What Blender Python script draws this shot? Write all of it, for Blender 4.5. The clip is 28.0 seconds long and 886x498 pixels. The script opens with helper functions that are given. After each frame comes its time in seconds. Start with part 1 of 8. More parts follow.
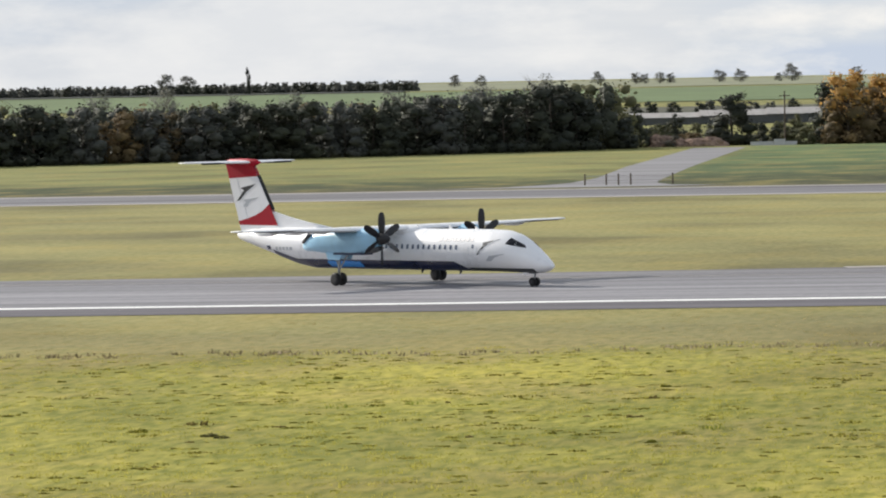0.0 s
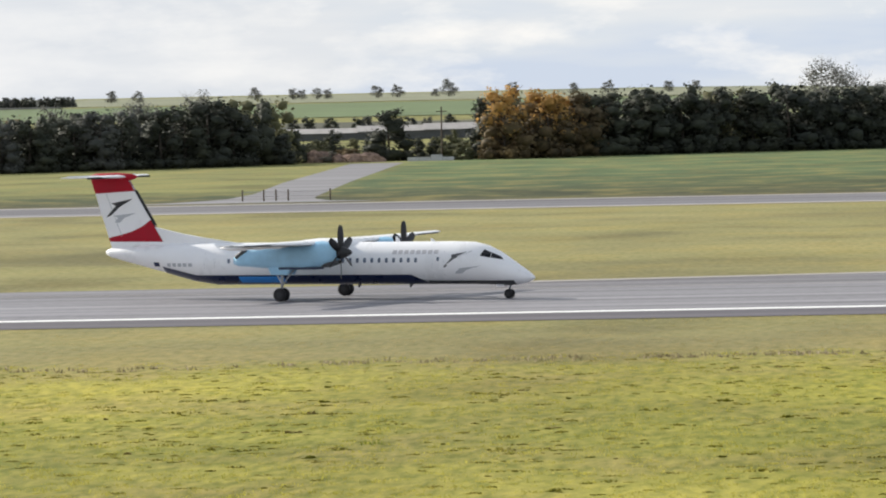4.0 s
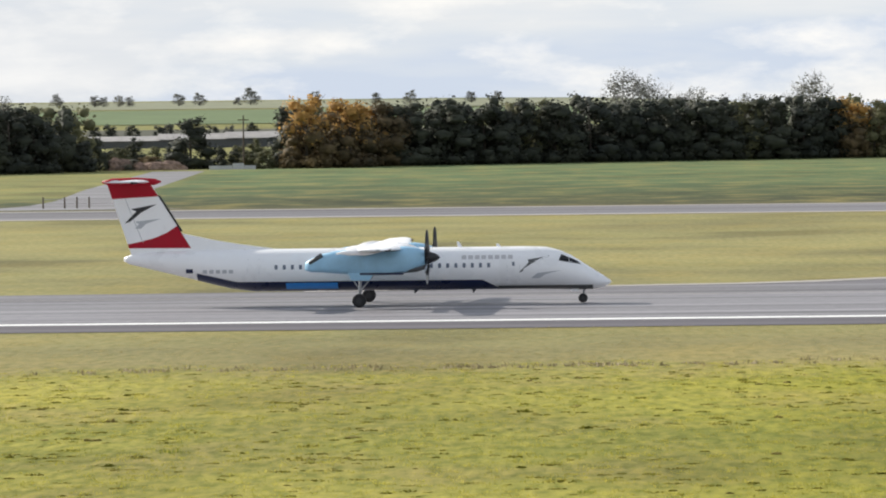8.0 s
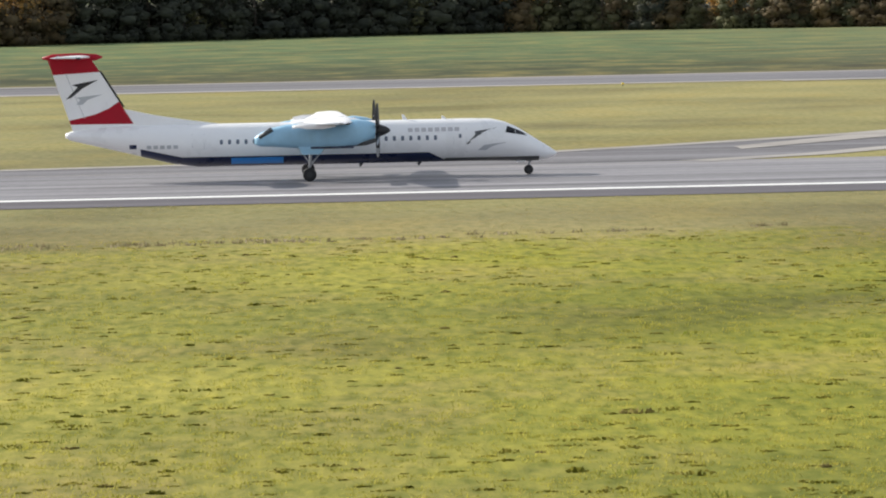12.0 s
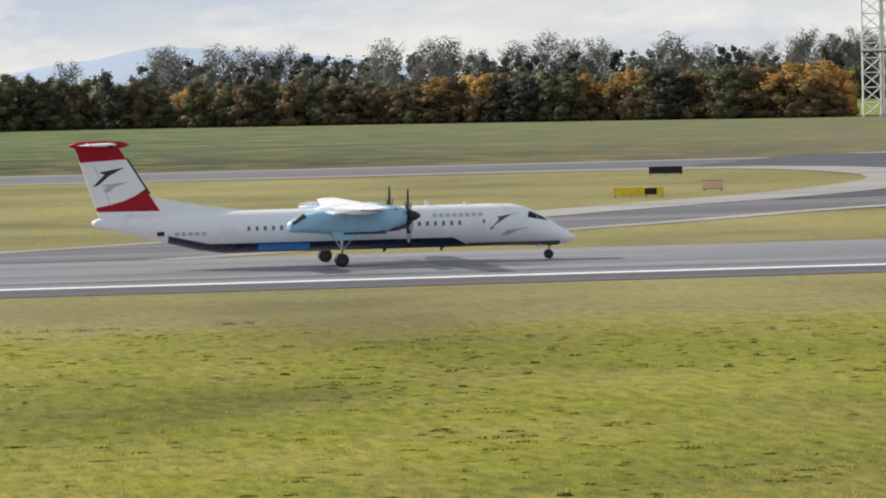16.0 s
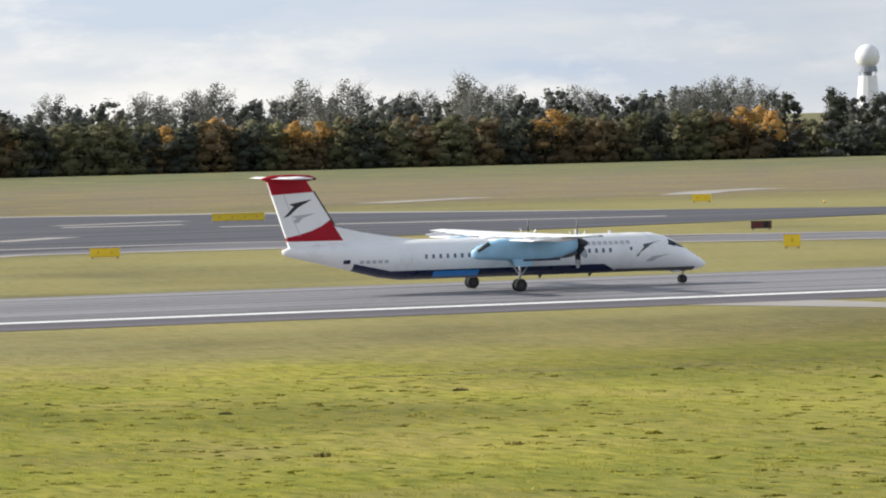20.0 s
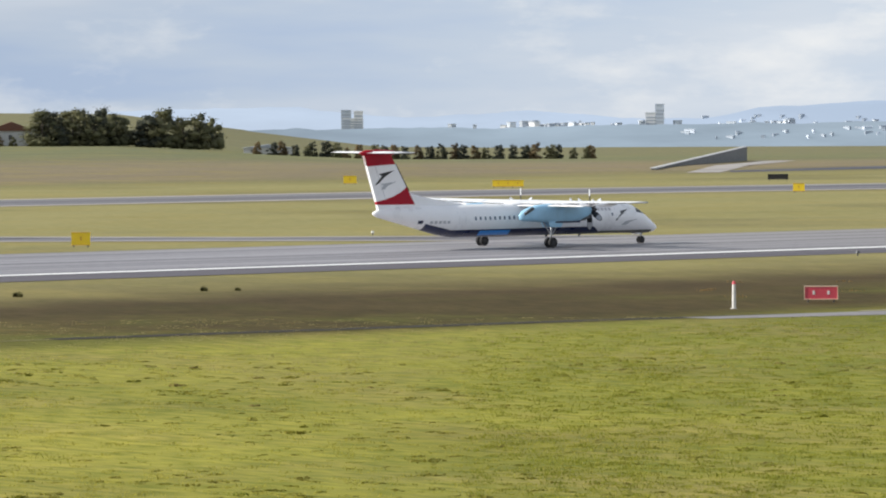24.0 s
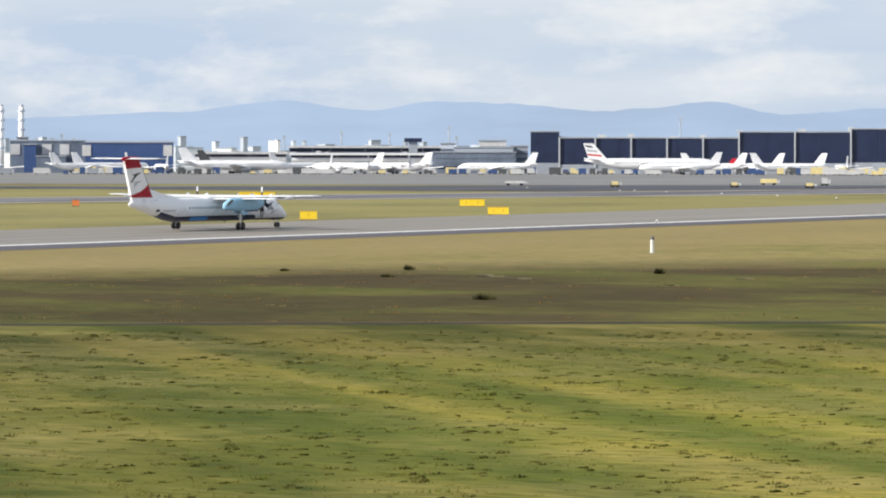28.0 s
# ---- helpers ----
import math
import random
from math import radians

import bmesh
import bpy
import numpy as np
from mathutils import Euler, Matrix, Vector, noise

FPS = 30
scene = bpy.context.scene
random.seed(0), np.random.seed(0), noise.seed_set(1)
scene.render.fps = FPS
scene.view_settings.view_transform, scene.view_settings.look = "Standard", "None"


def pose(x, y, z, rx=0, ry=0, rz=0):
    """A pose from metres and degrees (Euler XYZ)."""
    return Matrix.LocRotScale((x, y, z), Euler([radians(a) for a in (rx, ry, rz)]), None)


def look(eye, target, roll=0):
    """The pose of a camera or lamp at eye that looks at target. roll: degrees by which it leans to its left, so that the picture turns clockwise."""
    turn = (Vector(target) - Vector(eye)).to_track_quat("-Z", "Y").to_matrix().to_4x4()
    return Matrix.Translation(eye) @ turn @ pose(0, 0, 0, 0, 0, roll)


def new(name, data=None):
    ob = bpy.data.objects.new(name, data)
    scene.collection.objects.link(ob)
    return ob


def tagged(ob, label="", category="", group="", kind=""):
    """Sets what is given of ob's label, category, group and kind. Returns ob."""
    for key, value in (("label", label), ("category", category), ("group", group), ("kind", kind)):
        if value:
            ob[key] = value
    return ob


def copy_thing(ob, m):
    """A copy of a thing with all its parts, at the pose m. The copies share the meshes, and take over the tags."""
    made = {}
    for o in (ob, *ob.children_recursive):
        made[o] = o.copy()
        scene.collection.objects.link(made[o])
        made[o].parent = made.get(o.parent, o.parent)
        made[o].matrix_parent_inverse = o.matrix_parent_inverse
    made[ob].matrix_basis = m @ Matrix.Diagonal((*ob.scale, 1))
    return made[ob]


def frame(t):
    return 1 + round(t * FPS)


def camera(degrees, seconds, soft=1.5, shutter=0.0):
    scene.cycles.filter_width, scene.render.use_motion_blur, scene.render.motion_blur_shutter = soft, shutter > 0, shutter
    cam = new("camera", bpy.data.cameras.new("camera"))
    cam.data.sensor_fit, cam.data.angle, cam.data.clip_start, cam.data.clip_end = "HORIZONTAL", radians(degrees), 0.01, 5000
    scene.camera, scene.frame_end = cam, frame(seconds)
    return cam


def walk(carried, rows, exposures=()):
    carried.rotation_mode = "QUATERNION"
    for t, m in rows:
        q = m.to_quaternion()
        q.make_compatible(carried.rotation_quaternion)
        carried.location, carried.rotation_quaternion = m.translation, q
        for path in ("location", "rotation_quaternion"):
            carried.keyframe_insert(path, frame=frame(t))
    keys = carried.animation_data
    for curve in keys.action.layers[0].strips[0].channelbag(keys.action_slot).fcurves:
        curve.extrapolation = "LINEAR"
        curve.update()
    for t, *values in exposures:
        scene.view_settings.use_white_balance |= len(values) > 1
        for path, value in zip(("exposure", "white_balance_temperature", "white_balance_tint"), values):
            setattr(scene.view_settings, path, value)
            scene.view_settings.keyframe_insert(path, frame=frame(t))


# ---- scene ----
cam = camera(10.155, 28.0, soft=2.0)

EYE_HEIGHT = 12.46
# seconds, heading to the right of the runway's normal, tilt, roll, in degrees
VIEW = [
    (0.0, -7.969, -1.790, -1.11), (0.2, -7.324, -1.840, -1.15), (0.3, -7.167, -1.816, -1.18), (0.5, -7.021, -1.980, -1.22),
    (0.7, -7.096, -2.212, -1.16), (1.0, -7.253, -2.216, -1.06), (1.5, -7.140, -2.120, -0.77), (1.7, -7.242, -2.250, -0.83),
    (1.8, -7.190, -2.197, -0.85), (2.0, -6.879, -2.173, -0.91), (2.1, -6.563, -2.098, -0.95), (2.2, -6.067, -2.105, -0.99),
    (2.3, -5.520, -2.245, -1.03), (2.4, -4.866, -2.283, -1.07), (2.5, -4.329, -2.140, -1.11), (2.7, -4.201, -1.771, -1.10),
    (3.0, -4.082, -1.952, -1.08), (3.5, -4.188, -1.922, -1.09), (3.7, -4.230, -1.849, -1.14), (4.0, -4.033, -1.686, -1.21),
    (4.2, -3.758, -1.574, -1.43), (4.5, -3.180, -1.691, -1.77), (5.5, -3.329, -1.746, -1.63), (6.5, -3.465, -1.801, -1.48),
    (6.7, -3.493, -1.656, -1.22), (6.8, -3.463, -1.601, -1.09), (7.0, -3.217, -1.565, -0.83), (7.3, -3.007, -1.416, -0.73),
    (7.5, -2.600, -1.392, -0.66), (7.7, -2.036, -1.347, -0.68), (7.8, -1.854, -1.429, -0.68), (8.0, -1.745, -1.614, -0.70),
    (8.2, -1.754, -1.694, -0.72), (8.3, -1.597, -1.697, -0.74), (8.5, -1.395, -1.966, -0.76), (8.7, -1.051, -1.941, -0.74),
    (8.8, -0.894, -1.942, -0.72), (9.0, -0.897, -2.081, -0.70), (9.5, -0.808, -2.195, -0.74), (9.7, -0.691, -2.211, -0.78),
    (9.8, -0.692, -2.213, -0.81), (10.0, -0.523, -2.624, -0.85), (10.2, 0.551, -2.944, -0.83), (10.5, 1.528, -3.131, -0.81),
    (11.0, 1.853, -3.122, -1.22), (11.5, 1.912, -3.143, -1.40), (12.0, 2.062, -3.093, -1.18), (12.5, 2.145, -2.921, -1.14),
    (13.5, 3.348, -2.768, -1.29), (14.5, 4.867, -2.614, -1.44), (15.0, 5.816, -2.467, -1.51), (15.2, 6.814, -2.346, -1.45),
    (15.3, 6.606, -2.317, -1.43), (15.5, 7.402, -2.254, -1.37), (16.0, 8.221, -2.089, -1.33), (16.2, 8.263, -2.019, -1.33),
    (16.3, 8.394, -2.022, -1.32), (16.5, 9.189, -1.926, -1.32), (16.7, 9.864, -1.901, -1.30), (16.8, 10.180, -1.905, -1.29),
    (17.0, 10.555, -1.827, -1.27), (17.2, 10.888, -1.769, -1.25), (17.3, 11.178, -1.670, -1.24), (17.5, 12.231, -1.106, -1.22),
    (17.7, 13.319, -0.928, -1.27), (17.8, 13.790, -0.965, -1.29), (18.0, 14.270, -1.169, -1.34), (18.5, 15.261, -1.260, -1.32),
    (18.7, 16.352, -1.288, -1.34), (18.8, 16.510, -1.267, -1.36), (19.0, 17.031, -1.356, -1.38), (19.3, 18.980, -1.410, -1.34),
    (19.4, 19.447, -1.525, -1.33), (19.5, 19.888, -1.524, -1.32), (19.7, 20.727, -1.553, -1.32), (19.8, 20.859, -1.529, -1.33),
    (20.0, 21.157, -1.610, -1.33), (20.1, 21.624, -1.615, -1.34), (20.2, 22.040, -1.624, -1.34), (20.3, 22.641, -1.612, -1.35),
    (20.4, 24.081, -1.568, -1.35), (20.5, 25.869, -1.738, -1.36), (20.6, 26.904, -1.768, -1.47), (20.7, 27.783, -2.056, -1.59),
    (20.8, 28.088, -2.200, -1.70), (20.9, 28.242, -2.130, -1.82), (21.0, 28.553, -1.981, -1.93), (21.2, 29.207, -1.501, -1.77),
    (21.3, 29.576, -1.481, -1.68), (21.5, 30.029, -1.412, -1.52), (21.8, 31.701, -1.391, -1.11), (22.0, 32.620, -1.369, -0.84),
    (22.5, 35.042, -1.264, -0.68), (23.5, 38.877, -1.516, -0.43), (24.5, 42.462, -1.769, -0.18), (24.6, 43.510, -1.650, -0.18),
    (24.7, 44.530, -1.571, -0.17), (24.8, 45.416, -1.591, -0.17), (24.9, 46.140, -1.689, -0.16), (25.0, 46.162, -1.748, -0.16),
    (25.1, 46.570, -1.944, -0.20), (25.2, 47.790, -1.925, -0.24), (25.3, 49.533, -1.946, -0.28), (25.4, 51.085, -1.934, -0.28),
    (25.5, 51.873, -1.937, -0.28), (25.6, 52.448, -1.941, -0.27), (25.7, 52.579, -1.994, -0.25), (25.8, 52.632, -1.890, -0.24),
    (25.9, 52.870, -1.707, -0.22), (26.0, 52.928, -1.544, -0.21), (26.2, 53.004, -1.393, -0.15), (26.3, 53.110, -1.420, -0.12),
    (26.5, 53.811, -1.428, -0.06), (26.7, 54.528, -1.447, -0.03), (26.8, 54.686, -1.421, -0.02), (27.0, 54.873, -1.413, 0.01),
    (27.2, 55.368, -1.394, 0.01), (27.3, 55.709, -1.394, 0.02), (27.5, 56.542, -1.405, 0.02), (27.8, 58.218, -1.389, 0.05),
    (28.0, 58.325, -1.496, 0.07),
]


def view(heading, tilt, roll):
    return pose(0, 0, EYE_HEIGHT, 90 + tilt, 0, -heading) @ pose(0, 0, 0, 0, 0, roll)


# the clip's camera meters its picture anew as it pans
METER = [(t, e, 6500 if t < 20 else 6440 if t < 24 else 6380, 10) for t, e in ((0.0, 0.2), (1.0, 0.42), (2.0, 0.28), (4.0, 0.3), (7.0, 0.24), (8.0, 0.32), (9.0, 0.24), (10.0, 0.58), (11.0, 0.46), (12.0, 0.3), (15.0, 0.06), (16.0, 0.08), (17.0, 0.02), (17.5, -0.08), (18.0, 0.2), (19.0, 0.13), (20.0, 0.25), (21.0, 0.34), (22.0, 0.2), (24.5, 0.2), (24.7, -0.08), (24.9, 0.14), (25.0, 0.18), (25.5, 0.1), (26.0, 0.03), (26.5, 0.10), (27.0, 0.13), (28.0, 0.22))]
walk(cam, [(t, view(a, b, c)) for t, a, b, c in VIEW], METER)

# ---- world and sun ----
SUN_FROM = Vector((-7.0, 5.0, 4.1)).normalized()
sun = new("sun", bpy.data.lights.new("sun", "SUN"))
sun.data.energy, sun.data.angle, sun.data.color = 5.0, radians(0.6), (1.0, 0.94, 0.84)
sun.matrix_world = look(SUN_FROM * 100, (0, 0, 0))


def link(tree, a, b):
    tree.links.new(a, b)


def node(tree, kind, **values):
    n = tree.nodes.new(kind)
    for key, value in values.items():
        n.inputs[key.replace("_", " ")].default_value = value
    return n


def math_node(tree, op, a, b=0.0, clamp=False):
    n = tree.nodes.new("ShaderNodeMath")
    n.operation, n.use_clamp = op, clamp
    for i, v in enumerate((a, b)):
        if isinstance(v, (int, float)):
            n.inputs[i].default_value = v
        else:
            link(tree, v, n.inputs[i])
    return n.outputs[0]


def ramp(tree, value, stops, mode="LINEAR"):
    n = tree.nodes.new("ShaderNodeValToRGB")
    n.color_ramp.interpolation = mode
    els = n.color_ramp.elements
    while len(els) < len(stops):
        els.new(0.5)
    for e, (p, c) in zip(els, stops):
        e.position, e.color = p, (*c, 1) if len(c) == 3 else c
    link(tree, value, n.inputs[0])
    return n.outputs[0]


def mix(tree, fac, a, b):
    n = tree.nodes.new("ShaderNodeMix")
    n.data_type = "RGBA"
    for sock, v in ((n.inputs[0], fac), (n.inputs[6], a), (n.inputs[7], b)):
        if isinstance(v, (int, float)):
            sock.default_value = v
        elif isinstance(v, tuple):
            sock.default_value = (*v, 1)
        else:
            link(tree, v, sock)
    return n.outputs[2]


def noise_fac(tree, vector, scale, detail=4.0, rough=0.55):
    n = node(tree, "ShaderNodeTexNoise", Scale=scale, Detail=detail, Roughness=rough)
    if vector is not None:
        link(tree, vector, n.inputs["Vector"])
    return n.outputs["Fac"]


def scaled(tree, vector, sx, sy, sz, shift=(0, 0, 0)):
    n = tree.nodes.new("ShaderNodeMapping")
    n.inputs["Scale"].default_value = (sx, sy, sz)
    n.inputs["Location"].default_value = shift
    link(tree, vector, n.inputs["Vector"])
    return n.outputs[0]


world = bpy.data.worlds.new("sky")
scene.world = world
world.use_nodes = True
wt = world.node_tree
back = wt.nodes["Background"]
sky = wt.nodes.new("ShaderNodeTexSky")
sky.sky_type, sky.sun_disc = "NISHITA", False
sky.sun_elevation = math.asin(SUN_FROM.z)
sky.sun_rotation = math.atan2(SUN_FROM.x, SUN_FROM.y)
way = wt.nodes.new("ShaderNodeTexCoord").outputs["Generated"]
banks = noise_fac(wt, scaled(wt, way, 9, 9, 55, (3.1, 1.7, 0.4)), 1.0, 5.0, 0.5)
puffs = noise_fac(wt, scaled(wt, way, 26, 26, 70, (0.3, 5.2, 2.2)), 1.0, 7.0, 0.6)
grey = ramp(wt, banks, [(0.36, (6.2, 7.1, 8.6)), (0.46, (7.3, 7.9, 8.7)), (0.54, (8.2, 8.5, 8.9)), (0.64, (9.3, 9.4, 9.5))])
white = ramp(wt, math_node(wt, "ADD", math_node(wt, "MULTIPLY", puffs, 0.75), math_node(wt, "MULTIPLY", banks, 0.25)), [(0.49, (0, 0, 0)), (0.56, (0.42, 0.42, 0.42)), (0.64, (0.9, 0.9, 0.9))])
shade = mix(wt, white, grey, (10.4, 10.3, 10.1))
high = wt.nodes.new("ShaderNodeSeparateXYZ")
link(wt, way, high.inputs[0])
cloudy = ramp(wt, high.outputs["Z"], [(0.0, (0.94, 0.94, 0.94)), (0.15, (0.92, 0.92, 0.92)), (0.6, (0.5, 0.5, 0.5))])
clear = mix(wt, cloudy, sky.outputs[0], shade)
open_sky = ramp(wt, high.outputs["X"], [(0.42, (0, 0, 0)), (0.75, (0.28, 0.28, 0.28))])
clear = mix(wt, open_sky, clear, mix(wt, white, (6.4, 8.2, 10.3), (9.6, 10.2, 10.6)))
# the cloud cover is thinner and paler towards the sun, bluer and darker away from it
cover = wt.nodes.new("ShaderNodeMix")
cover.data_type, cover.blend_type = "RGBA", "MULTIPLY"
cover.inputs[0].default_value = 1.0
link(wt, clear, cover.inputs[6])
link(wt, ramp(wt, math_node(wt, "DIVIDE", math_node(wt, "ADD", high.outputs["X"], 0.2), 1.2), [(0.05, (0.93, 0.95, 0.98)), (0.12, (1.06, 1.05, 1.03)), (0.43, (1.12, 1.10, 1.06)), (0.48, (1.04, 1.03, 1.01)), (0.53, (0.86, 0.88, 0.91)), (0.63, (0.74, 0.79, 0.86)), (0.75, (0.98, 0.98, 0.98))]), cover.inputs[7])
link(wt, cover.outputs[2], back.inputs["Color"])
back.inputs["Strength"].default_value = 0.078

# ---- materials ----


def material(name, rough=0.6, metal=0.0, spec=0.5):
    m = bpy.data.materials.new(name)
    m.use_nodes = True
    b = m.node_tree.nodes["Principled BSDF"]
    b.inputs["Roughness"].default_value = rough
    b.inputs["Metallic"].default_value = metal
    b.inputs["Specular IOR Level"].default_value = spec
    return m, m.node_tree, b


def bump(tree, bsdf, height, strength, distance):
    n = node(tree, "ShaderNodeBump", Strength=strength, Distance=distance)
    link(tree, height, n.inputs["Height"])
    link(tree, n.outputs[0], bsdf.inputs["Normal"])


def paint(name, color, rough=0.4, metal=0.0, wear=0.12, scale=1.5, spec=0.5):
    """A painted or plain surface with a faint two-scale mottling and object-to-object variation."""
    m, t, b = material(name, rough, metal, spec)
    co = t.nodes.new("ShaderNodeTexCoord").outputs["Object"]
    a = noise_fac(t, co, scale, 5.0)
    c = noise_fac(t, co, scale * 9, 3.0)
    f = math_node(t, "ADD", math_node(t, "MULTIPLY", a, 0.7), math_node(t, "MULTIPLY", c, 0.3))
    dark = tuple(v * (1 - wear * 2) for v in color)
    light = tuple(min(1.0, v * (1 + wear)) for v in color)
    link(t, ramp(t, f, [(0.3, dark), (0.7, light)]), b.inputs["Base Color"])
    r = ramp(t, a, [(0.3, (rough * 0.8,) * 3), (0.7, (min(1, rough * 1.25),) * 3)])
    link(t, r, b.inputs["Roughness"])
    return m


def leaves(name, base, tip, glow=0.0):
    m, t, b = material(name, 0.75, 0, 0.2)
    geo = t.nodes.new("ShaderNodeNewGeometry")
    info = t.nodes.new("ShaderNodeObjectInfo")
    clump = math_node(t, "MULTIPLY", math_node(t, "SUBTRACT", noise_fac(t, geo.outputs["Position"], 0.36, 4.0, 0.6), 0.32), 2.6, True)
    f = math_node(t, "ADD", math_node(t, "MULTIPLY", geo.outputs["Random Per Island"], 0.05), math_node(t, "ADD", math_node(t, "MULTIPLY", info.outputs["Random"], 0.30), math_node(t, "MULTIPLY", clump, 0.55)))
    link(t, ramp(t, f, [(0.1, base), (0.55, tuple((p + q) / 2 for p, q in zip(base, tip))), (0.95, tip)]), b.inputs["Base Color"])
    if glow:
        thin = t.nodes.new("ShaderNodeBsdfTranslucent")
        link(t, b.inputs["Base Color"].links[0].from_socket, thin.inputs["Color"])
        both = t.nodes.new("ShaderNodeMixShader")
        both.inputs[0].default_value = glow
        link(t, b.outputs[0], both.inputs[1])
        link(t, thin.outputs[0], both.inputs[2])
        link(t, both.outputs[0], t.nodes["Material Output"].inputs["Surface"])
    return m


def blades(name, dark, mid, pale, size):
    """Grass blades, lit as the sward that they make up, in clumps of one tone."""
    m, t, b = material(name, 0.9, 0, 0.0)
    geo = t.nodes.new("ShaderNodeNewGeometry")
    tone = noise_fac(t, scaled(t, geo.outputs["Position"], 1.0 / size, 0.5 / size, 0.0), 1.0, 4.0, 0.6)
    patch_tone = noise_fac(t, scaled(t, geo.outputs["Position"], 0.07, 0.04, 0.0), 1.0, 3.0, 0.5)
    f = math_node(t, "ADD", math_node(t, "ADD", math_node(t, "MULTIPLY", tone, 0.6), math_node(t, "MULTIPLY", patch_tone, 0.3)), math_node(t, "MULTIPLY", geo.outputs["Random Per Island"], 0.1))
    up = t.nodes.new("ShaderNodeCombineXYZ")
    up.inputs[2].default_value = 1.0
    top = t.nodes.new("ShaderNodeBsdfDiffuse")
    thin = t.nodes.new("ShaderNodeBsdfTranslucent")
    both = t.nodes.new("ShaderNodeAddShader")
    for s, part_of in ((top, 0.82), (thin, 0.52)):
        link(t, ramp(t, f, [(0.36, tuple(part_of * v for v in dark)), (0.5, tuple(part_of * v for v in mid)), (0.66, tuple(part_of * v for v in pale))]), s.inputs["Color"])
    link(t, up.outputs[0], top.inputs["Normal"])
    link(t, top.outputs[0], both.inputs[0])
    link(t, thin.outputs[0], both.inputs[1])
    link(t, both.outputs[0], t.nodes["Material Output"].inputs["Surface"])
    return m


M_WHITE = paint("white_aircraft_paint", (0.92, 0.92, 0.93), 0.3, wear=0.02, scale=0.6)
M_NAVY = paint("navy_paint", (0.012, 0.022, 0.075), 0.3, wear=0.1)
M_SKYBLUE = paint("light_blue_paint", (0.35, 0.62, 0.83), 0.35, wear=0.06)
M_BLUE = paint("bright_blue_paint", (0.06, 0.34, 0.88), 0.35, wear=0.05)
M_RED = paint("red_paint", (0.40, 0.006, 0.022), 0.5, wear=0.06, spec=0.25)
M_BLACK = paint("black_rubber", (0.018, 0.018, 0.02), 0.75, wear=0.2, scale=4)
M_BLADE = paint("dark_blade", (0.02, 0.02, 0.023), 0.45, wear=0.2)
M_GREY = paint("grey_metal", (0.42, 0.43, 0.45), 0.45, 0.3, wear=0.1)
M_DARKGREY = paint("dark_grey_metal", (0.10, 0.105, 0.11), 0.55, 0.2, wear=0.15)
M_LOGOGREY = paint("pale_grey_paint", (0.50, 0.52, 0.55), 0.4, wear=0.05)
M_WORD = paint("faint_grey_paint", (0.56, 0.55, 0.57), 0.4, wear=0.05)
M_GLASS = paint("cockpit_glass", (0.014, 0.015, 0.02), 0.3, wear=0.1, spec=0.25)
M_UNDERSIDE = paint("grey_underside_paint", (0.20, 0.21, 0.23), 0.45, wear=0.1)
M_WINDOW = paint("cabin_window_glass", (0.15, 0.18, 0.24), 0.15, wear=0.1)
M_LINE = paint("white_line_paint", (0.88, 0.88, 0.86), 0.7, wear=0.05, scale=0.8)
M_YELLOW = paint("yellow_sign_paint", (0.92, 0.66, 0.03), 0.5, wear=0.05)
M_AMBER = paint("amber_sign_paint", (0.72, 0.40, 0.05), 0.5, wear=0.08)
M_PALEYELLOW = paint("faded_yellow_paint", (0.74, 0.62, 0.30), 0.6, wear=0.1)
M_ORANGE = paint("orange_paint", (0.75, 0.22, 0.06), 0.5, wear=0.08)
M_PEACH = paint("faded_peach_paint", (0.80, 0.56, 0.42), 0.6, wear=0.08)
M_SIGNRED = paint("red_sign_paint", (0.62, 0.07, 0.10), 0.5, wear=0.08)
M_DARKRED = paint("dark_red_sign_paint", (0.10, 0.018, 0.02), 0.5, wear=0.1)
M_POST = paint("white_post", (0.75, 0.74, 0.70), 0.6, wear=0.1)
M_WOOD = paint("weathered_wood", (0.13, 0.10, 0.075), 0.85, wear=0.25, scale=6)
M_BARK = paint("bark", (0.085, 0.07, 0.055), 0.9, wear=0.3, scale=5)
M_CONCRETE = paint("concrete", (0.42, 0.40, 0.38), 0.85, wear=0.15, scale=0.4)
M_FACADE = paint("pale_facade", (0.62, 0.62, 0.62), 0.7, wear=0.15, scale=0.08)
M_FACADEGREY = paint("grey_facade", (0.34, 0.37, 0.42), 0.7, wear=0.15, scale=0.08)
M_BLACKCLAD = paint("black_cladding", (0.014, 0.024, 0.066), 0.4, wear=0.15, scale=0.2)
M_HANGAR = paint("blue_hangar_cladding", (0.04, 0.085, 0.225), 0.5, wear=0.1, scale=0.2)
M_ROOF = paint("red_roof", (0.20, 0.09, 0.06), 0.8, wear=0.2)
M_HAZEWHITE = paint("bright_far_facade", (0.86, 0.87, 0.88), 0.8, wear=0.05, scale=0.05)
# far facades: haze is painted in as a paler, bluer base colour
M_HAZEGREY = paint("haze_grey_far_facade", (0.45, 0.50, 0.57), 0.8, wear=0.08, scale=0.05)
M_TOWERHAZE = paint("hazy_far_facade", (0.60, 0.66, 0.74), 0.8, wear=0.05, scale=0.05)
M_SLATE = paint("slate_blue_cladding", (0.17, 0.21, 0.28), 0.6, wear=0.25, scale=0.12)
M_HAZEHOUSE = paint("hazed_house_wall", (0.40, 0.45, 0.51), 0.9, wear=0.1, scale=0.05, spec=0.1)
# twigs lightened to stand for haze over the bare trees
M_TWIG = paint("grey_twigs", (0.30, 0.29, 0.28), 0.9, wear=0.2, scale=2)
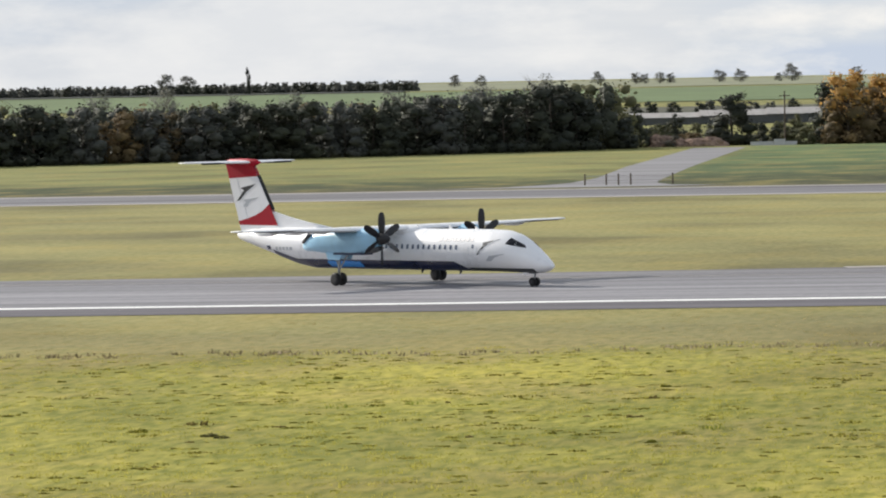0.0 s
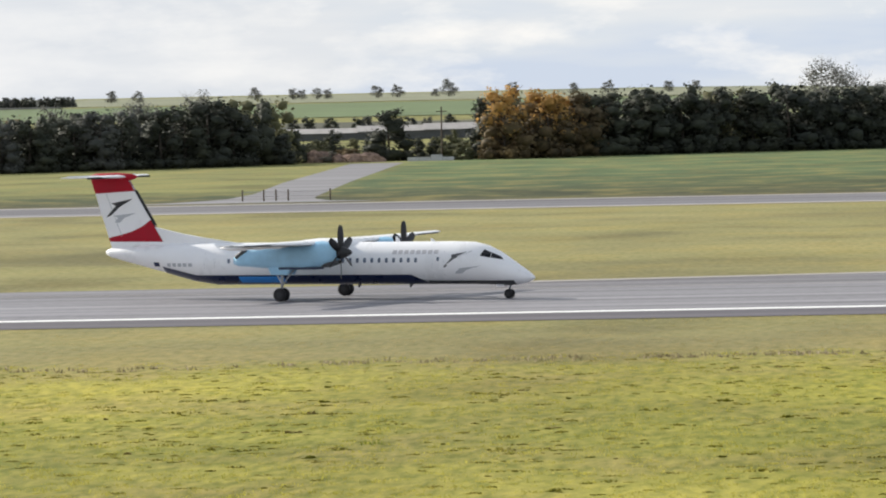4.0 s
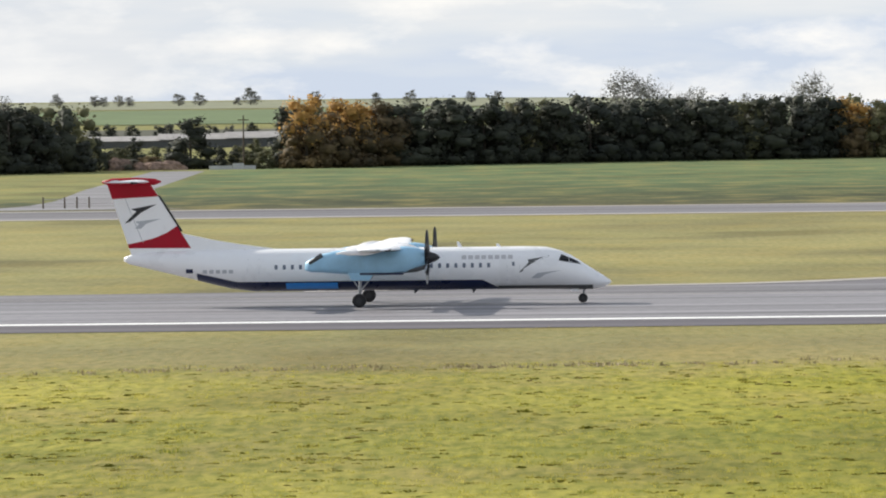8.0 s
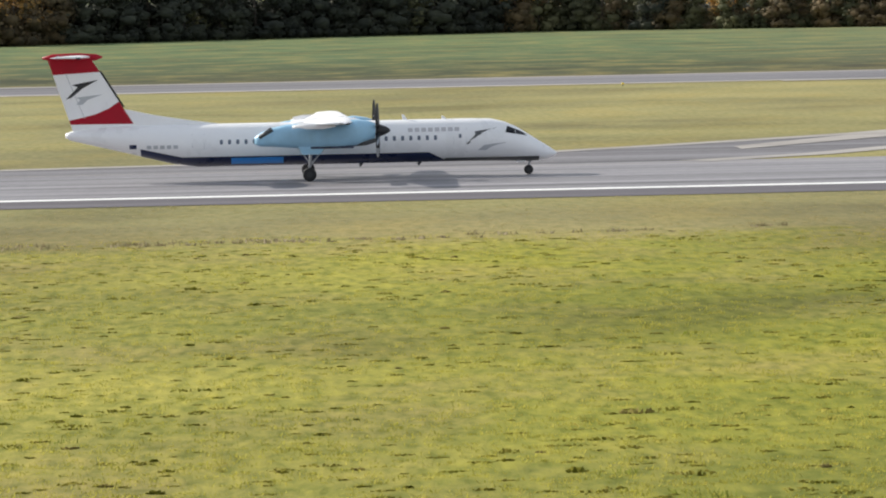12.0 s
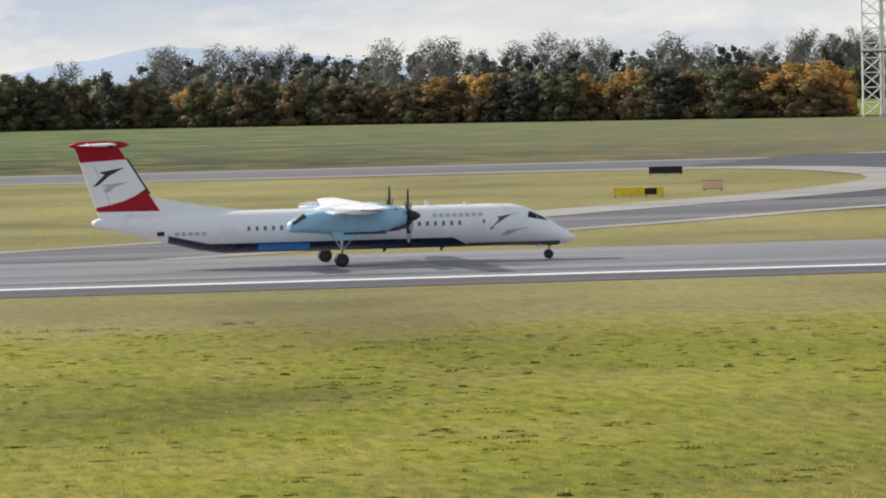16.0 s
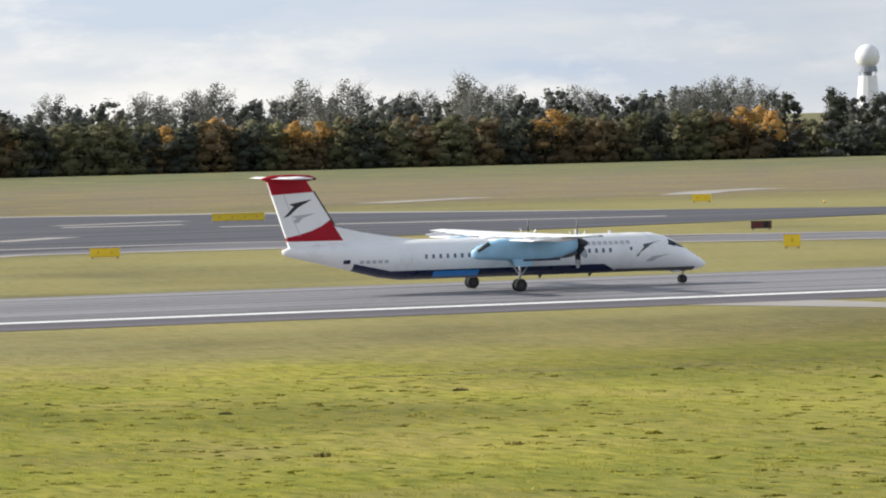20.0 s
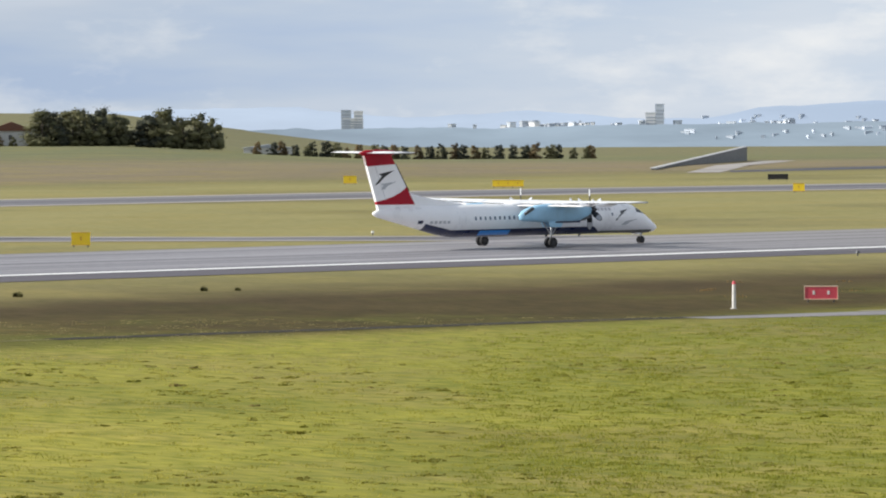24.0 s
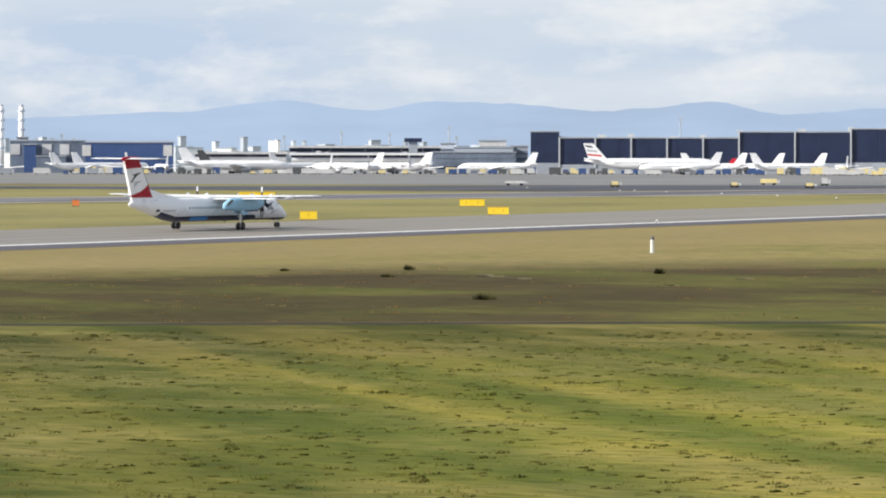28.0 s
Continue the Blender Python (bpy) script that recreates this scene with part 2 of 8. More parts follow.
# red paled to paint haze onto the far stack, reused on the radar tower
M_FARBAND = paint("pale_far_red", (0.72, 0.44, 0.41), 0.7, wear=0.1, scale=0.1)
M_BAND = paint("warning_red", (0.6, 0.10, 0.07), 0.5, wear=0.08)

L_GREEN = leaves("green_leaves", (0.034, 0.040, 0.034), (0.09, 0.096, 0.062), 0.12)
L_OLIVE = leaves("olive_leaves", (0.075, 0.082, 0.046), (0.25, 0.24, 0.12), 0.25)
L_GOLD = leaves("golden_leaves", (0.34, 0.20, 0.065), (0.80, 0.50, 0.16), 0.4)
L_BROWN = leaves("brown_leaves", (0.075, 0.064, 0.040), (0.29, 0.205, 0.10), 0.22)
# misty and grey-green leaves are lightened to paint haze onto far trees
L_MISTY = leaves("misty_leaves", (0.060, 0.066, 0.060), (0.17, 0.17, 0.145), 0.15)
L_GREY = leaves("grey_green_leaves", (0.11, 0.115, 0.10), (0.29, 0.285, 0.235), 0.2)


def ground_material():
    m, t, b = material("grassland", 0.95, 0, 0.1)
    pos = t.nodes.new("ShaderNodeNewGeometry").outputs["Position"]
    sep = t.nodes.new("ShaderNodeSeparateXYZ")
    link(t, pos, sep.inputs[0])
    broad = noise_fac(t, scaled(t, pos, 0.012, 0.03, 0.02), 1.0, 4.0)
    mid = noise_fac(t, scaled(t, pos, 0.11, 0.055, 0.1), 1.0, 5.0, 0.6)
    fine = noise_fac(t, scaled(t, pos, 1.7, 0.42, 1.0), 1.0, 5.0, 0.62)
    edge = math_node(t, "MULTIPLY", math_node(t, "SUBTRACT", mid, 0.5), 30.0)
    edge2 = math_node(t, "MULTIPLY", math_node(t, "SUBTRACT", broad, 0.5), 20.0)
    yy = math_node(t, "ADD", math_node(t, "ADD", sep.outputs["Y"], edge), edge2)
    across = math_node(t, "DIVIDE", yy, 1400.0)
    lawn, straw, field = (0.298, 0.28, 0.056), (0.275, 0.24, 0.10), (0.092, 0.132, 0.06)
    k = 1 / 1400.0
    zones = ramp(t, across, [(0.0, lawn), (228 * k, lawn), (246 * k, straw), (300 * k, (0.28, 0.25, 0.105)), (560 * k, (0.30, 0.27, 0.12)),
                             (624 * k, (0.13, 0.125, 0.06)), (645 * k, (0.068, 0.074, 0.038)), (685 * k, (0.062, 0.078, 0.038)), (800 * k, field), (1000 * k, (0.115, 0.165, 0.07)), (1390 * k, (0.135, 0.16, 0.08))])
    strip = ramp(t, across, [(238 * k, (0, 0, 0)), (262 * k, (0.85, 0.85, 0.85)), (560 * k, (0.85, 0.85, 0.85)), (620 * k, (0, 0, 0))])
    west = ramp(t, math_node(t, "DIVIDE", math_node(t, "ADD", sep.outputs["X"], 200.0), 400.0), [(0.45, (1, 1, 1)), (0.75, (0.25, 0.25, 0.25))])
    zones = mix(t, math_node(t, "MULTIPLY", strip, west), zones, (0.268, 0.25, 0.108))
    drift = noise_fac(t, scaled(t, pos, 0.022, 0.026, 0.1, (7.0, 3.0, 0.0)), 1.0, 3.0, 0.5)
    zones = mix(t, math_node(t, "MULTIPLY", strip, ramp(t, drift, [(0.50, (0, 0, 0)), (0.62, (0.55, 0.55, 0.55))])), zones, (0.15, 0.135, 0.065))
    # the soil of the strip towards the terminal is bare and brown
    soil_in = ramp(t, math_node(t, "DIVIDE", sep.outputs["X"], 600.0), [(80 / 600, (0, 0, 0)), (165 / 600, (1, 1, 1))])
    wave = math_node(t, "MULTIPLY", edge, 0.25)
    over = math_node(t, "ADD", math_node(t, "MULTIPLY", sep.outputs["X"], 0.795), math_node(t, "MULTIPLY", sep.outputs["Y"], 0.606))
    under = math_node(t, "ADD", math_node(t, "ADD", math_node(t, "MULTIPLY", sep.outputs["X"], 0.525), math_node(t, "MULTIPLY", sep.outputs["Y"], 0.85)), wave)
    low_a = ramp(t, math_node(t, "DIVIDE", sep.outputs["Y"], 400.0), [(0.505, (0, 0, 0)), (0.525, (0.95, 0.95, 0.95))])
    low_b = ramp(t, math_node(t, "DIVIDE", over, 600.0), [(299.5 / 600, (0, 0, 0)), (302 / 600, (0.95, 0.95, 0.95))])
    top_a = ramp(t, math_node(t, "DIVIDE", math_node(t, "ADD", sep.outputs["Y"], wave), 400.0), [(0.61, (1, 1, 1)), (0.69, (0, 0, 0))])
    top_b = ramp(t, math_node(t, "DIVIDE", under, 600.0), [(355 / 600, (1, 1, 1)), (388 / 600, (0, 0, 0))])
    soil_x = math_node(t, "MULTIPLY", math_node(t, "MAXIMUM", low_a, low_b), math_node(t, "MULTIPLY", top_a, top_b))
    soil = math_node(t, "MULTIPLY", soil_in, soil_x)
    fresh = ramp(t, math_node(t, "DIVIDE", math_node(t, "ADD", sep.outputs["X"], math_node(t, "ADD", edge, 100.0)), 400.0), [(92 / 400, (0, 0, 0)), (112 / 400, (0.9, 0.9, 0.9)), (148 / 400, (0.85, 0.85, 0.85)), (170 / 400, (0.25, 0.25, 0.25))])
    lawn_y = ramp(t, across, [(226 * k, (1, 1, 1)), (240 * k, (0, 0, 0))])
    zones = mix(t, math_node(t, "MULTIPLY", fresh, lawn_y), zones, (0.222, 0.228, 0.026))
    zones = mix(t, math_node(t, "MULTIPLY", math_node(t, "MULTIPLY", low_b, ramp(t, math_node(t, "DIVIDE", sep.outputs["X"], 600.0), [(265 / 600, (0, 0, 0)), (345 / 600, (1, 1, 1))])), ramp(t, math_node(t, "DIVIDE", sep.outputs["Y"], 1400.0), [(300 * k, (1, 1, 1)), (330 * k, (0, 0, 0))])), zones, (0.29, 0.228, 0.104))
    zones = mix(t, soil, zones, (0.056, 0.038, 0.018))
    # the lawn is a deeper green towards the track
    deep = ramp(t, math_node(t, "DIVIDE", math_node(t, "ADD", math_node(t, "SUBTRACT", sep.outputs["X"], sep.outputs["Y"]), math_node(t, "ADD", edge, 200.0)), 400.0), [(155 / 400, (0, 0, 0)), (195 / 400, (0.9, 0.9, 0.9))])
    deep_y = ramp(t, math_node(t, "DIVIDE", sep.outputs["Y"], 400.0), [(0.50, (1, 1, 1)), (0.54, (0, 0, 0))])
    zones = mix(t, math_node(t, "MULTIPLY", deep, math_node(t, "MULTIPLY", deep_y, math_node(t, "SUBTRACT", 1.0, low_b))), zones, ramp(t, math_node(t, "DIVIDE", math_node(t, "ADD", over, edge), 600.0), [(185 / 600, (0.25, 0.25, 0.034)), (245 / 600, (0.185, 0.195, 0.032)), (290 / 600, (0.125, 0.135, 0.026))]))
    # mowing stripes beside the service road, parallel to it
    turned = t.nodes.new("ShaderNodeVectorRotate")
    turned.rotation_type = "Z_AXIS"
    turned.inputs["Angle"].default_value = radians(-46)
    link(t, pos, turned.inputs["Vector"])
    stripe = noise_fac(t, scaled(t, turned.outputs[0], 0.006, 0.14, 0.1), 1.0, 2.0, 0.5)
    mown = ramp(t, math_node(t, "ADD", math_node(t, "MULTIPLY", stripe, 0.85), math_node(t, "MULTIPLY", mid, 0.15)), [(0.41, (0.088, 0.108, 0.018)), (0.49, (0.145, 0.148, 0.027)), (0.57, (0.25, 0.215, 0.052))])
    beside = ramp(t, math_node(t, "DIVIDE", math_node(t, "ADD", math_node(t, "SUBTRACT", sep.outputs["X"], sep.outputs["Y"]), math_node(t, "MULTIPLY", edge, 0.15)), 200.0), [(0.055, (0, 0, 0)), (0.10, (0.92, 0.92, 0.92))])
    near = math_node(t, "SUBTRACT", 1.0, low_b)
    # darker beside the road, lighter farther off
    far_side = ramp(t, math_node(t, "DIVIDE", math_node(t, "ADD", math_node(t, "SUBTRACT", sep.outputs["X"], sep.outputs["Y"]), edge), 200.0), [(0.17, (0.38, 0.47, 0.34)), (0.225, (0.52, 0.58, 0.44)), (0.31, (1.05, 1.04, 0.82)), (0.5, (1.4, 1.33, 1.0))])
    tone = t.nodes.new("ShaderNodeMix")
    tone.data_type, tone.blend_type = "RGBA", "MULTIPLY"
    tone.inputs[0].default_value = 1.0
    link(t, mown, tone.inputs[6])
    link(t, far_side, tone.inputs[7])
    # the mown grass is darker towards the ditch
    ditch_tone = t.nodes.new("ShaderNodeMix")
    ditch_tone.data_type, ditch_tone.blend_type = "RGBA", "MULTIPLY"
    ditch_tone.inputs[0].default_value = 1.0
    link(t, tone.outputs[2], ditch_tone.inputs[6])
    link(t, ramp(t, math_node(t, "DIVIDE", math_node(t, "ADD", over, math_node(t, "MULTIPLY", edge, 1.2)), 600.0), [(200 / 600, (1.1, 1.1, 1.1)), (238 / 600, (0.95, 0.94, 0.92)), (268 / 600, (0.52, 0.52, 0.54)), (292 / 600, (0.34, 0.35, 0.38))]), ditch_tone.inputs[7])
    mown = ditch_tone.outputs[2]
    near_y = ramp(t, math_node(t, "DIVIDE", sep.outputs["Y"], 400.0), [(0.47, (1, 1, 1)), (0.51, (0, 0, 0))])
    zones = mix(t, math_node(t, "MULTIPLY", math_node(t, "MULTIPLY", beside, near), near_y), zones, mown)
    # beyond the taxiway the field turns khaki towards the terminal side
    khaki = ramp(t, math_node(t, "DIVIDE", math_node(t, "ADD", sep.outputs["X"], edge2), 600.0), [(60 / 600, (0, 0, 0)), (230 / 600, (1, 1, 1))])
    beyond = ramp(t, math_node(t, "DIVIDE", yy, 1400.0), [(590 * k, (0, 0, 0)), (640 * k, (0.85, 0.85, 0.85)), (790 * k, (0.8, 0.8, 0.8)), (900 * k, (0.4, 0.4, 0.4))])
    zones = mix(t, math_node(t, "MULTIPLY", khaki, beyond), zones, (0.255, 0.205, 0.14))
    # paler meadow beside the service road, and darker sward in patches over the lawn
    meadow = ramp(t, math_node(t, "DIVIDE", math_node(t, "SUBTRACT", -62.0, math_node(t, "ADD", sep.outputs["X"], math_node(t, "MULTIPLY", math_node(t, "SUBTRACT", sep.outputs["Y"], 650.0), 0.04))), 100.0), [(0.0, (0, 0, 0)), (0.06, (1, 1, 1))])
    meadow_y = ramp(t, math_node(t, "DIVIDE", yy, 1400.0), [(685 * k, (0, 0, 0)), (735 * k, (0.9, 0.9, 0.9))])
    zones = mix(t, math_node(t, "MULTIPLY", meadow, meadow_y), zones, (0.225, 0.225, 0.085))
    sward = noise_fac(t, scaled(t, pos, 0.045, 0.03, 0.1, (4.0, 2.0, 0.0)), 1.0, 5.0, 0.6)
    on_lawn_y = ramp(t, math_node(t, "DIVIDE", yy, 1400.0), [(225 * k, (1, 1, 1)), (245 * k, (0, 0, 0))])
    zones = mix(t, math_node(t, "MULTIPLY", on_lawn_y, ramp(t, sward, [(0.48, (0, 0, 0)), (0.62, (0.5, 0.5, 0.5))])), zones, (0.14, 0.155, 0.028))
    dry = math_node(t, "MULTIPLY", ramp(t, mid, [(0.46, (0, 0, 0)), (0.66, (1, 1, 1))]), 0.6)
    c = mix(t, math_node(t, "MULTIPLY", dry, math_node(t, "SUBTRACT", 1.0, math_node(t, "MULTIPLY", soil, 0.9))), zones, (0.285, 0.238, 0.082))
    n = t.nodes.new("ShaderNodeMix")
    n.data_type, n.blend_type = "RGBA", "MULTIPLY"
    link(t, ramp(t, math_node(t, "DIVIDE", yy, 1400.0), [(225 * k, (1, 1, 1)), (260 * k, (0.45, 0.45, 0.45))]), n.inputs[0])
    link(t, c, n.inputs[6])
    link(t, ramp(t, math_node(t, "ADD", math_node(t, "MULTIPLY", fine, 0.75), math_node(t, "MULTIPLY", broad, 0.25)), [(0.39, (0.62, 0.68, 0.46)), (0.465, (0.89, 0.92, 0.84)), (0.53, (1.08, 1.06, 1.04)), (0.61, (1.34, 1.26, 1.2))]), n.inputs[7])
    # long drifts of drier and damper ground along the runway
    drifts = noise_fac(t, scaled(t, pos, 0.045, 0.028, 0.1, (2.0, 8.0, 0.0)), 1.0, 3.0, 0.5)
    long_tone = t.nodes.new("ShaderNodeMix")
    long_tone.data_type, long_tone.blend_type = "RGBA", "MULTIPLY"
    link(t, math_node(t, "SUBTRACT", 1.0, math_node(t, "MULTIPLY", soil_in, 0.85)), long_tone.inputs[0])
    link(t, n.outputs[2], long_tone.inputs[6])
    link(t, ramp(t, drifts, [(0.34, (0.70, 0.70, 0.72)), (0.44, (0.92, 0.92, 0.93)), (0.55, (1.03, 1.03, 1.02)), (0.66, (1.16, 1.12, 1.08))]), long_tone.inputs[7])
    link(t, long_tone.outputs[2], b.inputs["Base Color"])
    bump(t, b, fine, 0.6, 0.12)
    return m


def paved(name, color, spread=0.25, streak=0.6, rough=0.85, dust=None):
    m, t, b = material(name, rough, 0, 0.3)
    pos = t.nodes.new("ShaderNodeNewGeometry").outputs["Position"]
    long = noise_fac(t, scaled(t, pos, 0.006, 0.45 * streak + 0.02, 0.1), 1.0, 5.0, 0.6)
    fine = noise_fac(t, pos, 1.3, 5.0, 0.7)
    f = math_node(t, "ADD", math_node(t, "MULTIPLY", long, 0.75), math_node(t, "MULTIPLY", fine, 0.25))
    tone = ramp(t, f, [(0.37, tuple(v * (1 - spread) for v in color)), (0.5, color), (0.63, tuple(v * (1 + spread) for v in color))])
    if dust:
        sep = t.nodes.new("ShaderNodeSeparateXYZ")
        link(t, pos, sep.inputs[0])
        east = ramp(t, math_node(t, "DIVIDE", sep.outputs["X"], 1000.0), [(0.26, (0, 0, 0)), (0.44, (0.8, 0.8, 0.8))])
        tone = mix(t, math_node(t, "MULTIPLY", east, math_node(t, "ADD", long, 0.45)), tone, dust)
    link(t, tone, b.inputs["Base Color"])
    bump(t, b, fine, 0.3, 0.02)
    return m


M_GROUND = ground_material()
M_RUNWAY = paved("worn_asphalt", (0.222, 0.214, 0.226), 0.55, rough=0.6, dust=(0.27, 0.235, 0.185))
M_SHOULDER = paved("shoulder_asphalt", (0.11, 0.102, 0.115))
M_TAXI = paved("grey_asphalt", (0.165, 0.16, 0.172), 0.5, 0.3)
M_DARK = paved("dark_asphalt", (0.082, 0.083, 0.098), 0.5, 0.4)
M_PALE = paved("pale_concrete", (0.36, 0.335, 0.31), 0.2, 0.2)
M_APRON = paved("apron_concrete", (0.23, 0.225, 0.22), 0.25, 0.1)
M_ROAD = paved("road_asphalt", (0.215, 0.21, 0.22), 0.2, 0.1)


def stained_road():
    m, t, b = material("stained_road_asphalt", 0.85, 0, 0.3)
    pos = t.nodes.new("ShaderNodeNewGeometry").outputs["Position"]
    broad = noise_fac(t, pos, 0.18, 5.0, 0.65)
    fine = noise_fac(t, pos, 2.2, 5.0, 0.7)
    stain = noise_fac(t, pos, 0.55, 3.0, 0.55)
    base = ramp(t, math_node(t, "ADD", math_node(t, "MULTIPLY", broad, 0.7), math_node(t, "MULTIPLY", fine, 0.3)), [(0.36, (0.19, 0.177, 0.175)), (0.5, (0.25, 0.238, 0.24)), (0.64, (0.30, 0.287, 0.285))])
    link(t, mix(t, ramp(t, stain, [(0.63, (0, 0, 0)), (0.69, (0.75, 0.75, 0.75))]), base, (0.09, 0.08, 0.075)), b.inputs["Base Color"])
    bump(t, b, fine, 0.4, 0.02)
    return m


M_STAINED = stained_road()

# ---- building blocks ----


def part(name, bm, mat, parent=None, label="", smooth=False):
    me = bpy.data.meshes.new(name)
    bm.normal_update()
    bm.to_mesh(me)
    bm.free()
    me.materials.append(mat)
    if smooth:
        me.polygons.foreach_set("use_smooth", [True] * len(me.polygons))
    ob = new(name, me)
    ob.parent = parent
    if label:
        tagged(ob, label)
    return ob


def mesh_part(name, verts, faces, mat, parent=None, label="", smooth=False):
    me = bpy.data.meshes.new(name)
    me.from_pydata(verts, [], faces)
    me.update()
    me.materials.append(mat)
    if smooth:
        me.polygons.foreach_set("use_smooth", [True] * len(me.polygons))
    ob = new(name, me)
    ob.parent = parent
    if label:
        tagged(ob, label)
    return ob


def box(bm, x0, x1, y0, y1, z0, z1, m=None):
    vs = [Vector((x, y, z)) for x in (x0, x1) for y in (y0, y1) for z in (z0, z1)]
    if m is not None:
        vs = [m @ v for v in vs]
    v = [bm.verts.new(c) for c in vs]
    for f in ((0, 1, 3, 2), (4, 6, 7, 5), (0, 4, 5, 1), (2, 3, 7, 6), (0, 2, 6, 4), (1, 5, 7, 3)):
        bm.faces.new([v[i] for i in f])
    return bm


def rod(bm, p, q, r0, r1=None, n=8):
    """A tapered rod from p to q."""
    p, q = Vector(p), Vector(q)
    r1 = r0 if r1 is None else r1
    turn = (q - p).to_track_quat("Z", "X")
    rings = []
    for c, r in ((p, r0), (q, r1)):
        rings.append([bm.verts.new(c + turn @ Vector((r * math.cos(a), r * math.sin(a), 0))) for a in (2 * math.pi * i / n for i in range(n))])
    for i in range(n):
        bm.faces.new((rings[0][i], rings[0][(i + 1) % n], rings[1][(i + 1) % n], rings[1][i]))
    bm.faces.new(rings[0][::-1])
    bm.faces.new(rings[1])
    return bm


def loft(bm, rings, cap=True):
    rows = [[bm.verts.new(p) for p in r] for r in rings]
    n = len(rows[0])
    for a, b in zip(rows, rows[1:]):
        for i in range(n):
            bm.faces.new((a[i], a[(i + 1) % n], b[(i + 1) % n], b[i]))
    if cap:
        bm.faces.new(rows[0][::-1])
        bm.faces.new(rows[-1])
    return bm


def prism(bm, outline, y0, y1):
    """An outline in x and z, made thick from y0 to y1."""
    a = [bm.verts.new((x, y0, z)) for x, z in outline]
    b = [bm.verts.new((x, y1, z)) for x, z in outline]
    n = len(a)
    bm.faces.new(a)
    bm.faces.new(b[::-1])
    for i in range(n):
        bm.faces.new((a[i], b[i], b[(i + 1) % n], a[(i + 1) % n]))
    bmesh.ops.recalc_face_normals(bm, faces=bm.faces[:])
    return bm


def smoothstep(a, b, v):
    u = min(1.0, max(0.0, (v - a) / (b - a)))
    return u * u * (3 - 2 * u)


def ground_z(x, y):
    """The land is flat round the runway, falls away towards the terminal and rises in the fields across from it."""
    d, az = math.hypot(x, y), math.degrees(math.atan2(x, y))
    fall = smoothstep(35.5, 39.5, az) * -0.009 * max(0.0, d - 900)
    rise = (1 - smoothstep(-1, 6, az)) * 0.0062 * max(0.0, d - 1200) * smoothstep(-60, -30, az)
    return fall + rise


def at(az, d):
    """A place on the ground by its bearing from the runway's normal and its distance."""
    x, y = d * math.sin(radians(az)), d * math.cos(radians(az))
    return x, y, ground_z(x, y)


# ---- the land ----
radii = [0.0] + [20 * 1.045 ** i for i in range(126)]
radii = [r for r in radii if r < 4900] + [4900]
steps = 240
verts, faces = [], []
for r in radii:
    for i in range(steps):
        a = 2 * math.pi * i / steps
        x, y = r * math.sin(a), r * math.cos(a)
        verts.append((x, y, ground_z(x, y)))
for j in range(len(radii) - 1):
    for i in range(steps):
        k = (i + 1) % steps
        a, b, c, d = j * steps + i, j * steps + k, (j + 1) * steps + k, (j + 1) * steps + i
        faces.append((b, c, d) if j == 0 else (a, d, c, b))
faces = [f for f in faces if len(set(f)) > 2]
tagged(mesh_part("ground", verts, faces, M_GROUND, smooth=True), "autumn airfield grassland, bright lawn, straw-coloured strips and fields", "ground", kind="structure")


def sheet(name, left, right, mat, label, category, lift=0.02, parent=None, step=12.0, ragged=0.0):
    """A paved or sown strip between two lines in plan, laid on the land."""
    def resample(line, n):
        pts = [Vector(p) for p in line]
        lens = [0.0]
        for a, b in zip(pts, pts[1:]):
            lens.append(lens[-1] + (b - a).length)
        out = []
        for i in range(n + 1):
            s = lens[-1] * i / n
            k = max(j for j in range(len(pts)) if lens[j] <= s + 1e-6)
            k = min(k, len(pts) - 2)
            u = (s - lens[k]) / max(1e-6, lens[k + 1] - lens[k])
            out.append(pts[k].lerp(pts[k + 1], min(1.0, u)))
        return out
    long = max(sum((Vector(b) - Vector(a)).length for a, b in zip(l, l[1:])) for l in (left, right))
    n = max(2, int(long / step))
    rows = list(zip(resample(left, n), resample(right, n)))
    if ragged:
        for k, (a, b) in enumerate(rows):
            side = (b - a).normalized() * ragged
            a -= side * (noise.noise((k * 0.55, 1.3, 0)) + 0.7 * noise.noise((k * 1.9, 7.7, 0)))
            b += side * (noise.noise((k * 0.55, 4.1, 3)) + 0.7 * noise.noise((k * 1.9, 9.2, 5)))
    vs, fs = [], []
    w = 4
    for a, b in rows:
        for j in range(w + 1):
            p = a.lerp(b, j / w)
            vs.append((p.x, p.y, ground_z(p.x, p.y) + lift))
    for i in range(n):
        for j in range(w):
            q = i * (w + 1) + j
            fs.append((q, q + 1, q + w + 2, q + w + 1))
    ob = mesh_part(name, vs, fs, mat, parent)
    bm = bmesh.new()
    bm.from_mesh(ob.data)
    bmesh.ops.recalc_face_normals(bm, faces=bm.faces[:])
    if sum(f.normal.z for f in bm.faces) < 0:
        bmesh.ops.reverse_faces(bm, faces=bm.faces[:])
    bm.to_mesh(ob.data)
    bm.free()
    if parent is None:
        tagged(ob, label, category, kind="structure")
    return ob


def rounded(line):
    """The line with its corners cut twice, its ends kept."""
    for _ in range(2):
        out = [line[0]]
        for (ax, ay), (bx, by) in zip(line, line[1:]):
            out += [(ax * 0.75 + bx * 0.25, ay * 0.75 + by * 0.25), (ax * 0.25 + bx * 0.75, ay * 0.25 + by * 0.75)]
        line = out + [line[-1]]
    return line


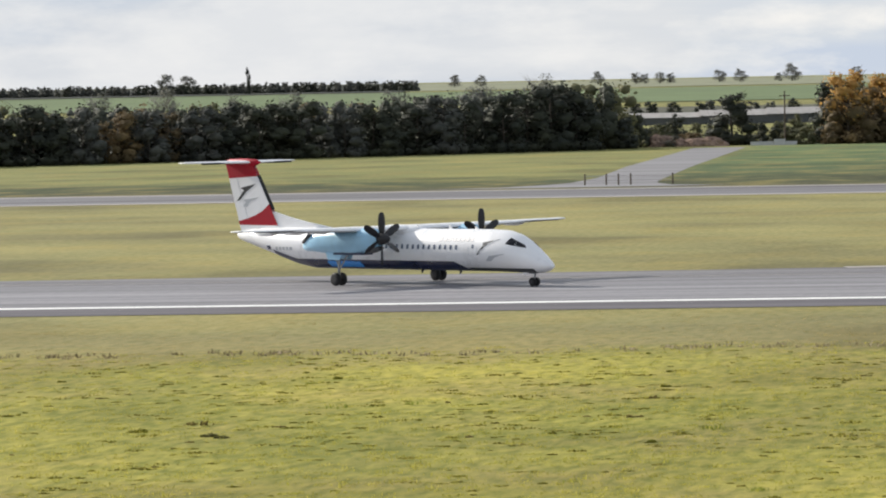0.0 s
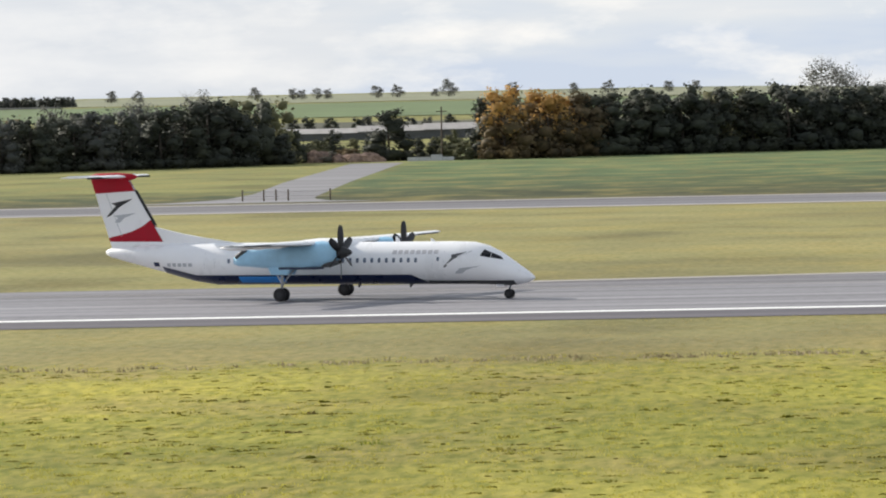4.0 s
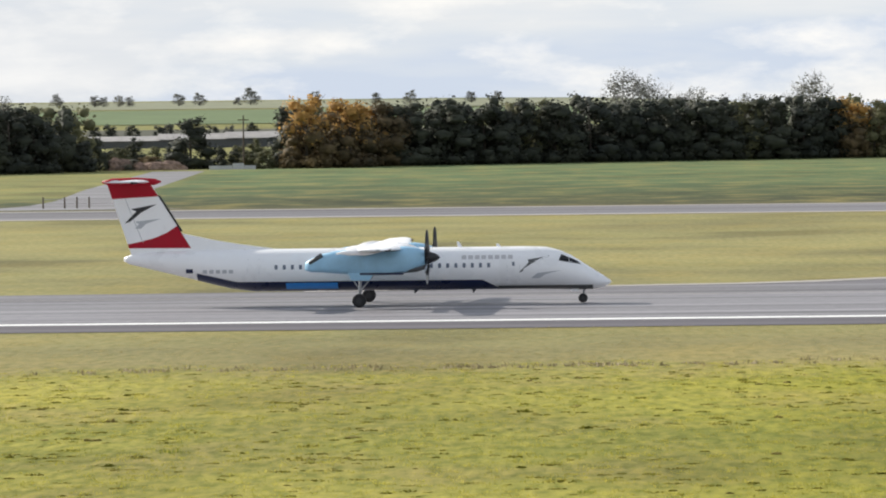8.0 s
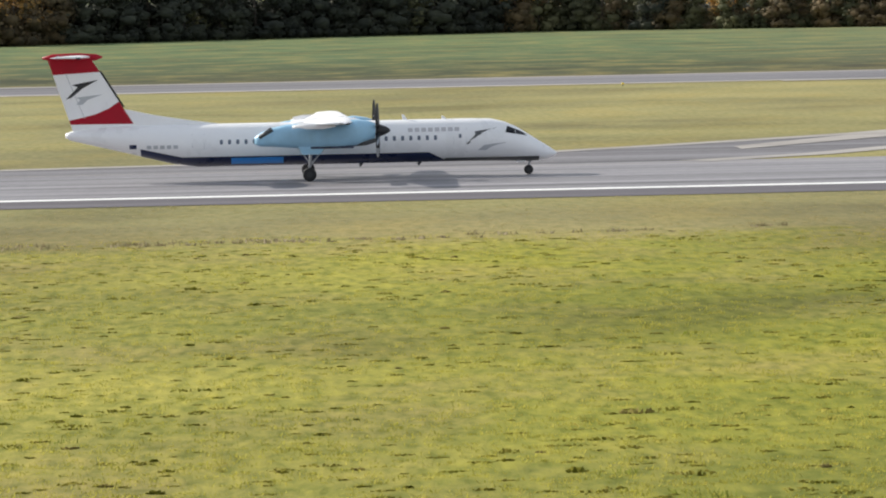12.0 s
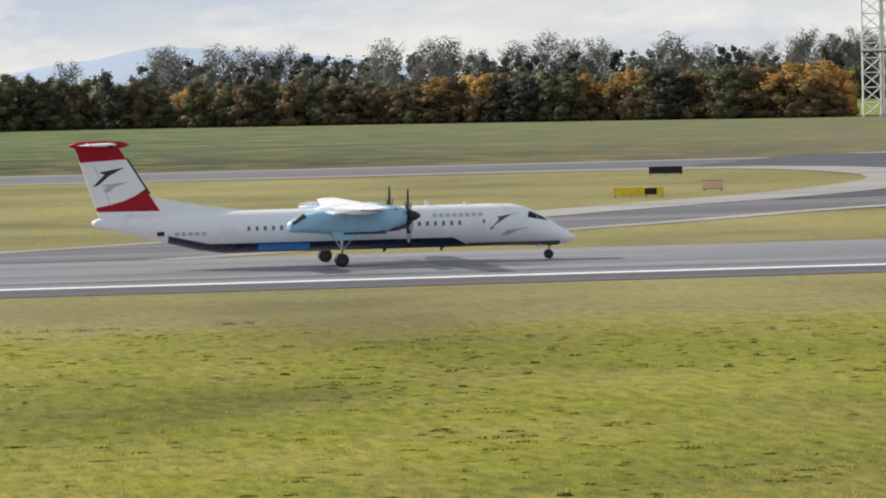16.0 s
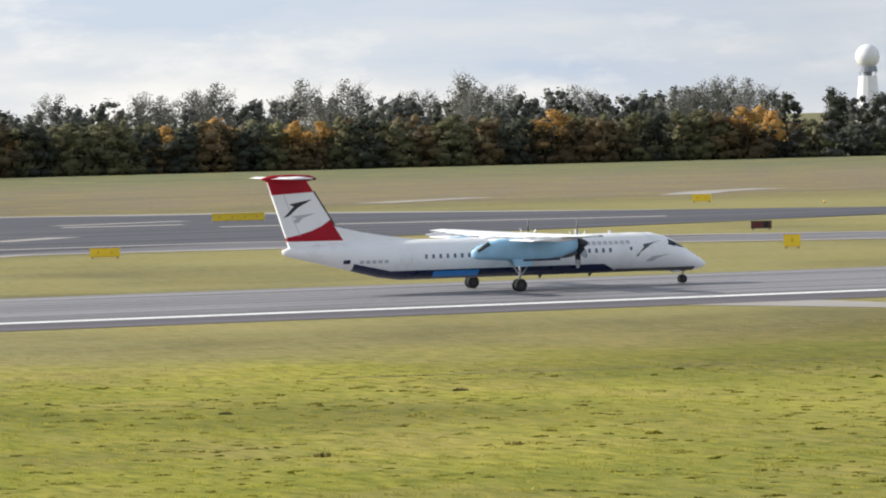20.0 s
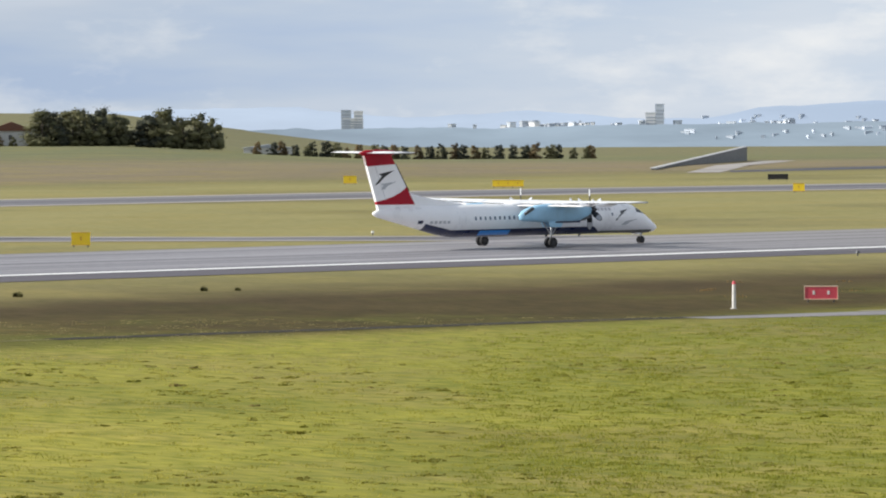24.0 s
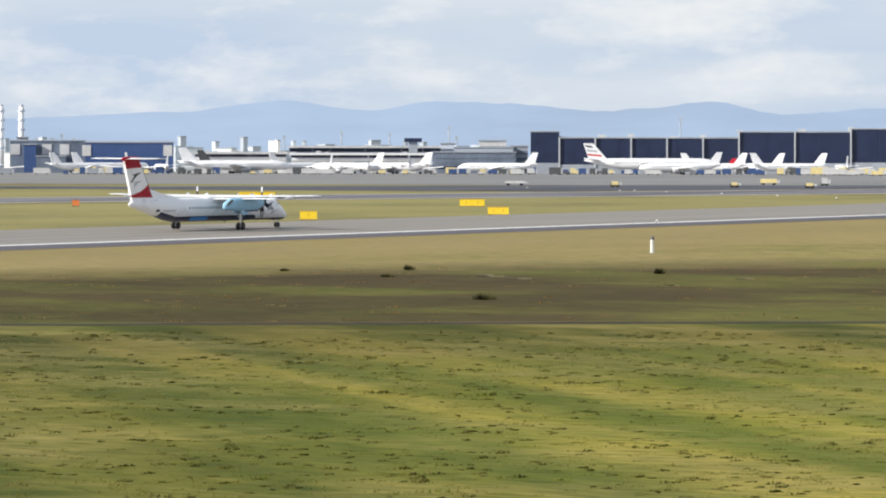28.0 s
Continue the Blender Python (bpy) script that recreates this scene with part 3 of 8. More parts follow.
runway = sheet("runway", [(-1200, 282), (1500, 282)], [(-1200, 333), (1500, 333)], M_RUNWAY, "grey asphalt runway with worn dark wheel tracks", "runway", 0.02, step=60)
sheet("runway_shoulder", [(-1200, 281.5), (1500, 281.5)], [(-1200, 290.6), (1500, 290.6)], M_SHOULDER, "dark asphalt shoulder beside the runway", "shoulder", 0.026, step=60)
sheet("runway_edge_line", [(-1200, 291.1), (1500, 291.1)], [(-1200, 293.1), (1500, 293.1)], M_LINE, "long white painted runway edge line", "line", 0.034, step=60)
sheet("runway_far_line", [(-1200, 329.4), (1500, 329.4)], [(-1200, 330.0), (1500, 330.0)], M_PALE, "faded pale far edge line of the runway", "line", 0.03, step=60)
# the parallel taxiway bends nearer beyond the junction
TAXI_NEAR = [(-400, 585), (-150, 580), (60, 577), (120, 566), (170, 545), (240, 484), (340, 484), (430, 482), (520, 466), (620, 430), (760, 372), (900, 330)]
TAXI_FAR = [(-400, 632), (-150, 628), (60, 623), (150, 620), (200, 590), (250, 512), (360, 514), (430, 514), (520, 500), (640, 462), (790, 402), (930, 355)]
sheet("taxiway", TAXI_NEAR, TAXI_FAR, M_TAXI, "grey asphalt taxiway parallel to the runway", "taxiway", 0.022)


def edging(name, line, w, mat, label, lift=0.04, category="kerb strip"):
    """A narrow strip that follows a line in plan."""
    left, right = [], []
    for k, p in enumerate(line):
        a, b = Vector(line[max(0, k - 1)]), Vector(line[min(len(line) - 1, k + 1)])
        side = Vector((-(b - a).y, (b - a).x)).normalized() * w / 2
        left.append(tuple(Vector(p) + side))
        right.append(tuple(Vector(p) - side))
    return sheet(name, left, right, mat, label, category, lift, step=6)


edging("taxiway_edge_near", TAXI_NEAR, 5.0, M_PALE, "pale concrete edge of the taxiway")
edging("taxiway_edge_far", TAXI_FAR, 5.0, M_PALE, "pale concrete edge of the taxiway")
sheet("junction", [(92, 432), (104, 455), (114, 480), (123, 520), (121, 550), (112, 578), (140, 638)], [(240, 484), (245, 490), (250, 498), (252, 505), (253, 510), (255, 516)], M_DARK, "dark new asphalt of a taxiway junction", "taxiway", 0.05)
LOW_EDGE = [(-150, 331), (-20, 331.5), (29, 332), (38, 340), (47, 354), (62, 369), (74, 382), (90, 402), (128, 437), (151, 431), (196, 400), (221, 379), (246, 368), (266, 348), (280, 333)]
TOP_EDGE = [(-150, 334), (-20, 341), (13, 348), (30, 364), (45, 380), (66, 411), (84, 437), (108, 458), (131, 456), (156, 455), (206, 421), (232, 399), (253, 381), (273, 355), (300, 333)]
sheet("connector", LOW_EDGE, TOP_EDGE, M_TAXI, "grey asphalt connector between runway and taxiway", "taxiway", 0.026)
edging("connector_west_edge", TOP_EDGE[1:7], 2.6, M_PALE, "pale concrete edge of the connector", 0.05)
edging("connector_edge", LOW_EDGE[2:], 3.0, M_PALE, "pale concrete edge of the connector")
edging("connector_top_edge", TOP_EDGE[8:], 3.0, M_PALE, "pale concrete edge of the connector", 0.055)
sheet("island_kerb", rounded([(60, 570), (105, 571), (116, 562), (121, 540), (119, 505), (107, 476), (92, 450), (66, 417), (34, 358)]), rounded([(60, 577), (112, 579), (126, 568), (131, 540), (129, 510), (112, 464), (95, 438), (68, 405), (34, 352)]), M_PALE, "pale concrete strip round the grass island", "kerb strip", 0.06)
edging("junction_line", [(158, 600), (152, 560), (146, 525), (138, 493), (124, 462)], 0.9, M_PALE, "curved worn pale taxi line", 0.065, "line")
edging("junction_patch", [(160, 618), (185, 600), (205, 580)], 6.0, M_PALE, "pale worn patch on the dark junction", 0.06, "patch")
edging("junction_patch_right", [(175, 520), (200, 512), (222, 505)], 4.0, M_PALE, "pale worn streak on the dark junction", 0.06, "patch")
for line, w in (([(165, 549), (171, 551), (182, 554)], 3.5), ([(163, 540), (170, 537), (176, 536)], 5.0), ([(139, 485), (144, 490), (150, 496)], 4.0)):
    edging("worn_streak", line, w, M_PALE, "pale worn streak on the dark asphalt", 0.066, "patch")
for line, w in (([(233, 628), (243, 636), (256, 646)], 6.0), ([(276, 622), (288, 640), (302, 650)], 7.0), ([(146, 636), (155, 638)], 6.0)):
    edging("bare_streak", line, w, M_PALE, "pale bare streak in the grass beyond the taxiway", 0.03, "patch")
sheet("old_slab", [(241, 395), (251, 411)], [(244, 394), (255, 410)], M_TAXI, "grey old slab in the grass", "patch", 0.03)
KERB = [(345, 326), (372, 334), (399, 346), (431, 372), (470, 408), (521, 466), (560, 503)]
KERB = rounded(KERB)
sheet("exit", [(x - 2, y + 1) for x, y in KERB], [(418, 331), (428, 336), (438, 348), (462, 371), (501, 407), (545, 447), (610, 466)], M_DARK, "dark asphalt runway exit with curved edges", "taxiway", 0.05)
sheet("exit_kerb", KERB, rounded([(342, 327.5), (368, 336.2), (394, 348.5), (425.5, 375), (465, 410.5), (516, 468.5), (555, 505)]), M_PALE, "pale concrete strip along the curved exit", "kerb strip", 0.06)
sheet("exit_kerb_far", [(424, 331), (437, 349), (461, 372), (500, 408), (541, 444)], [(440, 331.5), (450, 351), (482, 383), (530, 427), (556, 451)], M_PALE, "pale concrete wedge beside the exit", "kerb strip", 0.06)
edging("exit_line_inner", [(520, 443), (487, 410), (452, 377), (437, 364)], 0.7, M_PALE, "thin worn pale line on the exit", 0.062, "line")
edging("exit_patch", [(514, 447), (521, 440)], 5.0, M_PALE, "pale worn bar on the exit", 0.063, "patch")
edging("exit_patch", [(523, 443), (529, 436)], 5.0, M_PALE, "pale worn bar on the exit", 0.063, "patch")
edging("exit_line", [(596, 486), (538, 457), (480, 400), (430, 352), (410, 336)], 1.3, M_PALE, "curved worn pale exit line", 0.065, "line")
sheet("access_road", [(-92, 637), (-81, 645), (-76, 662), (-76, 700), (-82, 800), (-92, 1037)], [(-52, 638), (-60, 645), (-64, 662), (-66, 700), (-71, 800), (-81, 1037)], M_ROAD, "pale service road that runs to the hedge", "road", 0.03)
sheet("service_road", [(190, 207.5), (204, 205.5), (212, 203), (218, 199.8), (221.5, 197.8), (222.5, 197), (221.5, 196), (212.5, 186.6), (198, 171.3), (187.4, 160), (161.6, 132.3), (149, 119.3), (136, 106.3), (127, 97), (105, 74)], [(190, 205), (204, 200.5), (206.5, 192), (207.6, 189.2), (207.6, 188.3), (206.5, 187), (195.2, 175.4), (191, 170.7), (173.3, 152.2), (152.9, 131.2), (136, 113.9), (126.8, 104.4), (120.7, 98), (101, 78)], M_STAINED, "weathered asphalt service road on the lawn", "road", 0.02, step=1.5, ragged=0.12)
sheet("apron", [(1500, 1270), (1050, 850), (866, 645), (875, 512), (912, 464), (1500, 260)], [(1900, 1600), (2050, 1250), (2300, 950), (2500, 700), (2700, 500)], M_APRON, "pale concrete apron in front of the terminal", "apron", 0.03)
sheet("apron_taxiway", [(560, 600), (683, 616), (707, 558), (716, 502), (735, 432), (796, 406), (1300, 240)], [(572, 613), (732, 660), (757, 597), (768, 545), (870, 508), (906, 462), (1490, 260)], M_DARK, "dark asphalt taxiway along the apron", "taxiway", 0.04)
edging("ditch", [(150, 212.5), (183, 208.8), (203, 204.6), (221, 200.5), (229, 197), (243, 178), (258, 158.5), (275, 136), (300, 108)], 1.9, paved("damp_soil", (0.032, 0.026, 0.016), 0.3, 0.2), "narrow dark ditch at the edge of the lawn", 0.016, "ditch")
edging("old_furrow", [(78, 219), (95, 216.6), (116, 216.2), (133, 214), (150, 212.5)], 0.55, paved("furrow_soil", (0.13, 0.115, 0.048), 0.5, 0.3), "shallow old furrow across the lawn", 0.012, "ditch")
sheet("runway_patch", [(125, 281.4), (133, 265)], [(134, 281.4), (136.5, 265.5)], M_PALE, "pale concrete patch at the runway edge", "patch", 0.024)
edging("ditch_grass", [(203, 206.5), (222, 203), (231.2, 198.8)], 1.0, paved("dry_verge", (0.30, 0.27, 0.16), 0.3, 0.2), "dry pale verge beside the ditch", 0.018, "verge")
edging("ditch_lip", [(231.2, 198.8), (245.4, 179.5), (260.4, 160), (277.6, 137.8)], 0.5, paved("dry_lip", (0.17, 0.14, 0.075), 0.4, 0.2), "narrow dry lip along the ditch", 0.018, "verge")
M_TAR = paved("tar_joint", (0.03, 0.028, 0.025), 0.3, 0.2)
for k, (a, b, w) in enumerate((((194.2, 174.2), (196.3, 172.9), 1.0), ((196.3, 172.9), (198.8, 171.9), 1.7), ((169.7, 147.3), (170.7, 146.4), 0.8), ((170.9, 145.7), (171.3, 145.1), 0.9), ((126.9, 104.3), (129.1, 102.6), 0.55), ((129.3, 102.3), (131.4, 101.3), 0.9), ((144.8, 119.9), (145.3, 119.2), 0.5), ((141.7, 116.1), (142.2, 115.5), 0.5), ((152.6, 130.4), (153.0, 129.8), 0.5))):
    edging("road_joint", [a, ((a[0] + b[0]) / 2, (a[1] + b[1]) / 2 + 0.15), b], w, M_TAR, "dark cracked joint across the service road", 0.03, "joint")


def track_space(t, pos):
    """Positions turned so that x runs along the wheel ruts of the track."""
    n = t.nodes.new("ShaderNodeVectorRotate")
    n.rotation_type = "Z_AXIS"
    n.inputs["Angle"].default_value = radians(-43)
    link(t, pos, n.inputs["Vector"])
    return n.outputs[0]


def dirt_material():
    m, t, b = material("trodden_soil", 0.95, 0, 0.15)
    pos = t.nodes.new("ShaderNodeNewGeometry").outputs["Position"]
    along = track_space(t, pos)
    patch = noise_fac(t, scaled(t, along, 0.12, 0.5, 1), 1.0, 6.0, 0.7)
    fine = noise_fac(t, scaled(t, along, 0.7, 2.4, 1), 1.0, 5.0, 0.7)
    f = math_node(t, "ADD", math_node(t, "MULTIPLY", patch, 0.4), math_node(t, "MULTIPLY", fine, 0.6))
    link(t, ramp(t, f, [(0.39, (0.055, 0.032, 0.014)), (0.46, (0.165, 0.09, 0.034)), (0.53, (0.28, 0.165, 0.07)), (0.60, (0.36, 0.25, 0.125)), (0.64, (0.18, 0.16, 0.05))]), b.inputs["Base Color"])
    bump(t, b, fine, 0.8, 0.06)
    return m


def gravel_material():
    m, t, b = material("pale_gravel", 0.95, 0, 0.15)
    pos = t.nodes.new("ShaderNodeNewGeometry").outputs["Position"]
    along = track_space(t, pos)
    patch = noise_fac(t, scaled(t, along, 0.33, 1.3, 1), 1.0, 6.0, 0.72)
    fine = noise_fac(t, scaled(t, along, 1.2, 4.0, 1), 1.0, 4.0, 0.7)
    worn = noise_fac(t, scaled(t, along, 0.09, 0.32, 1, (3.0, 1.0, 0.0)), 1.0, 3.0, 0.55)
    sep = t.nodes.new("ShaderNodeSeparateXYZ")
    link(t, pos, sep.inputs[0])
    # soil has washed over the far end
    washed = ramp(t, math_node(t, "DIVIDE", sep.outputs["X"], 400.0), [(160 / 400, (0, 0, 0)), (192 / 400, (0.05, 0.05, 0.05))])
    f = math_node(t, "ADD", math_node(t, "ADD", math_node(t, "MULTIPLY", patch, 0.55), math_node(t, "MULTIPLY", worn, 0.3)), math_node(t, "MULTIPLY", fine, 0.15))
    f = math_node(t, "SUBTRACT", f, washed)
    link(t, ramp(t, f, [(0.42, (0.16, 0.105, 0.045)), (0.48, (0.27, 0.19, 0.09)), (0.515, (0.46, 0.42, 0.37)), (0.66, (0.52, 0.49, 0.45))]), b.inputs["Base Color"])
    bump(t, b, fine, 0.6, 0.05)
    return m


M_DIRT, M_GRAVEL = dirt_material(), gravel_material()
sheet("soil_track", [(195, 194.5), (165, 162.5), (148, 144.5), (109, 109), (95, 97)], [(204, 187), (165, 147.5), (140, 122), (114, 93.5), (98, 79)], M_DIRT, "bare brown soil track with dry weeds", "track", 0.014, step=1.2, ragged=1.1)
sheet("gravel_patch", [(200, 192), (199, 189), (176, 164.5), (155, 146), (135, 126), (110, 100.5), (96, 88)], [(203, 186), (202, 184.5), (171, 154.5), (158, 141), (133, 117.5), (113, 96.5), (99, 83)], M_GRAVEL, "pale gravel worn bare in the soil track", "gravel", 0.019, step=1.0, ragged=1.2)

# ---- the turboprop aircraft ----
# along the body: x from the main gear, height of the axis, half width, half height
BODY = [(15.74, 1.30, 0.05, 0.05), (15.6, 1.31, 0.22, 0.17), (15.2, 1.36, 0.50, 0.40), (14.6, 1.50, 0.80, 0.63), (13.9, 1.72, 1.02, 0.87), (13.2, 1.95, 1.17, 1.08), (12.5, 2.12, 1.27, 1.23),
        (11.6, 2.24, 1.34, 1.33), (10.4, 2.27, 1.345, 1.345), (4.0, 2.27, 1.345, 1.345), (-2.0, 2.27, 1.345, 1.345), (-7.0, 2.27, 1.345, 1.345), (-8.6, 2.38, 1.30, 1.23), (-10.4, 2.60, 1.12, 1.00),
        (-12.2, 2.80, 0.84, 0.76), (-13.8, 2.95, 0.54, 0.52), (-15.0, 3.02, 0.28, 0.29), (-15.35, 3.04, 0.10, 0.12)]


def section(x):
    for (xa, *a), (xb, *b) in zip(BODY, BODY[1:]):
        if xb <= x <= xa:
            u = (x - xb) / (xa - xb)
            return [q + (p - q) * u for p, q in zip(a, b)]
    return BODY[0][1:] if x > BODY[0][0] else BODY[-1][1:]


def skin(x, angle, off=0.0):
    """A point of the fuselage's skin; angle 0 is the right side (towards -y), 90 the top."""
    zc, hw, hh = section(x)
    a = radians(angle)
    return Vector((x, -(hw + off) * math.cos(a), zc + (hh + off) * math.sin(a)))


def angle_at(x, z):
    zc, hw, hh = section(x)
    return math.degrees(math.asin(max(-1, min(1, (z - zc) / hh))))


def patch(bm, outline, side, off=0.012):
    """A flat-lying figure on the skin, from an outline in x and z; side -1 is the right of the aircraft."""
    n = len(outline)
    pts = []
    for i in range(n):
        (x0, z0), (x1, z1) = outline[i], outline[(i + 1) % n]
        for k in range(3):
            pts.append((x0 + (x1 - x0) * k / 3, z0 + (z1 - z0) * k / 3))
    def on(x, z, o):
        p = skin(x, angle_at(x, z), o)
        return Vector((p.x, p.y * (1 if side < 0 else -1), p.z))
    cx, cz = sum(p[0] for p in pts) / len(pts), sum(p[1] for p in pts) / len(pts)
    c = bm.verts.new(on(cx, cz, off))
    ring = [bm.verts.new(on(x, z, off)) for x, z in pts]
    inner = [bm.verts.new(on(x, z, -0.02)) for x, z in pts]
    for i in range(len(ring)):
        j = (i + 1) % len(ring)
        bm.faces.new((c, ring[i], ring[j]))
        bm.faces.new((ring[i], inner[i], inner[j], ring[j]))
    bmesh.ops.recalc_face_normals(bm, faces=bm.faces[:])
    return bm


def shell(bm, x0, x1, a0, a1, off=0.012, nx=24, na=10):
    xs = [x0 + (x1 - x0) * i / nx for i in range(nx + 1)]
    rows = []
    for x in xs:
        p, q = (f(x) if callable(f) else f for f in (a0, a1))
        rows.append([bm.verts.new(skin(x, p + (q - p) * j / na, off)) for j in range(na + 1)])
    for a, b in zip(rows, rows[1:]):
        for j in range(na):
            bm.faces.new((a[j], b[j], b[j + 1], a[j + 1]))
    bmesh.ops.recalc_face_normals(bm, faces=bm.faces[:])
    return bm


def wing_rings(stations, n=14):
    """Rings of an aerofoil; stations: (y, leading edge x, chord, z, thickness ratio)."""
    rings = []
    for y, le, chord, z, th in stations:
        ring = []
        for i in range(2 * n):
            u = i / n if i <= n else (2 * n - i) / n
            s = 1 if i <= n else -1
            c = 0.5 * (1 - math.cos(math.pi * u))
            t = th * chord * (1.48 * math.sqrt(max(c, 0)) - 0.63 * c - 1.76 * c * c + 1.42 * c ** 3 - 0.51 * c ** 4) * 1.0
            ring.append((le - c * chord, y, z + t * (1.0 if s > 0 else -0.6) * 0.5 * 2))
        rings.append(ring)
    return rings


def turboprop():
    plane = new("turboprop_aircraft")
    tagged(plane, "white twin-propeller airliner with red tail rolling on the runway", "airplane")
    bm = bmesh.new()
    n = 36
    loft(bm, [[skin(x, 360 * i / n) for i in range(n)] for x in [b[0] for b in BODY]])
    bmesh.ops.recalc_face_normals(bm, faces=bm.faces[:])
    body = part("fuselage", bm, M_WHITE, plane, "white painted fuselage", True)
    # dark belly, with a slanting front end, and its bright blue panel
    low = lambda x: angle_at(x, 1.56 - max(0.0, x - 7.6) * 0.5) if x > -8 else max(-80, angle_at(x, 1.56 + (-8 - x) * 0.22))
    part("belly_stripe", shell(bmesh.new(), 8.6, -10.6, lambda x: low(x), lambda x: -180 - low(x), 0.02, 96), M_NAVY, body, "dark navy belly", True)
    part("nose_belly", shell(bmesh.new(), 14.6, 8.6, lambda x: angle_at(x, 1.16), lambda x: -180 - angle_at(x, 1.16), 0.015, 60), M_DARKGREY, body, "grey underside", True)
    for side in (-1, 1):
        part("blue_panel", patch(bmesh.new(), [(-4.9, 1.10), (-1.6, 1.10), (-1.6, 1.46), (-4.9, 1.46)], side, 0.05), M_BLUE, body, "bright blue belly panel")
        # cabin windows, doors and cockpit
        for k in range(27):
            x = -5.5 + 0.52 * k
            if 8.6 < x < 8.9:
                continue
            part("cabin_window", patch(bmesh.new(), [(x - 0.085, 2.33), (x + 0.085, 2.33), (x + 0.10, 2.47), (x + 0.085, 2.62), (x - 0.085, 2.62), (x - 0.10, 2.47)], side), M_WINDOW, body)
        for x0, x1 in ((9.15, 9.2), (9.95, 10.0), (-6.6, -6.55), (-7.35, -7.3)):
            part("door_seam", patch(bmesh.new(), [(x0, 1.5), (x1, 1.5), (x1, 3.0), (x0, 3.0)], side, 0.008), M_LOGOGREY, body)
        part("door_window", patch(bmesh.new(), [(9.5, 2.42), (9.66, 2.42), (9.66, 2.66), (9.5, 2.66)], side), M_WINDOW, body)
        part("cockpit_side_window", patch(bmesh.new(), [(12.45, 2.72), (13.08, 2.60), (13.08, 2.90), (12.6, 3.10)], side, 0.015), M_GLASS, body)
        part("windscreen", patch(bmesh.new(), [(13.11, 2.60), (13.86, 2.46), (13.62, 2.66), (13.11, 2.90)], side, 0.015), M_GLASS, body)
        # wing-shaped emblem of two strokes, wordmark and registration as plain bars
        part("emblem", patch(bmesh.new(), [(9.95, 2.02), (10.55, 2.62), (10.5, 2.8), (11.9, 3.02), (11.1, 2.70), (10.75, 2.60), (10.1, 2.02)], side, 0.016), M_DARKGREY, body, "dark wing-shaped stroke")
        part("emblem_shadow", patch(bmesh.new(), [(10.7, 1.62), (11.1, 1.95), (12.6, 2.10), (11.6, 1.86), (11.2, 1.62)], side, 0.016), M_LOGOGREY, body, "pale grey wing-shaped stroke")
        for k in range(8):
            x = 6.3 + 0.42 * k
            part("wordmark_bar", patch(bmesh.new(), [(x, 2.86), (x + 0.3, 2.86), (x + 0.3, 3.1), (x, 3.1)], side, 0.010), M_WORD, body)
        for k in range(5):
            x = -10.2 + 0.42 * k
            part("registration_bar", patch(bmesh.new(), [(x, 2.12), (x + 0.28, 2.12), (x + 0.28, 2.34), (x, 2.34)], side, 0.012), M_LOGOGREY, body)
        part("flag_mark", patch(bmesh.new(), [(-11.3, 2.14), (-10.85, 2.14), (-10.85, 2.4), (-11.3, 2.4)], side, 0.014), M_NAVY, body, "dark flag mark")
    for x, h in ((6.0, 0.35), (2.9, 0.25), (8.5, 0.2)):
        part("antenna", prism(bmesh.new(), [(x, 3.55), (x + 0.35, 3.55), (x + 0.08, 3.6 + h), (x - 0.05, 3.6 + h)], -0.03, 0.03), M_WHITE, body)
    for x in (3.2, 6.9):
        part("belly_antenna", prism(bmesh.new(), [(x, 0.95), (x + 0.3, 0.95), (x + 0.1, 0.7), (x, 0.7)], -0.02, 0.02), M_DARKGREY, body)
    # fin, its red bands and dark leading edge; dorsal fillet
    def fin_piece(name, outline, mat, parent, half=0.11, label=""):
        return part(name, prism(bmesh.new(), outline, -half, half), mat, parent, label)
    le = lambda z: -11.05 - (z - 3.75) * 0.62
    te = lambda z: -15.0 - (z - 3.75) * 0.33
    fin = fin_piece("fin", [(te(3.2), 3.2), (le(3.2), 3.2), (le(7.75), 7.75), (te(7.75), 7.75)], M_WHITE, plane, 0.14, "white fin")
    fin_piece("fin_red_top", [(te(6.9), 6.9), (le(7.05), 7.05), (le(7.9), 7.9), (te(7.9), 7.9)], M_RED, fin, 0.146, "red top band")
    fin_piece("fin_red_base", [(te(3.75), 3.75), (le(3.72), 3.72), (le(5.15), 5.15)] + [(le(z) + (te(z) - le(z)) * f, z) for f, z in ((0.25, 4.72), (0.5, 4.4), (0.75, 4.18))] + [(te(4.0), 4.0)], M_RED, fin, 0.146, "red slanting base band")
    fin_piece("fin_leading_edge", [(le(4.8) + 0.02, 4.8), (le(4.8) + 0.14, 4.8), (le(7.1) + 0.14, 7.1), (le(7.1) - 0.02, 7.1)], M_BLACK, fin, 0.10, "black de-icing boot")
    fin_piece("fin_emblem", [(-15.25, 5.35), (-14.5, 6.1), (-14.85, 6.25), (-13.2, 6.55), (-14.2, 6.02), (-14.9, 5.45)], M_BLADE, fin, 0.152, "dark wing-shaped stroke")
    fin_piece("fin_emblem_shadow", [(-14.6, 5.0), (-14.35, 5.3), (-14.6, 5.45), (-12.95, 5.62), (-13.9, 5.3), (-14.2, 5.0)], M_LOGOGREY, fin, 0.152, "pale grey wing-shaped stroke")
    fin_piece("rudder_seam", [(te(4.1) + 1.0, 4.1), (te(4.1) + 1.04, 4.1), (te(6.9) + 0.85, 6.9), (te(6.9) + 0.81, 6.9)], M_LOGOGREY, fin, 0.148)
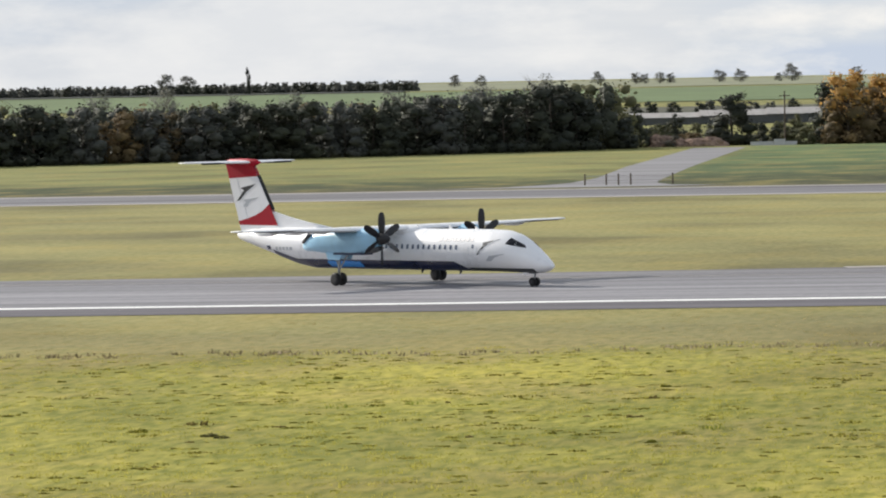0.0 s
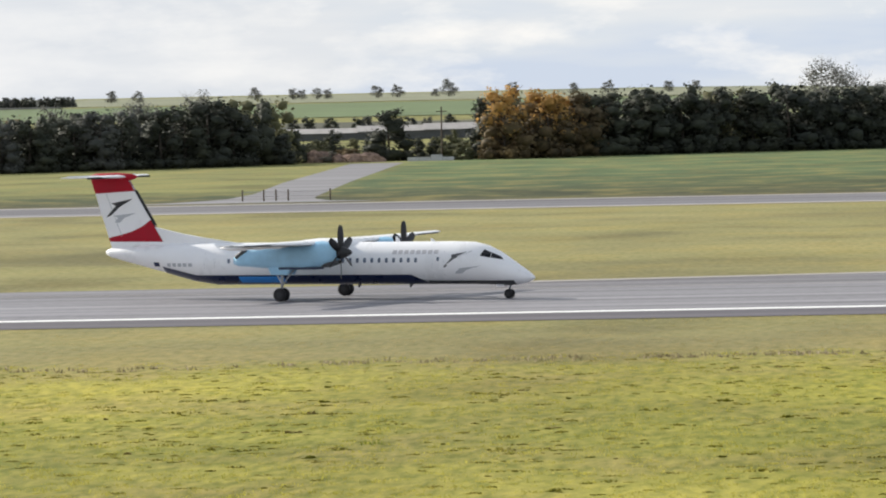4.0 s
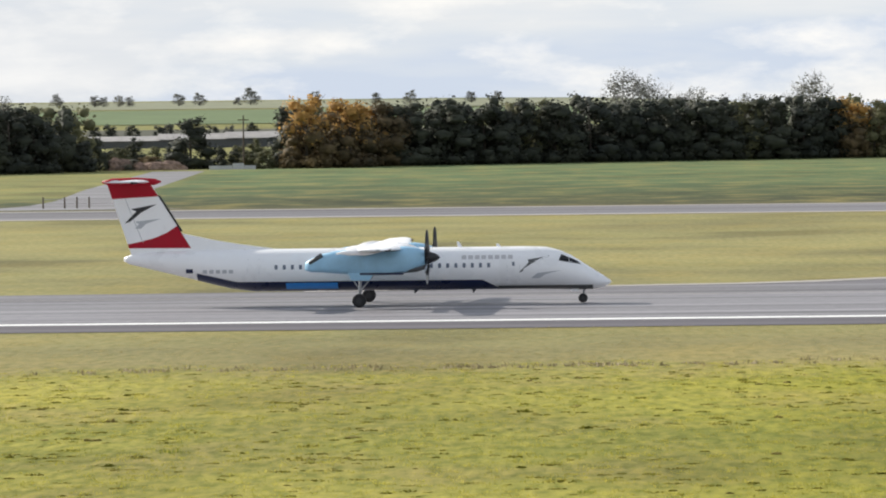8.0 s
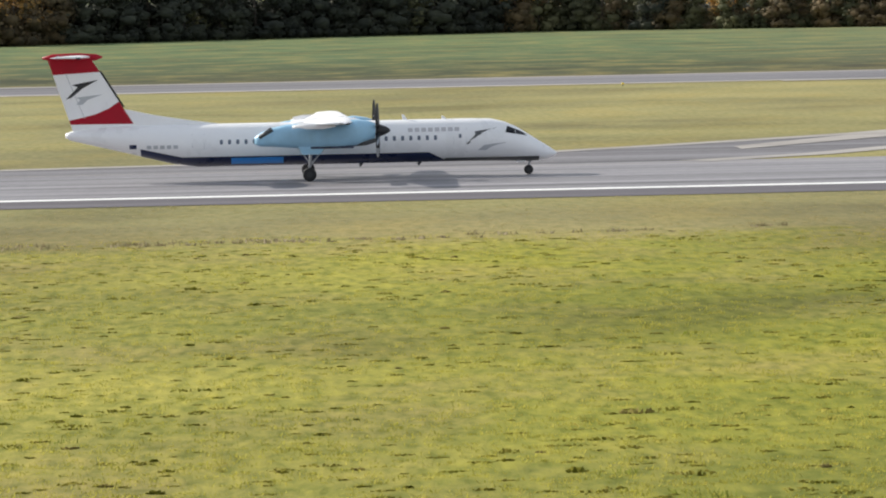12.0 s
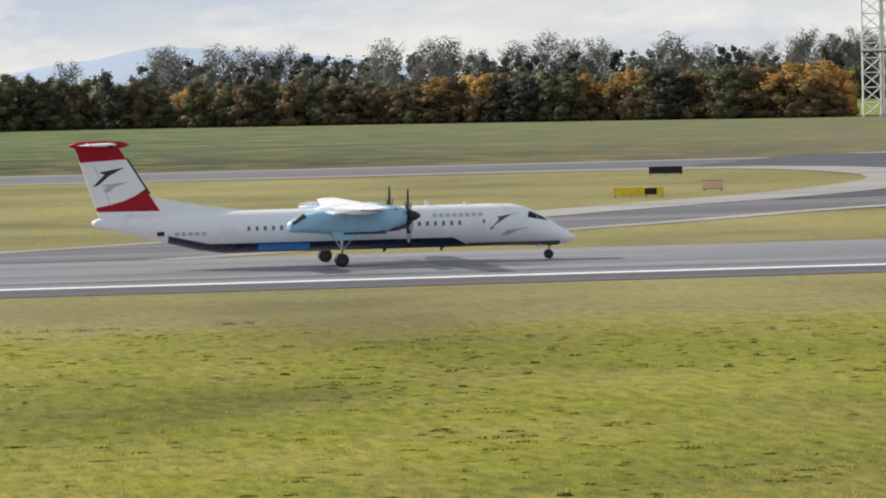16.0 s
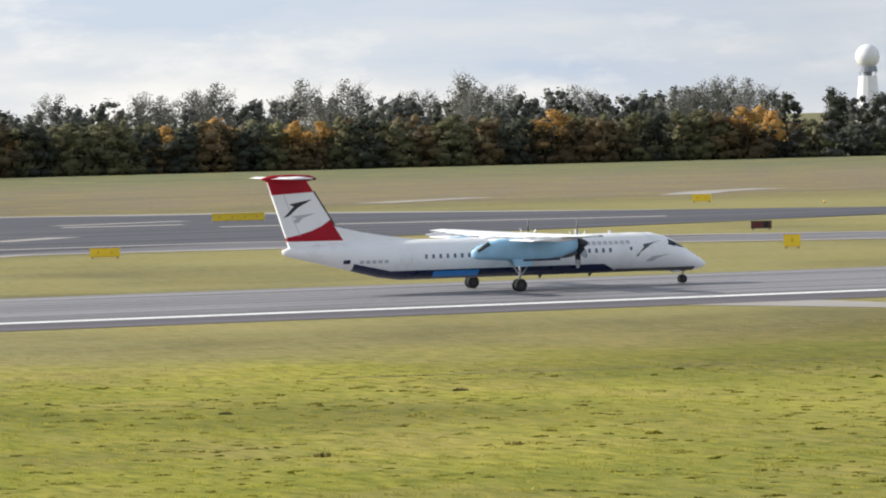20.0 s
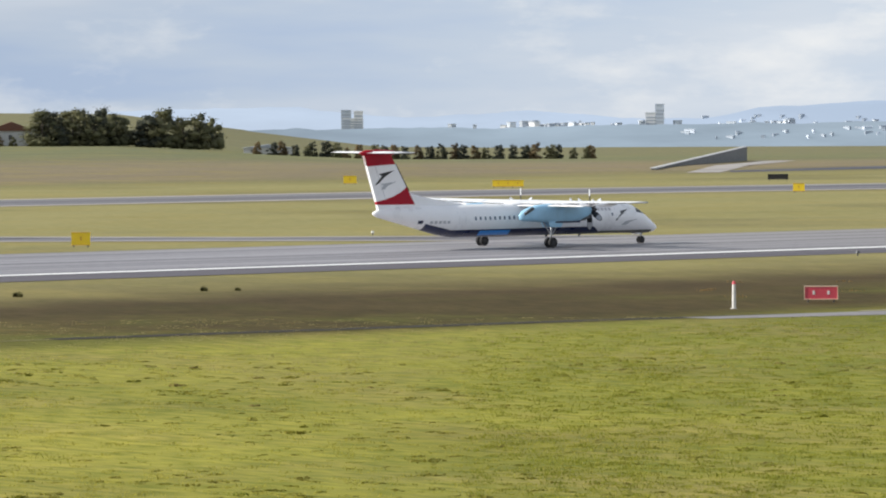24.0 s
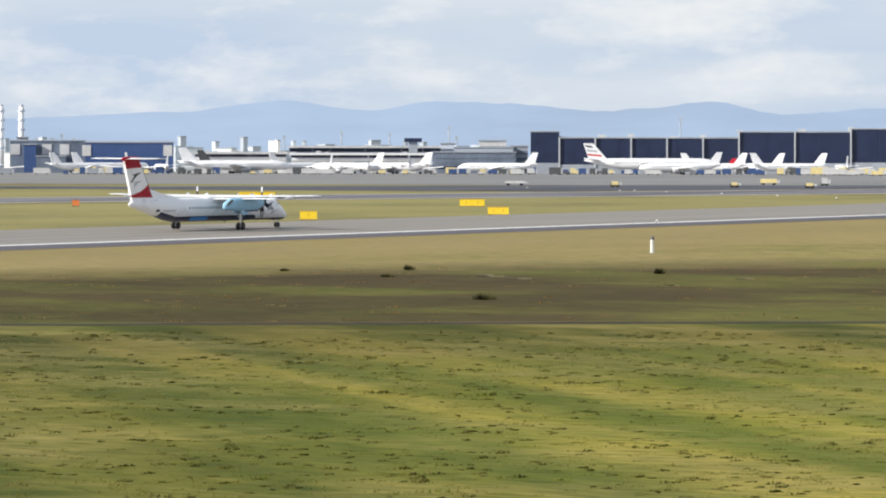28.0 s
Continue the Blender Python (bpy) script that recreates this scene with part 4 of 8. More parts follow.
    fin_piece("dorsal_fillet", [(-6.0, 3.45), (-5.6, 3.61), (-8.0, 3.95), (-9.6, 4.22), (-11.1, 4.55), (-11.9, 4.72), (-12.0, 3.3)], M_WHITE, plane, 0.10, "white dorsal fillet")
    tail = part("tailplane", loft(bmesh.new(), wing_rings([(-4.65, -14.7, 1.35, 8.02, 0.10), (-2.4, -14.2, 1.9, 8.0, 0.10), (0, -13.6, 2.6, 7.98, 0.11), (2.4, -14.2, 1.9, 8.0, 0.10), (4.65, -14.7, 1.35, 8.02, 0.10)])), M_WHITE, plane, "white tailplane on top of the fin", True)
    part("tail_bullet", loft(bmesh.new(), [[(x, r * math.cos(a) * 0.8, 7.98 + r * 0.8 * math.sin(a)) for a in (2 * math.pi * i / 14 for i in range(14))] for x, r in ((-12.9, 0.05), (-13.3, 0.26), (-14.5, 0.36), (-16.0, 0.32), (-16.7, 0.08))]), M_RED, tail, "red fairing", True)
    for s in (-1, 1):
        part("tail_boot", box(bmesh.new(), -14.42, -14.2, min(s * 0.7, s * 3.9), max(s * 0.7, s * 3.9), 7.9, 8.02, Matrix.Translation((0, 0, 0))), M_BLACK, tail, "black tailplane de-icing boot")
        part("elevator_seam", box(bmesh.new(), -15.66, -15.62, min(s * 0.4, s * 4.4), max(s * 0.4, s * 4.4), 8.02, 8.12), M_LOGOGREY, tail)
    # wing
    wing = part("wing", loft(bmesh.new(), wing_rings([(-14.2, 2.05, 1.35, 3.83, 0.11), (-13.6, 2.2, 1.55, 3.82, 0.11), (-9, 2.5, 2.25, 3.73, 0.13), (-4.4, 2.75, 3.0, 3.64, 0.15), (0, 2.75, 3.05, 3.62, 0.16),
                                              (4.4, 2.75, 3.0, 3.64, 0.15), (9, 2.5, 2.25, 3.73, 0.13), (13.6, 2.2, 1.55, 3.82, 0.11), (14.2, 2.05, 1.35, 3.83, 0.11)])), M_WHITE, plane, "white high wing", True)
    part("wing_fairing", loft(bmesh.new(), [[(x, 1.0 * r * math.cos(a), 3.42 + 0.45 * r * math.sin(a)) for a in (2 * math.pi * i / 20 for i in range(20))] for x, r in ((3.7, 0.1), (3.2, 0.7), (2.4, 1.0), (0.4, 1.0), (-0.8, 0.7), (-1.6, 0.1))]), M_WHITE, wing, "", True)
    # grey skin under each half of the wing
    for s in (-1, 1):
        rings = []
        for y, le_x, chord, z, th in ((1.4, 2.75, 3.02, 3.627, 0.157), (4.4, 2.75, 3.0, 3.64, 0.15), (9, 2.5, 2.25, 3.73, 0.13), (13.6, 2.2, 1.55, 3.82, 0.11), (14.1, 2.08, 1.38, 3.828, 0.11)):
            ring = wing_rings([(s * y, le_x, chord, z - 0.008, th)])[0][15:27]
            rings.append(ring + [(p[0], p[1], p[2] - 0.012) for p in ring[::-1]])
        bm = loft(bmesh.new(), rings)
        bmesh.ops.recalc_face_normals(bm, faces=bm.faces[:])
        part("wing_underside", bm, M_UNDERSIDE, wing, "grey lower wing skin", True)
        for ya, yb in ((1.4, 3.6), (5.3, 9.6)):
            zz = 3.52 + 0.01 * ya
            part("flap", box(bmesh.new(), -0.75, 0.05, min(s * ya, s * yb), max(s * ya, s * yb), zz - 0.05, zz + 0.02, Matrix.Translation((0, 0, 0.02)) @ Matrix.Rotation(radians(-5), 4, "Y")), M_WHITE, wing)
        for y in (6.4, 8.6, 10.8):
            part("flap_track", loft(bmesh.new(), [[(x, s * y + 0.09 * r * math.cos(a), 3.50 + 0.01 * y + 0.16 * r * math.sin(a)) for a in (2 * math.pi * i / 8 for i in range(8))] for x, r in ((1.6, 0.15), (0.9, 1.0), (-0.2, 1.0), (-0.9, 0.15))]), M_WHITE, wing, "", True)
        part("boot", box(bmesh.new(), 2.2, 2.42, min(s * 9.2, s * 13.2), max(s * 9.2, s * 13.2), 3.74, 3.80), M_BLACK, wing, "black wing de-icing boot")
        part("wing_tip_light", box(bmesh.new(), 1.75, 2.0, min(s * 14.18, s * 14.26), max(s * 14.18, s * 14.26), 3.80, 3.88), M_GREY, wing)
    # engines
    props, wheels = [], []
    for s in (-1, 1):
        y0 = s * 4.4
        rings = []
        for x, zc, hw, hh in ((-3.4, 2.60, 0.10, 0.22), (-3.0, 2.68, 0.34, 0.44), (-2.3, 2.80, 0.52, 0.58), (-1.4, 2.86, 0.62, 0.72), (0.0, 2.84, 0.70, 0.80), (1.8, 2.86, 0.72, 0.86), (3.0, 3.0, 0.68, 0.82), (3.8, 3.08, 0.56, 0.62), (4.15, 3.10, 0.44, 0.46)):
            ring = []
            for i in range(20):
                a = 2 * math.pi * i / 20
                c, d = math.cos(a), math.sin(a)
                ring.append((x, y0 + hw * math.copysign(abs(c) ** 0.75, c), zc + hh * math.copysign(abs(d) ** 0.75, d)))
            rings.append(ring)
        nac = part("engine_nacelle", loft(bmesh.new(), rings), M_SKYBLUE, plane, "light blue engine nacelle with dark lower edge", True)
        part("intake", loft(bmesh.new(), [[(x, y0 + w * math.cos(a), z + h * math.sin(a)) for a in (2 * math.pi * i / 12 for i in range(12))] for x, w, z, h in ((4.18, 0.30, 2.48, 0.12), (3.6, 0.42, 2.42, 0.24), (2.4, 0.4, 2.36, 0.25))]), M_DARKGREY, nac, "dark intake", True)
        part("exhaust", rod(bmesh.new(), (-3.1, y0 + s * 0.30, 2.82), (-2.3, y0 + s * 0.44, 3.32), 0.13, 0.15, 12), M_DARKGREY, nac, "dark exhaust pipe", True)
        for z, mat in ((2.14, M_NAVY),):
            part("nacelle_stripe", box(bmesh.new(), 0.1, 2.8, y0 - 0.52, y0 + 0.52, z - 0.1, z + 0.04), mat, nac, "dark blue lower edge")
        prop = new("propeller")
        prop.parent = plane
        tagged(prop, "black six-bladed propeller")
        part("spinner", loft(bmesh.new(), [[(x, r * math.cos(a), r * math.sin(a)) for a in (2 * math.pi * i / 16 for i in range(16))] for x, r in ((-0.12, 0.40), (0.15, 0.38), (0.5, 0.26), (0.72, 0.12), (0.8, 0.02))]), M_BLADE, prop, "black spinner", True)
        for k in range(6):
            turn = Matrix.Rotation(radians(60 * k), 4, "X")
            rings = []
            for r, c, tw in ((0.25, 0.24, 48), (0.5, 0.38, 38), (0.9, 0.48, 30), (1.35, 0.46, 26), (1.62, 0.34, 24), (1.72, 0.16, 23)):
                ring = []
                for i in range(8):
                    a = 2 * math.pi * i / 8
                    u, v = 0.5 * c * math.cos(a), 0.06 * c * math.sin(a)
                    w = radians(tw)
                    ring.append(turn @ Vector((u * math.sin(w) + v * math.cos(w), u * math.cos(w) - v * math.sin(w), r)))
                rings.append(ring)
            blade = part("blade", loft(bmesh.new(), rings), M_BLADE, prop, "", True)
            # pale outer backs paint sunlight onto the blades' rear faces
            rings = []
            for r, c, tw in ((1.1, 0.46, 28), (1.35, 0.44, 26), (1.55, 0.37, 24.5), (1.67, 0.24, 23.5)):
                w = radians(tw)
                rings.append([turn @ Vector((u * c * math.sin(w) + v * c * math.cos(w), u * c * math.cos(w) - v * c * math.sin(w), r)) for u, v in ((-0.46, -0.03), (0.46, -0.03), (0.3, -0.075), (-0.3, -0.075))])
            part("blade_back", loft(bmesh.new(), rings), M_LOGOGREY, blade, "pale blade back with sunlight painted in")
        props.append((prop, y0))
        # main gear
        gear = part("main_gear_leg", rod(bmesh.new(), (0, y0, 0.43), (0.12, y0, 2.4), 0.085, 0.11, 10), M_GREY, plane, "pale metal undercarriage leg", True)
        part("drag_brace", rod(bmesh.new(), (0.05, y0, 1.0), (1.1, y0, 2.25), 0.05, 0.05), M_GREY, gear)
        part("side_brace", rod(bmesh.new(), (0.05, y0 - s * 0.05, 1.1), (-0.8, y0 - s * 0.2, 2.3), 0.045, 0.045), M_GREY, gear)
        part("axle", rod(bmesh.new(), (0, y0 - 0.36, 0.43), (0, y0 + 0.36, 0.43), 0.06, 0.06), M_GREY, gear)
        for dy in (-0.26, 0.26):
            part("gear_door", prism(bmesh.new(), [(-0.45, 1.7), (0.7, 1.7), (1.0, 2.2), (-0.7, 2.2)], y0 + dy * 1.9 - 0.02, y0 + dy * 1.9 + 0.02), M_SKYBLUE, gear, "light blue gear door")
            wheels.append((0.0, y0 + dy, 0.43, 0.43, 0.14))
    leg = part("nose_gear_leg", rod(bmesh.new(), (13.94, 0, 0.29), (14.05, 0, 1.25), 0.06, 0.08, 10), M_GREY, plane, "pale metal nose leg", True)
    part("nose_gear_door", box(bmesh.new(), 13.2, 13.7, -0.3, -0.27, 0.75, 1.15), M_WHITE, leg)
    part("nose_gear_door", box(bmesh.new(), 13.2, 13.7, 0.27, 0.3, 0.75, 1.15), M_WHITE, leg)
    part("taxi_light", rod(bmesh.new(), (14.0, 0, 0.85), (14.12, 0, 0.85), 0.09, 0.1), M_GREY, leg)
    wheels += [(13.94, -0.17, 0.29, 0.29, 0.09), (13.94, 0.17, 0.29, 0.29, 0.09)]
    rolling = []
    for x, y, z, r, w in wheels:
        wheel = new("wheel")
        wheel.parent = plane
        ring = lambda yy, rr: [(rr * math.cos(a), yy, rr * math.sin(a)) for a in (2 * math.pi * i / 24 for i in range(24))]
        part("tyre", loft(bmesh.new(), [ring(-w, r * 0.72), ring(-w * 0.9, r * 0.93), ring(-w * 0.4, r), ring(w * 0.4, r), ring(w * 0.9, r * 0.93), ring(w, r * 0.72)]), M_BLACK, wheel, "black rubber tyre", True)
        part("hub", loft(bmesh.new(), [ring(-w * 1.02, r * 0.45), ring(w * 1.02, r * 0.45)]), M_BLADE, wheel, "dark metal hub")
        rolling.append((wheel, (x, y, z), r))
    return plane, props, rolling


aircraft, propellers, rolling_wheels = turboprop()

# ---- trees ----


def clump_form():
    """The corners of a small rounded clump: a cube's faces cut in four and blown up."""
    out = []
    for axis in range(3):
        for sign in (-1.0, 1.0):
            for a in (-1.0, 0.0):
                for b in (-1.0, 0.0):
                    ring = [(a, b), (a + 1, b), (a + 1, b + 1), (a, b + 1)]
                    for p, q in ring if sign > 0 else ring[::-1]:
                        v = [0.0, 0.0, 0.0]
                        v[axis], v[(axis + 1) % 3], v[(axis + 2) % 3] = sign, p, q
                        out.append(v)
    out = np.array(out)
    return out / np.linalg.norm(out, axis=1)[:, None]


CLUMP = clump_form()


def crown_arrays(seed, height, width, base, count, size, airy=False):
    """A crown of many overlapping leaf clumps with loose leaves round them, uneven in outline."""
    rng = np.random.default_rng(seed)
    k = 20
    a, u = rng.uniform(0, 2 * math.pi, k), np.linspace(0.0, 1.0, k) + rng.uniform(-0.05, 0.05, k)
    rr = width * 0.37 * (1.0 - 0.7 * np.abs(u - 0.30)) * rng.uniform(0.5, 1.1, k)
    lr = np.minimum(width * rng.uniform(0.17, 0.28, k) * (1.08 - 0.40 * u), height * 0.3)
    cen = np.stack([rr * np.cos(a), rr * np.sin(a), base + lr * 0.6 + (height - base - lr * 1.6) * u], 1)
    if base < 0.01:
        b = rng.uniform(0, 1) + np.arange(6) * 1.047
        skirt = np.full(6, width * 0.19)
        cen = np.concatenate([cen, np.stack([width * 0.30 * np.cos(b), width * 0.30 * np.sin(b), skirt * 0.55], 1)])
        lr, k = np.concatenate([lr, skirt]), k + 6
    hub = np.array((0, 0, base + (height - base) * 0.38))
    verts, soft = [], []
    if not airy:
        # the dense inside of each lobe
        for c, r in zip(cen, lr * 0.56):
            ph = rng.uniform(0, 6.28, 6)
            f = 1 + 0.16 * np.sin(4.2 * CLUMP[:, 0] + ph[0]) * np.sin(4.6 * CLUMP[:, 2] + ph[1]) + 0.13 * np.sin(5.3 * CLUMP[:, 1] + ph[2]) * np.sin(3.7 * CLUMP[:, 2] + ph[3])
            p = c + CLUMP * (r * f)[:, None] * np.array((1.0, 1.0, 0.9))
            p[:, 2] = np.maximum(p[:, 2], 0.05)
            out = (c - hub) / (np.linalg.norm(c - hub) + 1e-6)
            verts.append(p)
            soft.append(CLUMP * 0.8 + out * 0.3)
    pick = rng.integers(0, k, count)
    d = rng.normal(size=(count, 3))
    d /= np.linalg.norm(d, axis=1)[:, None]
    c = cen[pick] + d * (lr[pick] * rng.uniform(0.5 if airy else 0.56, 1.14, count))[:, None]
    c[:, 2] = np.maximum(c[:, 2], 0.1)
    s = (size * rng.uniform(0.55, 1.35, count))[:, None]
    n = d + rng.normal(size=(count, 3)) * 0.5
    n /= np.linalg.norm(n, axis=1)[:, None]
    u1 = np.cross(n, (0.3, 0.2, 1.0))
    u1 /= np.linalg.norm(u1, axis=1)[:, None]
    v1 = np.cross(n, u1)
    skew = rng.normal(size=(count, 1)) * 0.12
    quad = np.stack([c + u1 * s * 0.5, c + v1 * s * 0.4 + u1 * s * skew, c - u1 * s * 0.5, c - v1 * s * 0.4], 1)
    out = c - hub
    out /= np.linalg.norm(out, axis=1)[:, None] + 1e-6
    verts.append(quad.reshape(-1, 3))
    soft.append(np.repeat(d * 0.45 + out * 0.35 + n * 0.35, 4, axis=0))
    verts, soft = np.concatenate(verts), np.concatenate(soft)
    return verts, soft / np.linalg.norm(soft, axis=1)[:, None]


def quads(name, verts, mats, index=None, normals=None):
    me = bpy.data.meshes.new(name)
    n = len(verts) // 4
    me.vertices.add(len(verts))
    me.vertices.foreach_set("co", np.ascontiguousarray(verts, dtype=np.float32).ravel())
    me.loops.add(4 * n)
    me.loops.foreach_set("vertex_index", np.arange(4 * n, dtype=np.int32))
    me.polygons.add(n)
    me.polygons.foreach_set("loop_start", np.arange(0, 4 * n, 4, dtype=np.int32))
    for m in mats:
        me.materials.append(m)
    if index is not None:
        me.polygons.foreach_set("material_index", index.astype(np.int32))
    me.update(calc_edges=True)
    if normals is not None:
        me.polygons.foreach_set("use_smooth", np.ones(n, dtype=bool))
        me.normals_split_custom_set_from_vertices(np.ascontiguousarray(normals, dtype=np.float32))
    return me


def crown_mesh(name, mat, seed, height, width, base, count, size):
    v, soft = crown_arrays(seed, height, width, base, count, size, mat is L_GREY)
    if mat is not L_GOLD:
        return quads(name, v, [mat], None, soft)
    # turning leaves sit high in the crown; their gold also paints its sunlit top
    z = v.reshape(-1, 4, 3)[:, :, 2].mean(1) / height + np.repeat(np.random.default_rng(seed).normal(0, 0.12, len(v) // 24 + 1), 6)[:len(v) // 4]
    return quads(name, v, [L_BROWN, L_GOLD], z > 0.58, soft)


def trunk_bmesh(seed, height, width, limbs, twigs=0):
    rng = random.Random(seed)
    bm = bmesh.new()
    top = Vector((rng.uniform(-0.4, 0.4), rng.uniform(-0.4, 0.4), height * 0.75))
    rod(bm, (0, 0, -0.2), top, 0.020 * height, 0.006 * height, 6)
    for k in range(limbs):
        u = 0.25 + 0.7 * k / max(1, limbs - 1)
        a = rng.uniform(0, 2 * math.pi)
        p = top * u
        q = p + Vector((math.cos(a), math.sin(a), rng.uniform(0.6, 1.3))) * width * rng.uniform(0.25, 0.45)
        rod(bm, p, q, 0.006 * height, 0.002 * height, 5)
        for j in range(twigs):
            s = p.lerp(q, rng.uniform(0.35, 1.0))
            e = s + Vector((rng.uniform(-1, 1), rng.uniform(-1, 1), rng.uniform(0.3, 1.2))) * width * 0.17
            rod(bm, s, e, 0.0022 * height, 0.0008 * height, 3)
    return bm


def tree(name, label, mat, seed, height, width, base, count, size, limbs=6, twigs=0, bark=None):
    root = new(name)
    tagged(root, label, "tree")
    part("trunk", trunk_bmesh(seed, height, width, limbs, twigs), bark or M_BARK, root, "", True)
    if count:
        ob = new("crown", crown_mesh("crown", mat, seed, height, width, base, count, size))
        ob.parent = root
    return root


PARK = pose(0, -3000, -200)
KINDS = {}
for kind, mat, label in (("green", L_GREEN, "dense dark green tree in the hedge"), ("olive", L_OLIVE, "olive green tree in the hedge"), ("gold", L_GOLD, "tree with golden orange autumn leaves"), ("brown", L_BROWN, "tree with brownish autumn leaves"), ("misty", L_MISTY, "dark grey-green tree of the far wood"), ("grey", L_GREY, "thin grey-green tree losing its leaves")):
    KINDS[kind] = [(mat, label, s) for s in range(3)]
made_trees = {}
tree_rng = random.Random(7)


WOOD = []
WOOD_MATS = [L_GREEN, L_OLIVE, L_GOLD, L_BROWN, L_GREY, L_MISTY]
WOOD_KINDS = ["green", "olive", "gold", "brown", "grey", "misty"]


def plant(kind, x, y, height, width, group, joined=False):
    """Trees of one kind share three crowns, scaled a little; the first of each is built, the rest are copies. Those deep in the wood are joined."""
    mat, label, s = KINDS[kind][tree_rng.randrange(3)]
    turn = tree_rng.uniform(0, 6.28)
    if joined:
        v, soft = crown_arrays(900 + s * 7 + len(WOOD) % 5, height, width, 0.0, 420, height * 0.06)
        c, d = math.cos(turn), math.sin(turn)
        soft = np.stack([c * soft[:, 0] - d * soft[:, 1], d * soft[:, 0] + c * soft[:, 1], soft[:, 2]], 1)
        w = np.stack([x + c * v[:, 0] - d * v[:, 1], y + d * v[:, 0] + c * v[:, 1], ground_z(x, y) + v[:, 2]], 1)
        WOOD.append((w, WOOD_KINDS.index(kind), soft))
        return None
    key = (kind, s, round(height / 4), group)
    m = Matrix.Translation((x, y, ground_z(x, y))) @ Matrix.Rotation(turn, 4, "Z")
    if key not in made_trees:
        h = max(3.0, round(height / 4) * 4.0)
        w = h * 0.70
        n = 2000 if kind != "grey" else 1900
        root = tree("tree", label, mat, 100 * s + len(made_trees), h, w, 0.0 if kind != "grey" else h * 0.05, n, h * 0.041, 7, 0 if kind != "grey" else 5)
        root["group"] = group
        root.matrix_basis = m
        made_trees[key] = (root, h)
        ob = root
    else:
        ob = copy_thing(made_trees[key][0], m)
    k = height / made_trees[key][1]
    ob.scale = (width / (made_trees[key][1] * 0.70), width / (made_trees[key][1] * 0.70), k)
    return ob


def bare_tree(x, y, height, group):
    key = ("bare", tree_rng.randrange(3))
    m = Matrix.Translation((x, y, ground_z(x, y))) @ Matrix.Rotation(tree_rng.uniform(0, 6.28), 4, "Z")
    if key not in made_trees:
        root = tree("bare_tree", "tall bare tree with fine grey twigs", L_GREY, 40 + key[1], 14.0, 9.0, 5.0, 1300, 0.36, 14, 20, M_TWIG)
        root["group"] = group
        root.matrix_basis = m
        made_trees[key] = (root, 14.0)
        ob = root
    else:
        ob = copy_thing(made_trees[key][0], m)
    ob.scale = (height / 14.0,) * 3
    return ob


def hedge(az0, az1, d0, d1, spacing, heights, mix_of, group, depth=9.0, rows=2):
    """A belt of trees between two bearings; mix_of gives the kinds and their shares by bearing."""
    arc = radians(az1 - az0) * (d0 + d1) / 2
    n = int(arc / spacing)
    for row in range(rows):
        for i in range(n):
            u = (i + tree_rng.uniform(-0.35, 0.35) + 0.5 * row) / n
            az = az0 + (az1 - az0) * u
            d = d0 + (d1 - d0) * u + row * depth + tree_rng.uniform(-2, 2)
            h = tree_rng.uniform(*heights) * (1.0 if row == 0 else 1.04)
            kinds = mix_of(az, row)
            kind = tree_rng.choice(kinds)
            x, y, _ = at(az, d)
            plant(kind, x, y, h, h * tree_rng.uniform(0.85, 1.2), group, row > 0)


def belt_mix(az, row):
    gold = any(a <= az <= b for a, b in ((-3.4, -2.2), (-0.75, -0.55), (2.9, 3.1), (5.0, 5.4), (7.0, 7.3), (8.2, 8.9), (9.9, 10.6), (11.8, 12.8), (14.7, 15.0), (15.4, 16.2), (17.0, 17.3), (17.85, 18.1), (18.6, 18.9), (19.4, 20.0), (22.3, 23.0), (24.5, 25.0)))
    if gold:
        return ["gold", "gold", "brown"] if row == 0 else ["gold", "olive"]
    if az < 3:
        return ["green", "green", "green", "green", "olive"]
    if az < 26:
        return ["olive", "olive", "brown", "olive", "brown", "green"]
    return ["olive", "grey", "olive", "brown", "grey"]


LEFT_BELT = lambda a, r: ["green", "green", "green", "brown", "misty", "green"] if r < 2 else ["olive", "misty", "brown", "green"]
for a0, a1, d0, d1, hs in ((-13.6, -8.2, 950, 1010, (10, 12)), (-8.2, -7.0, 1010, 1030, (10.5, 13)), (-7.0, -6.0, 1030, 1045, (13, 15)), (-6.0, -5.6, 1048, 1055, (6, 8))):
    hedge(a0, a1, d0, d1, 5.2, hs, LEFT_BELT, "belt of trees behind the taxiway", rows=3)
hedge(-3.4, 3.4, 1082, 1160, 5.0, (13, 15.5), belt_mix, "belt of trees behind the taxiway", rows=2)
hedge(3.4, 5.0, 1160, 1140, 5.0, (10, 12.5), belt_mix, "belt of trees behind the taxiway", rows=2)
hedge(5.0, 8.5, 1140, 1105, 4.6, (9, 11), belt_mix, "belt of trees behind the taxiway", rows=2)
hedge(8.5, 12.9, 1105, 1058, 4.6, (10, 12), belt_mix, "belt of trees behind the taxiway", rows=2)
hedge(14.6, 24.9, 1056, 1094, 4.6, (9.4, 12), belt_mix, "belt of trees behind the taxiway", rows=2)
hedge(24.9, 26.5, 1094, 1104, 4.6, (6.2, 8.8), lambda a, r: ["olive", "green", "misty", "brown", "misty", "green"], "belt of trees behind the taxiway", rows=2)
hedge(26.5, 27.5, 1116, 1126, 3.8, (5.2, 6.8), lambda a, r: ["misty", "green", "olive", "misty"], "belt of trees behind the taxiway", rows=2)
hedge(27.5, 33.0, 1128, 1150, 4.8, (7, 9.4), belt_mix, "belt of trees behind the taxiway", rows=2)
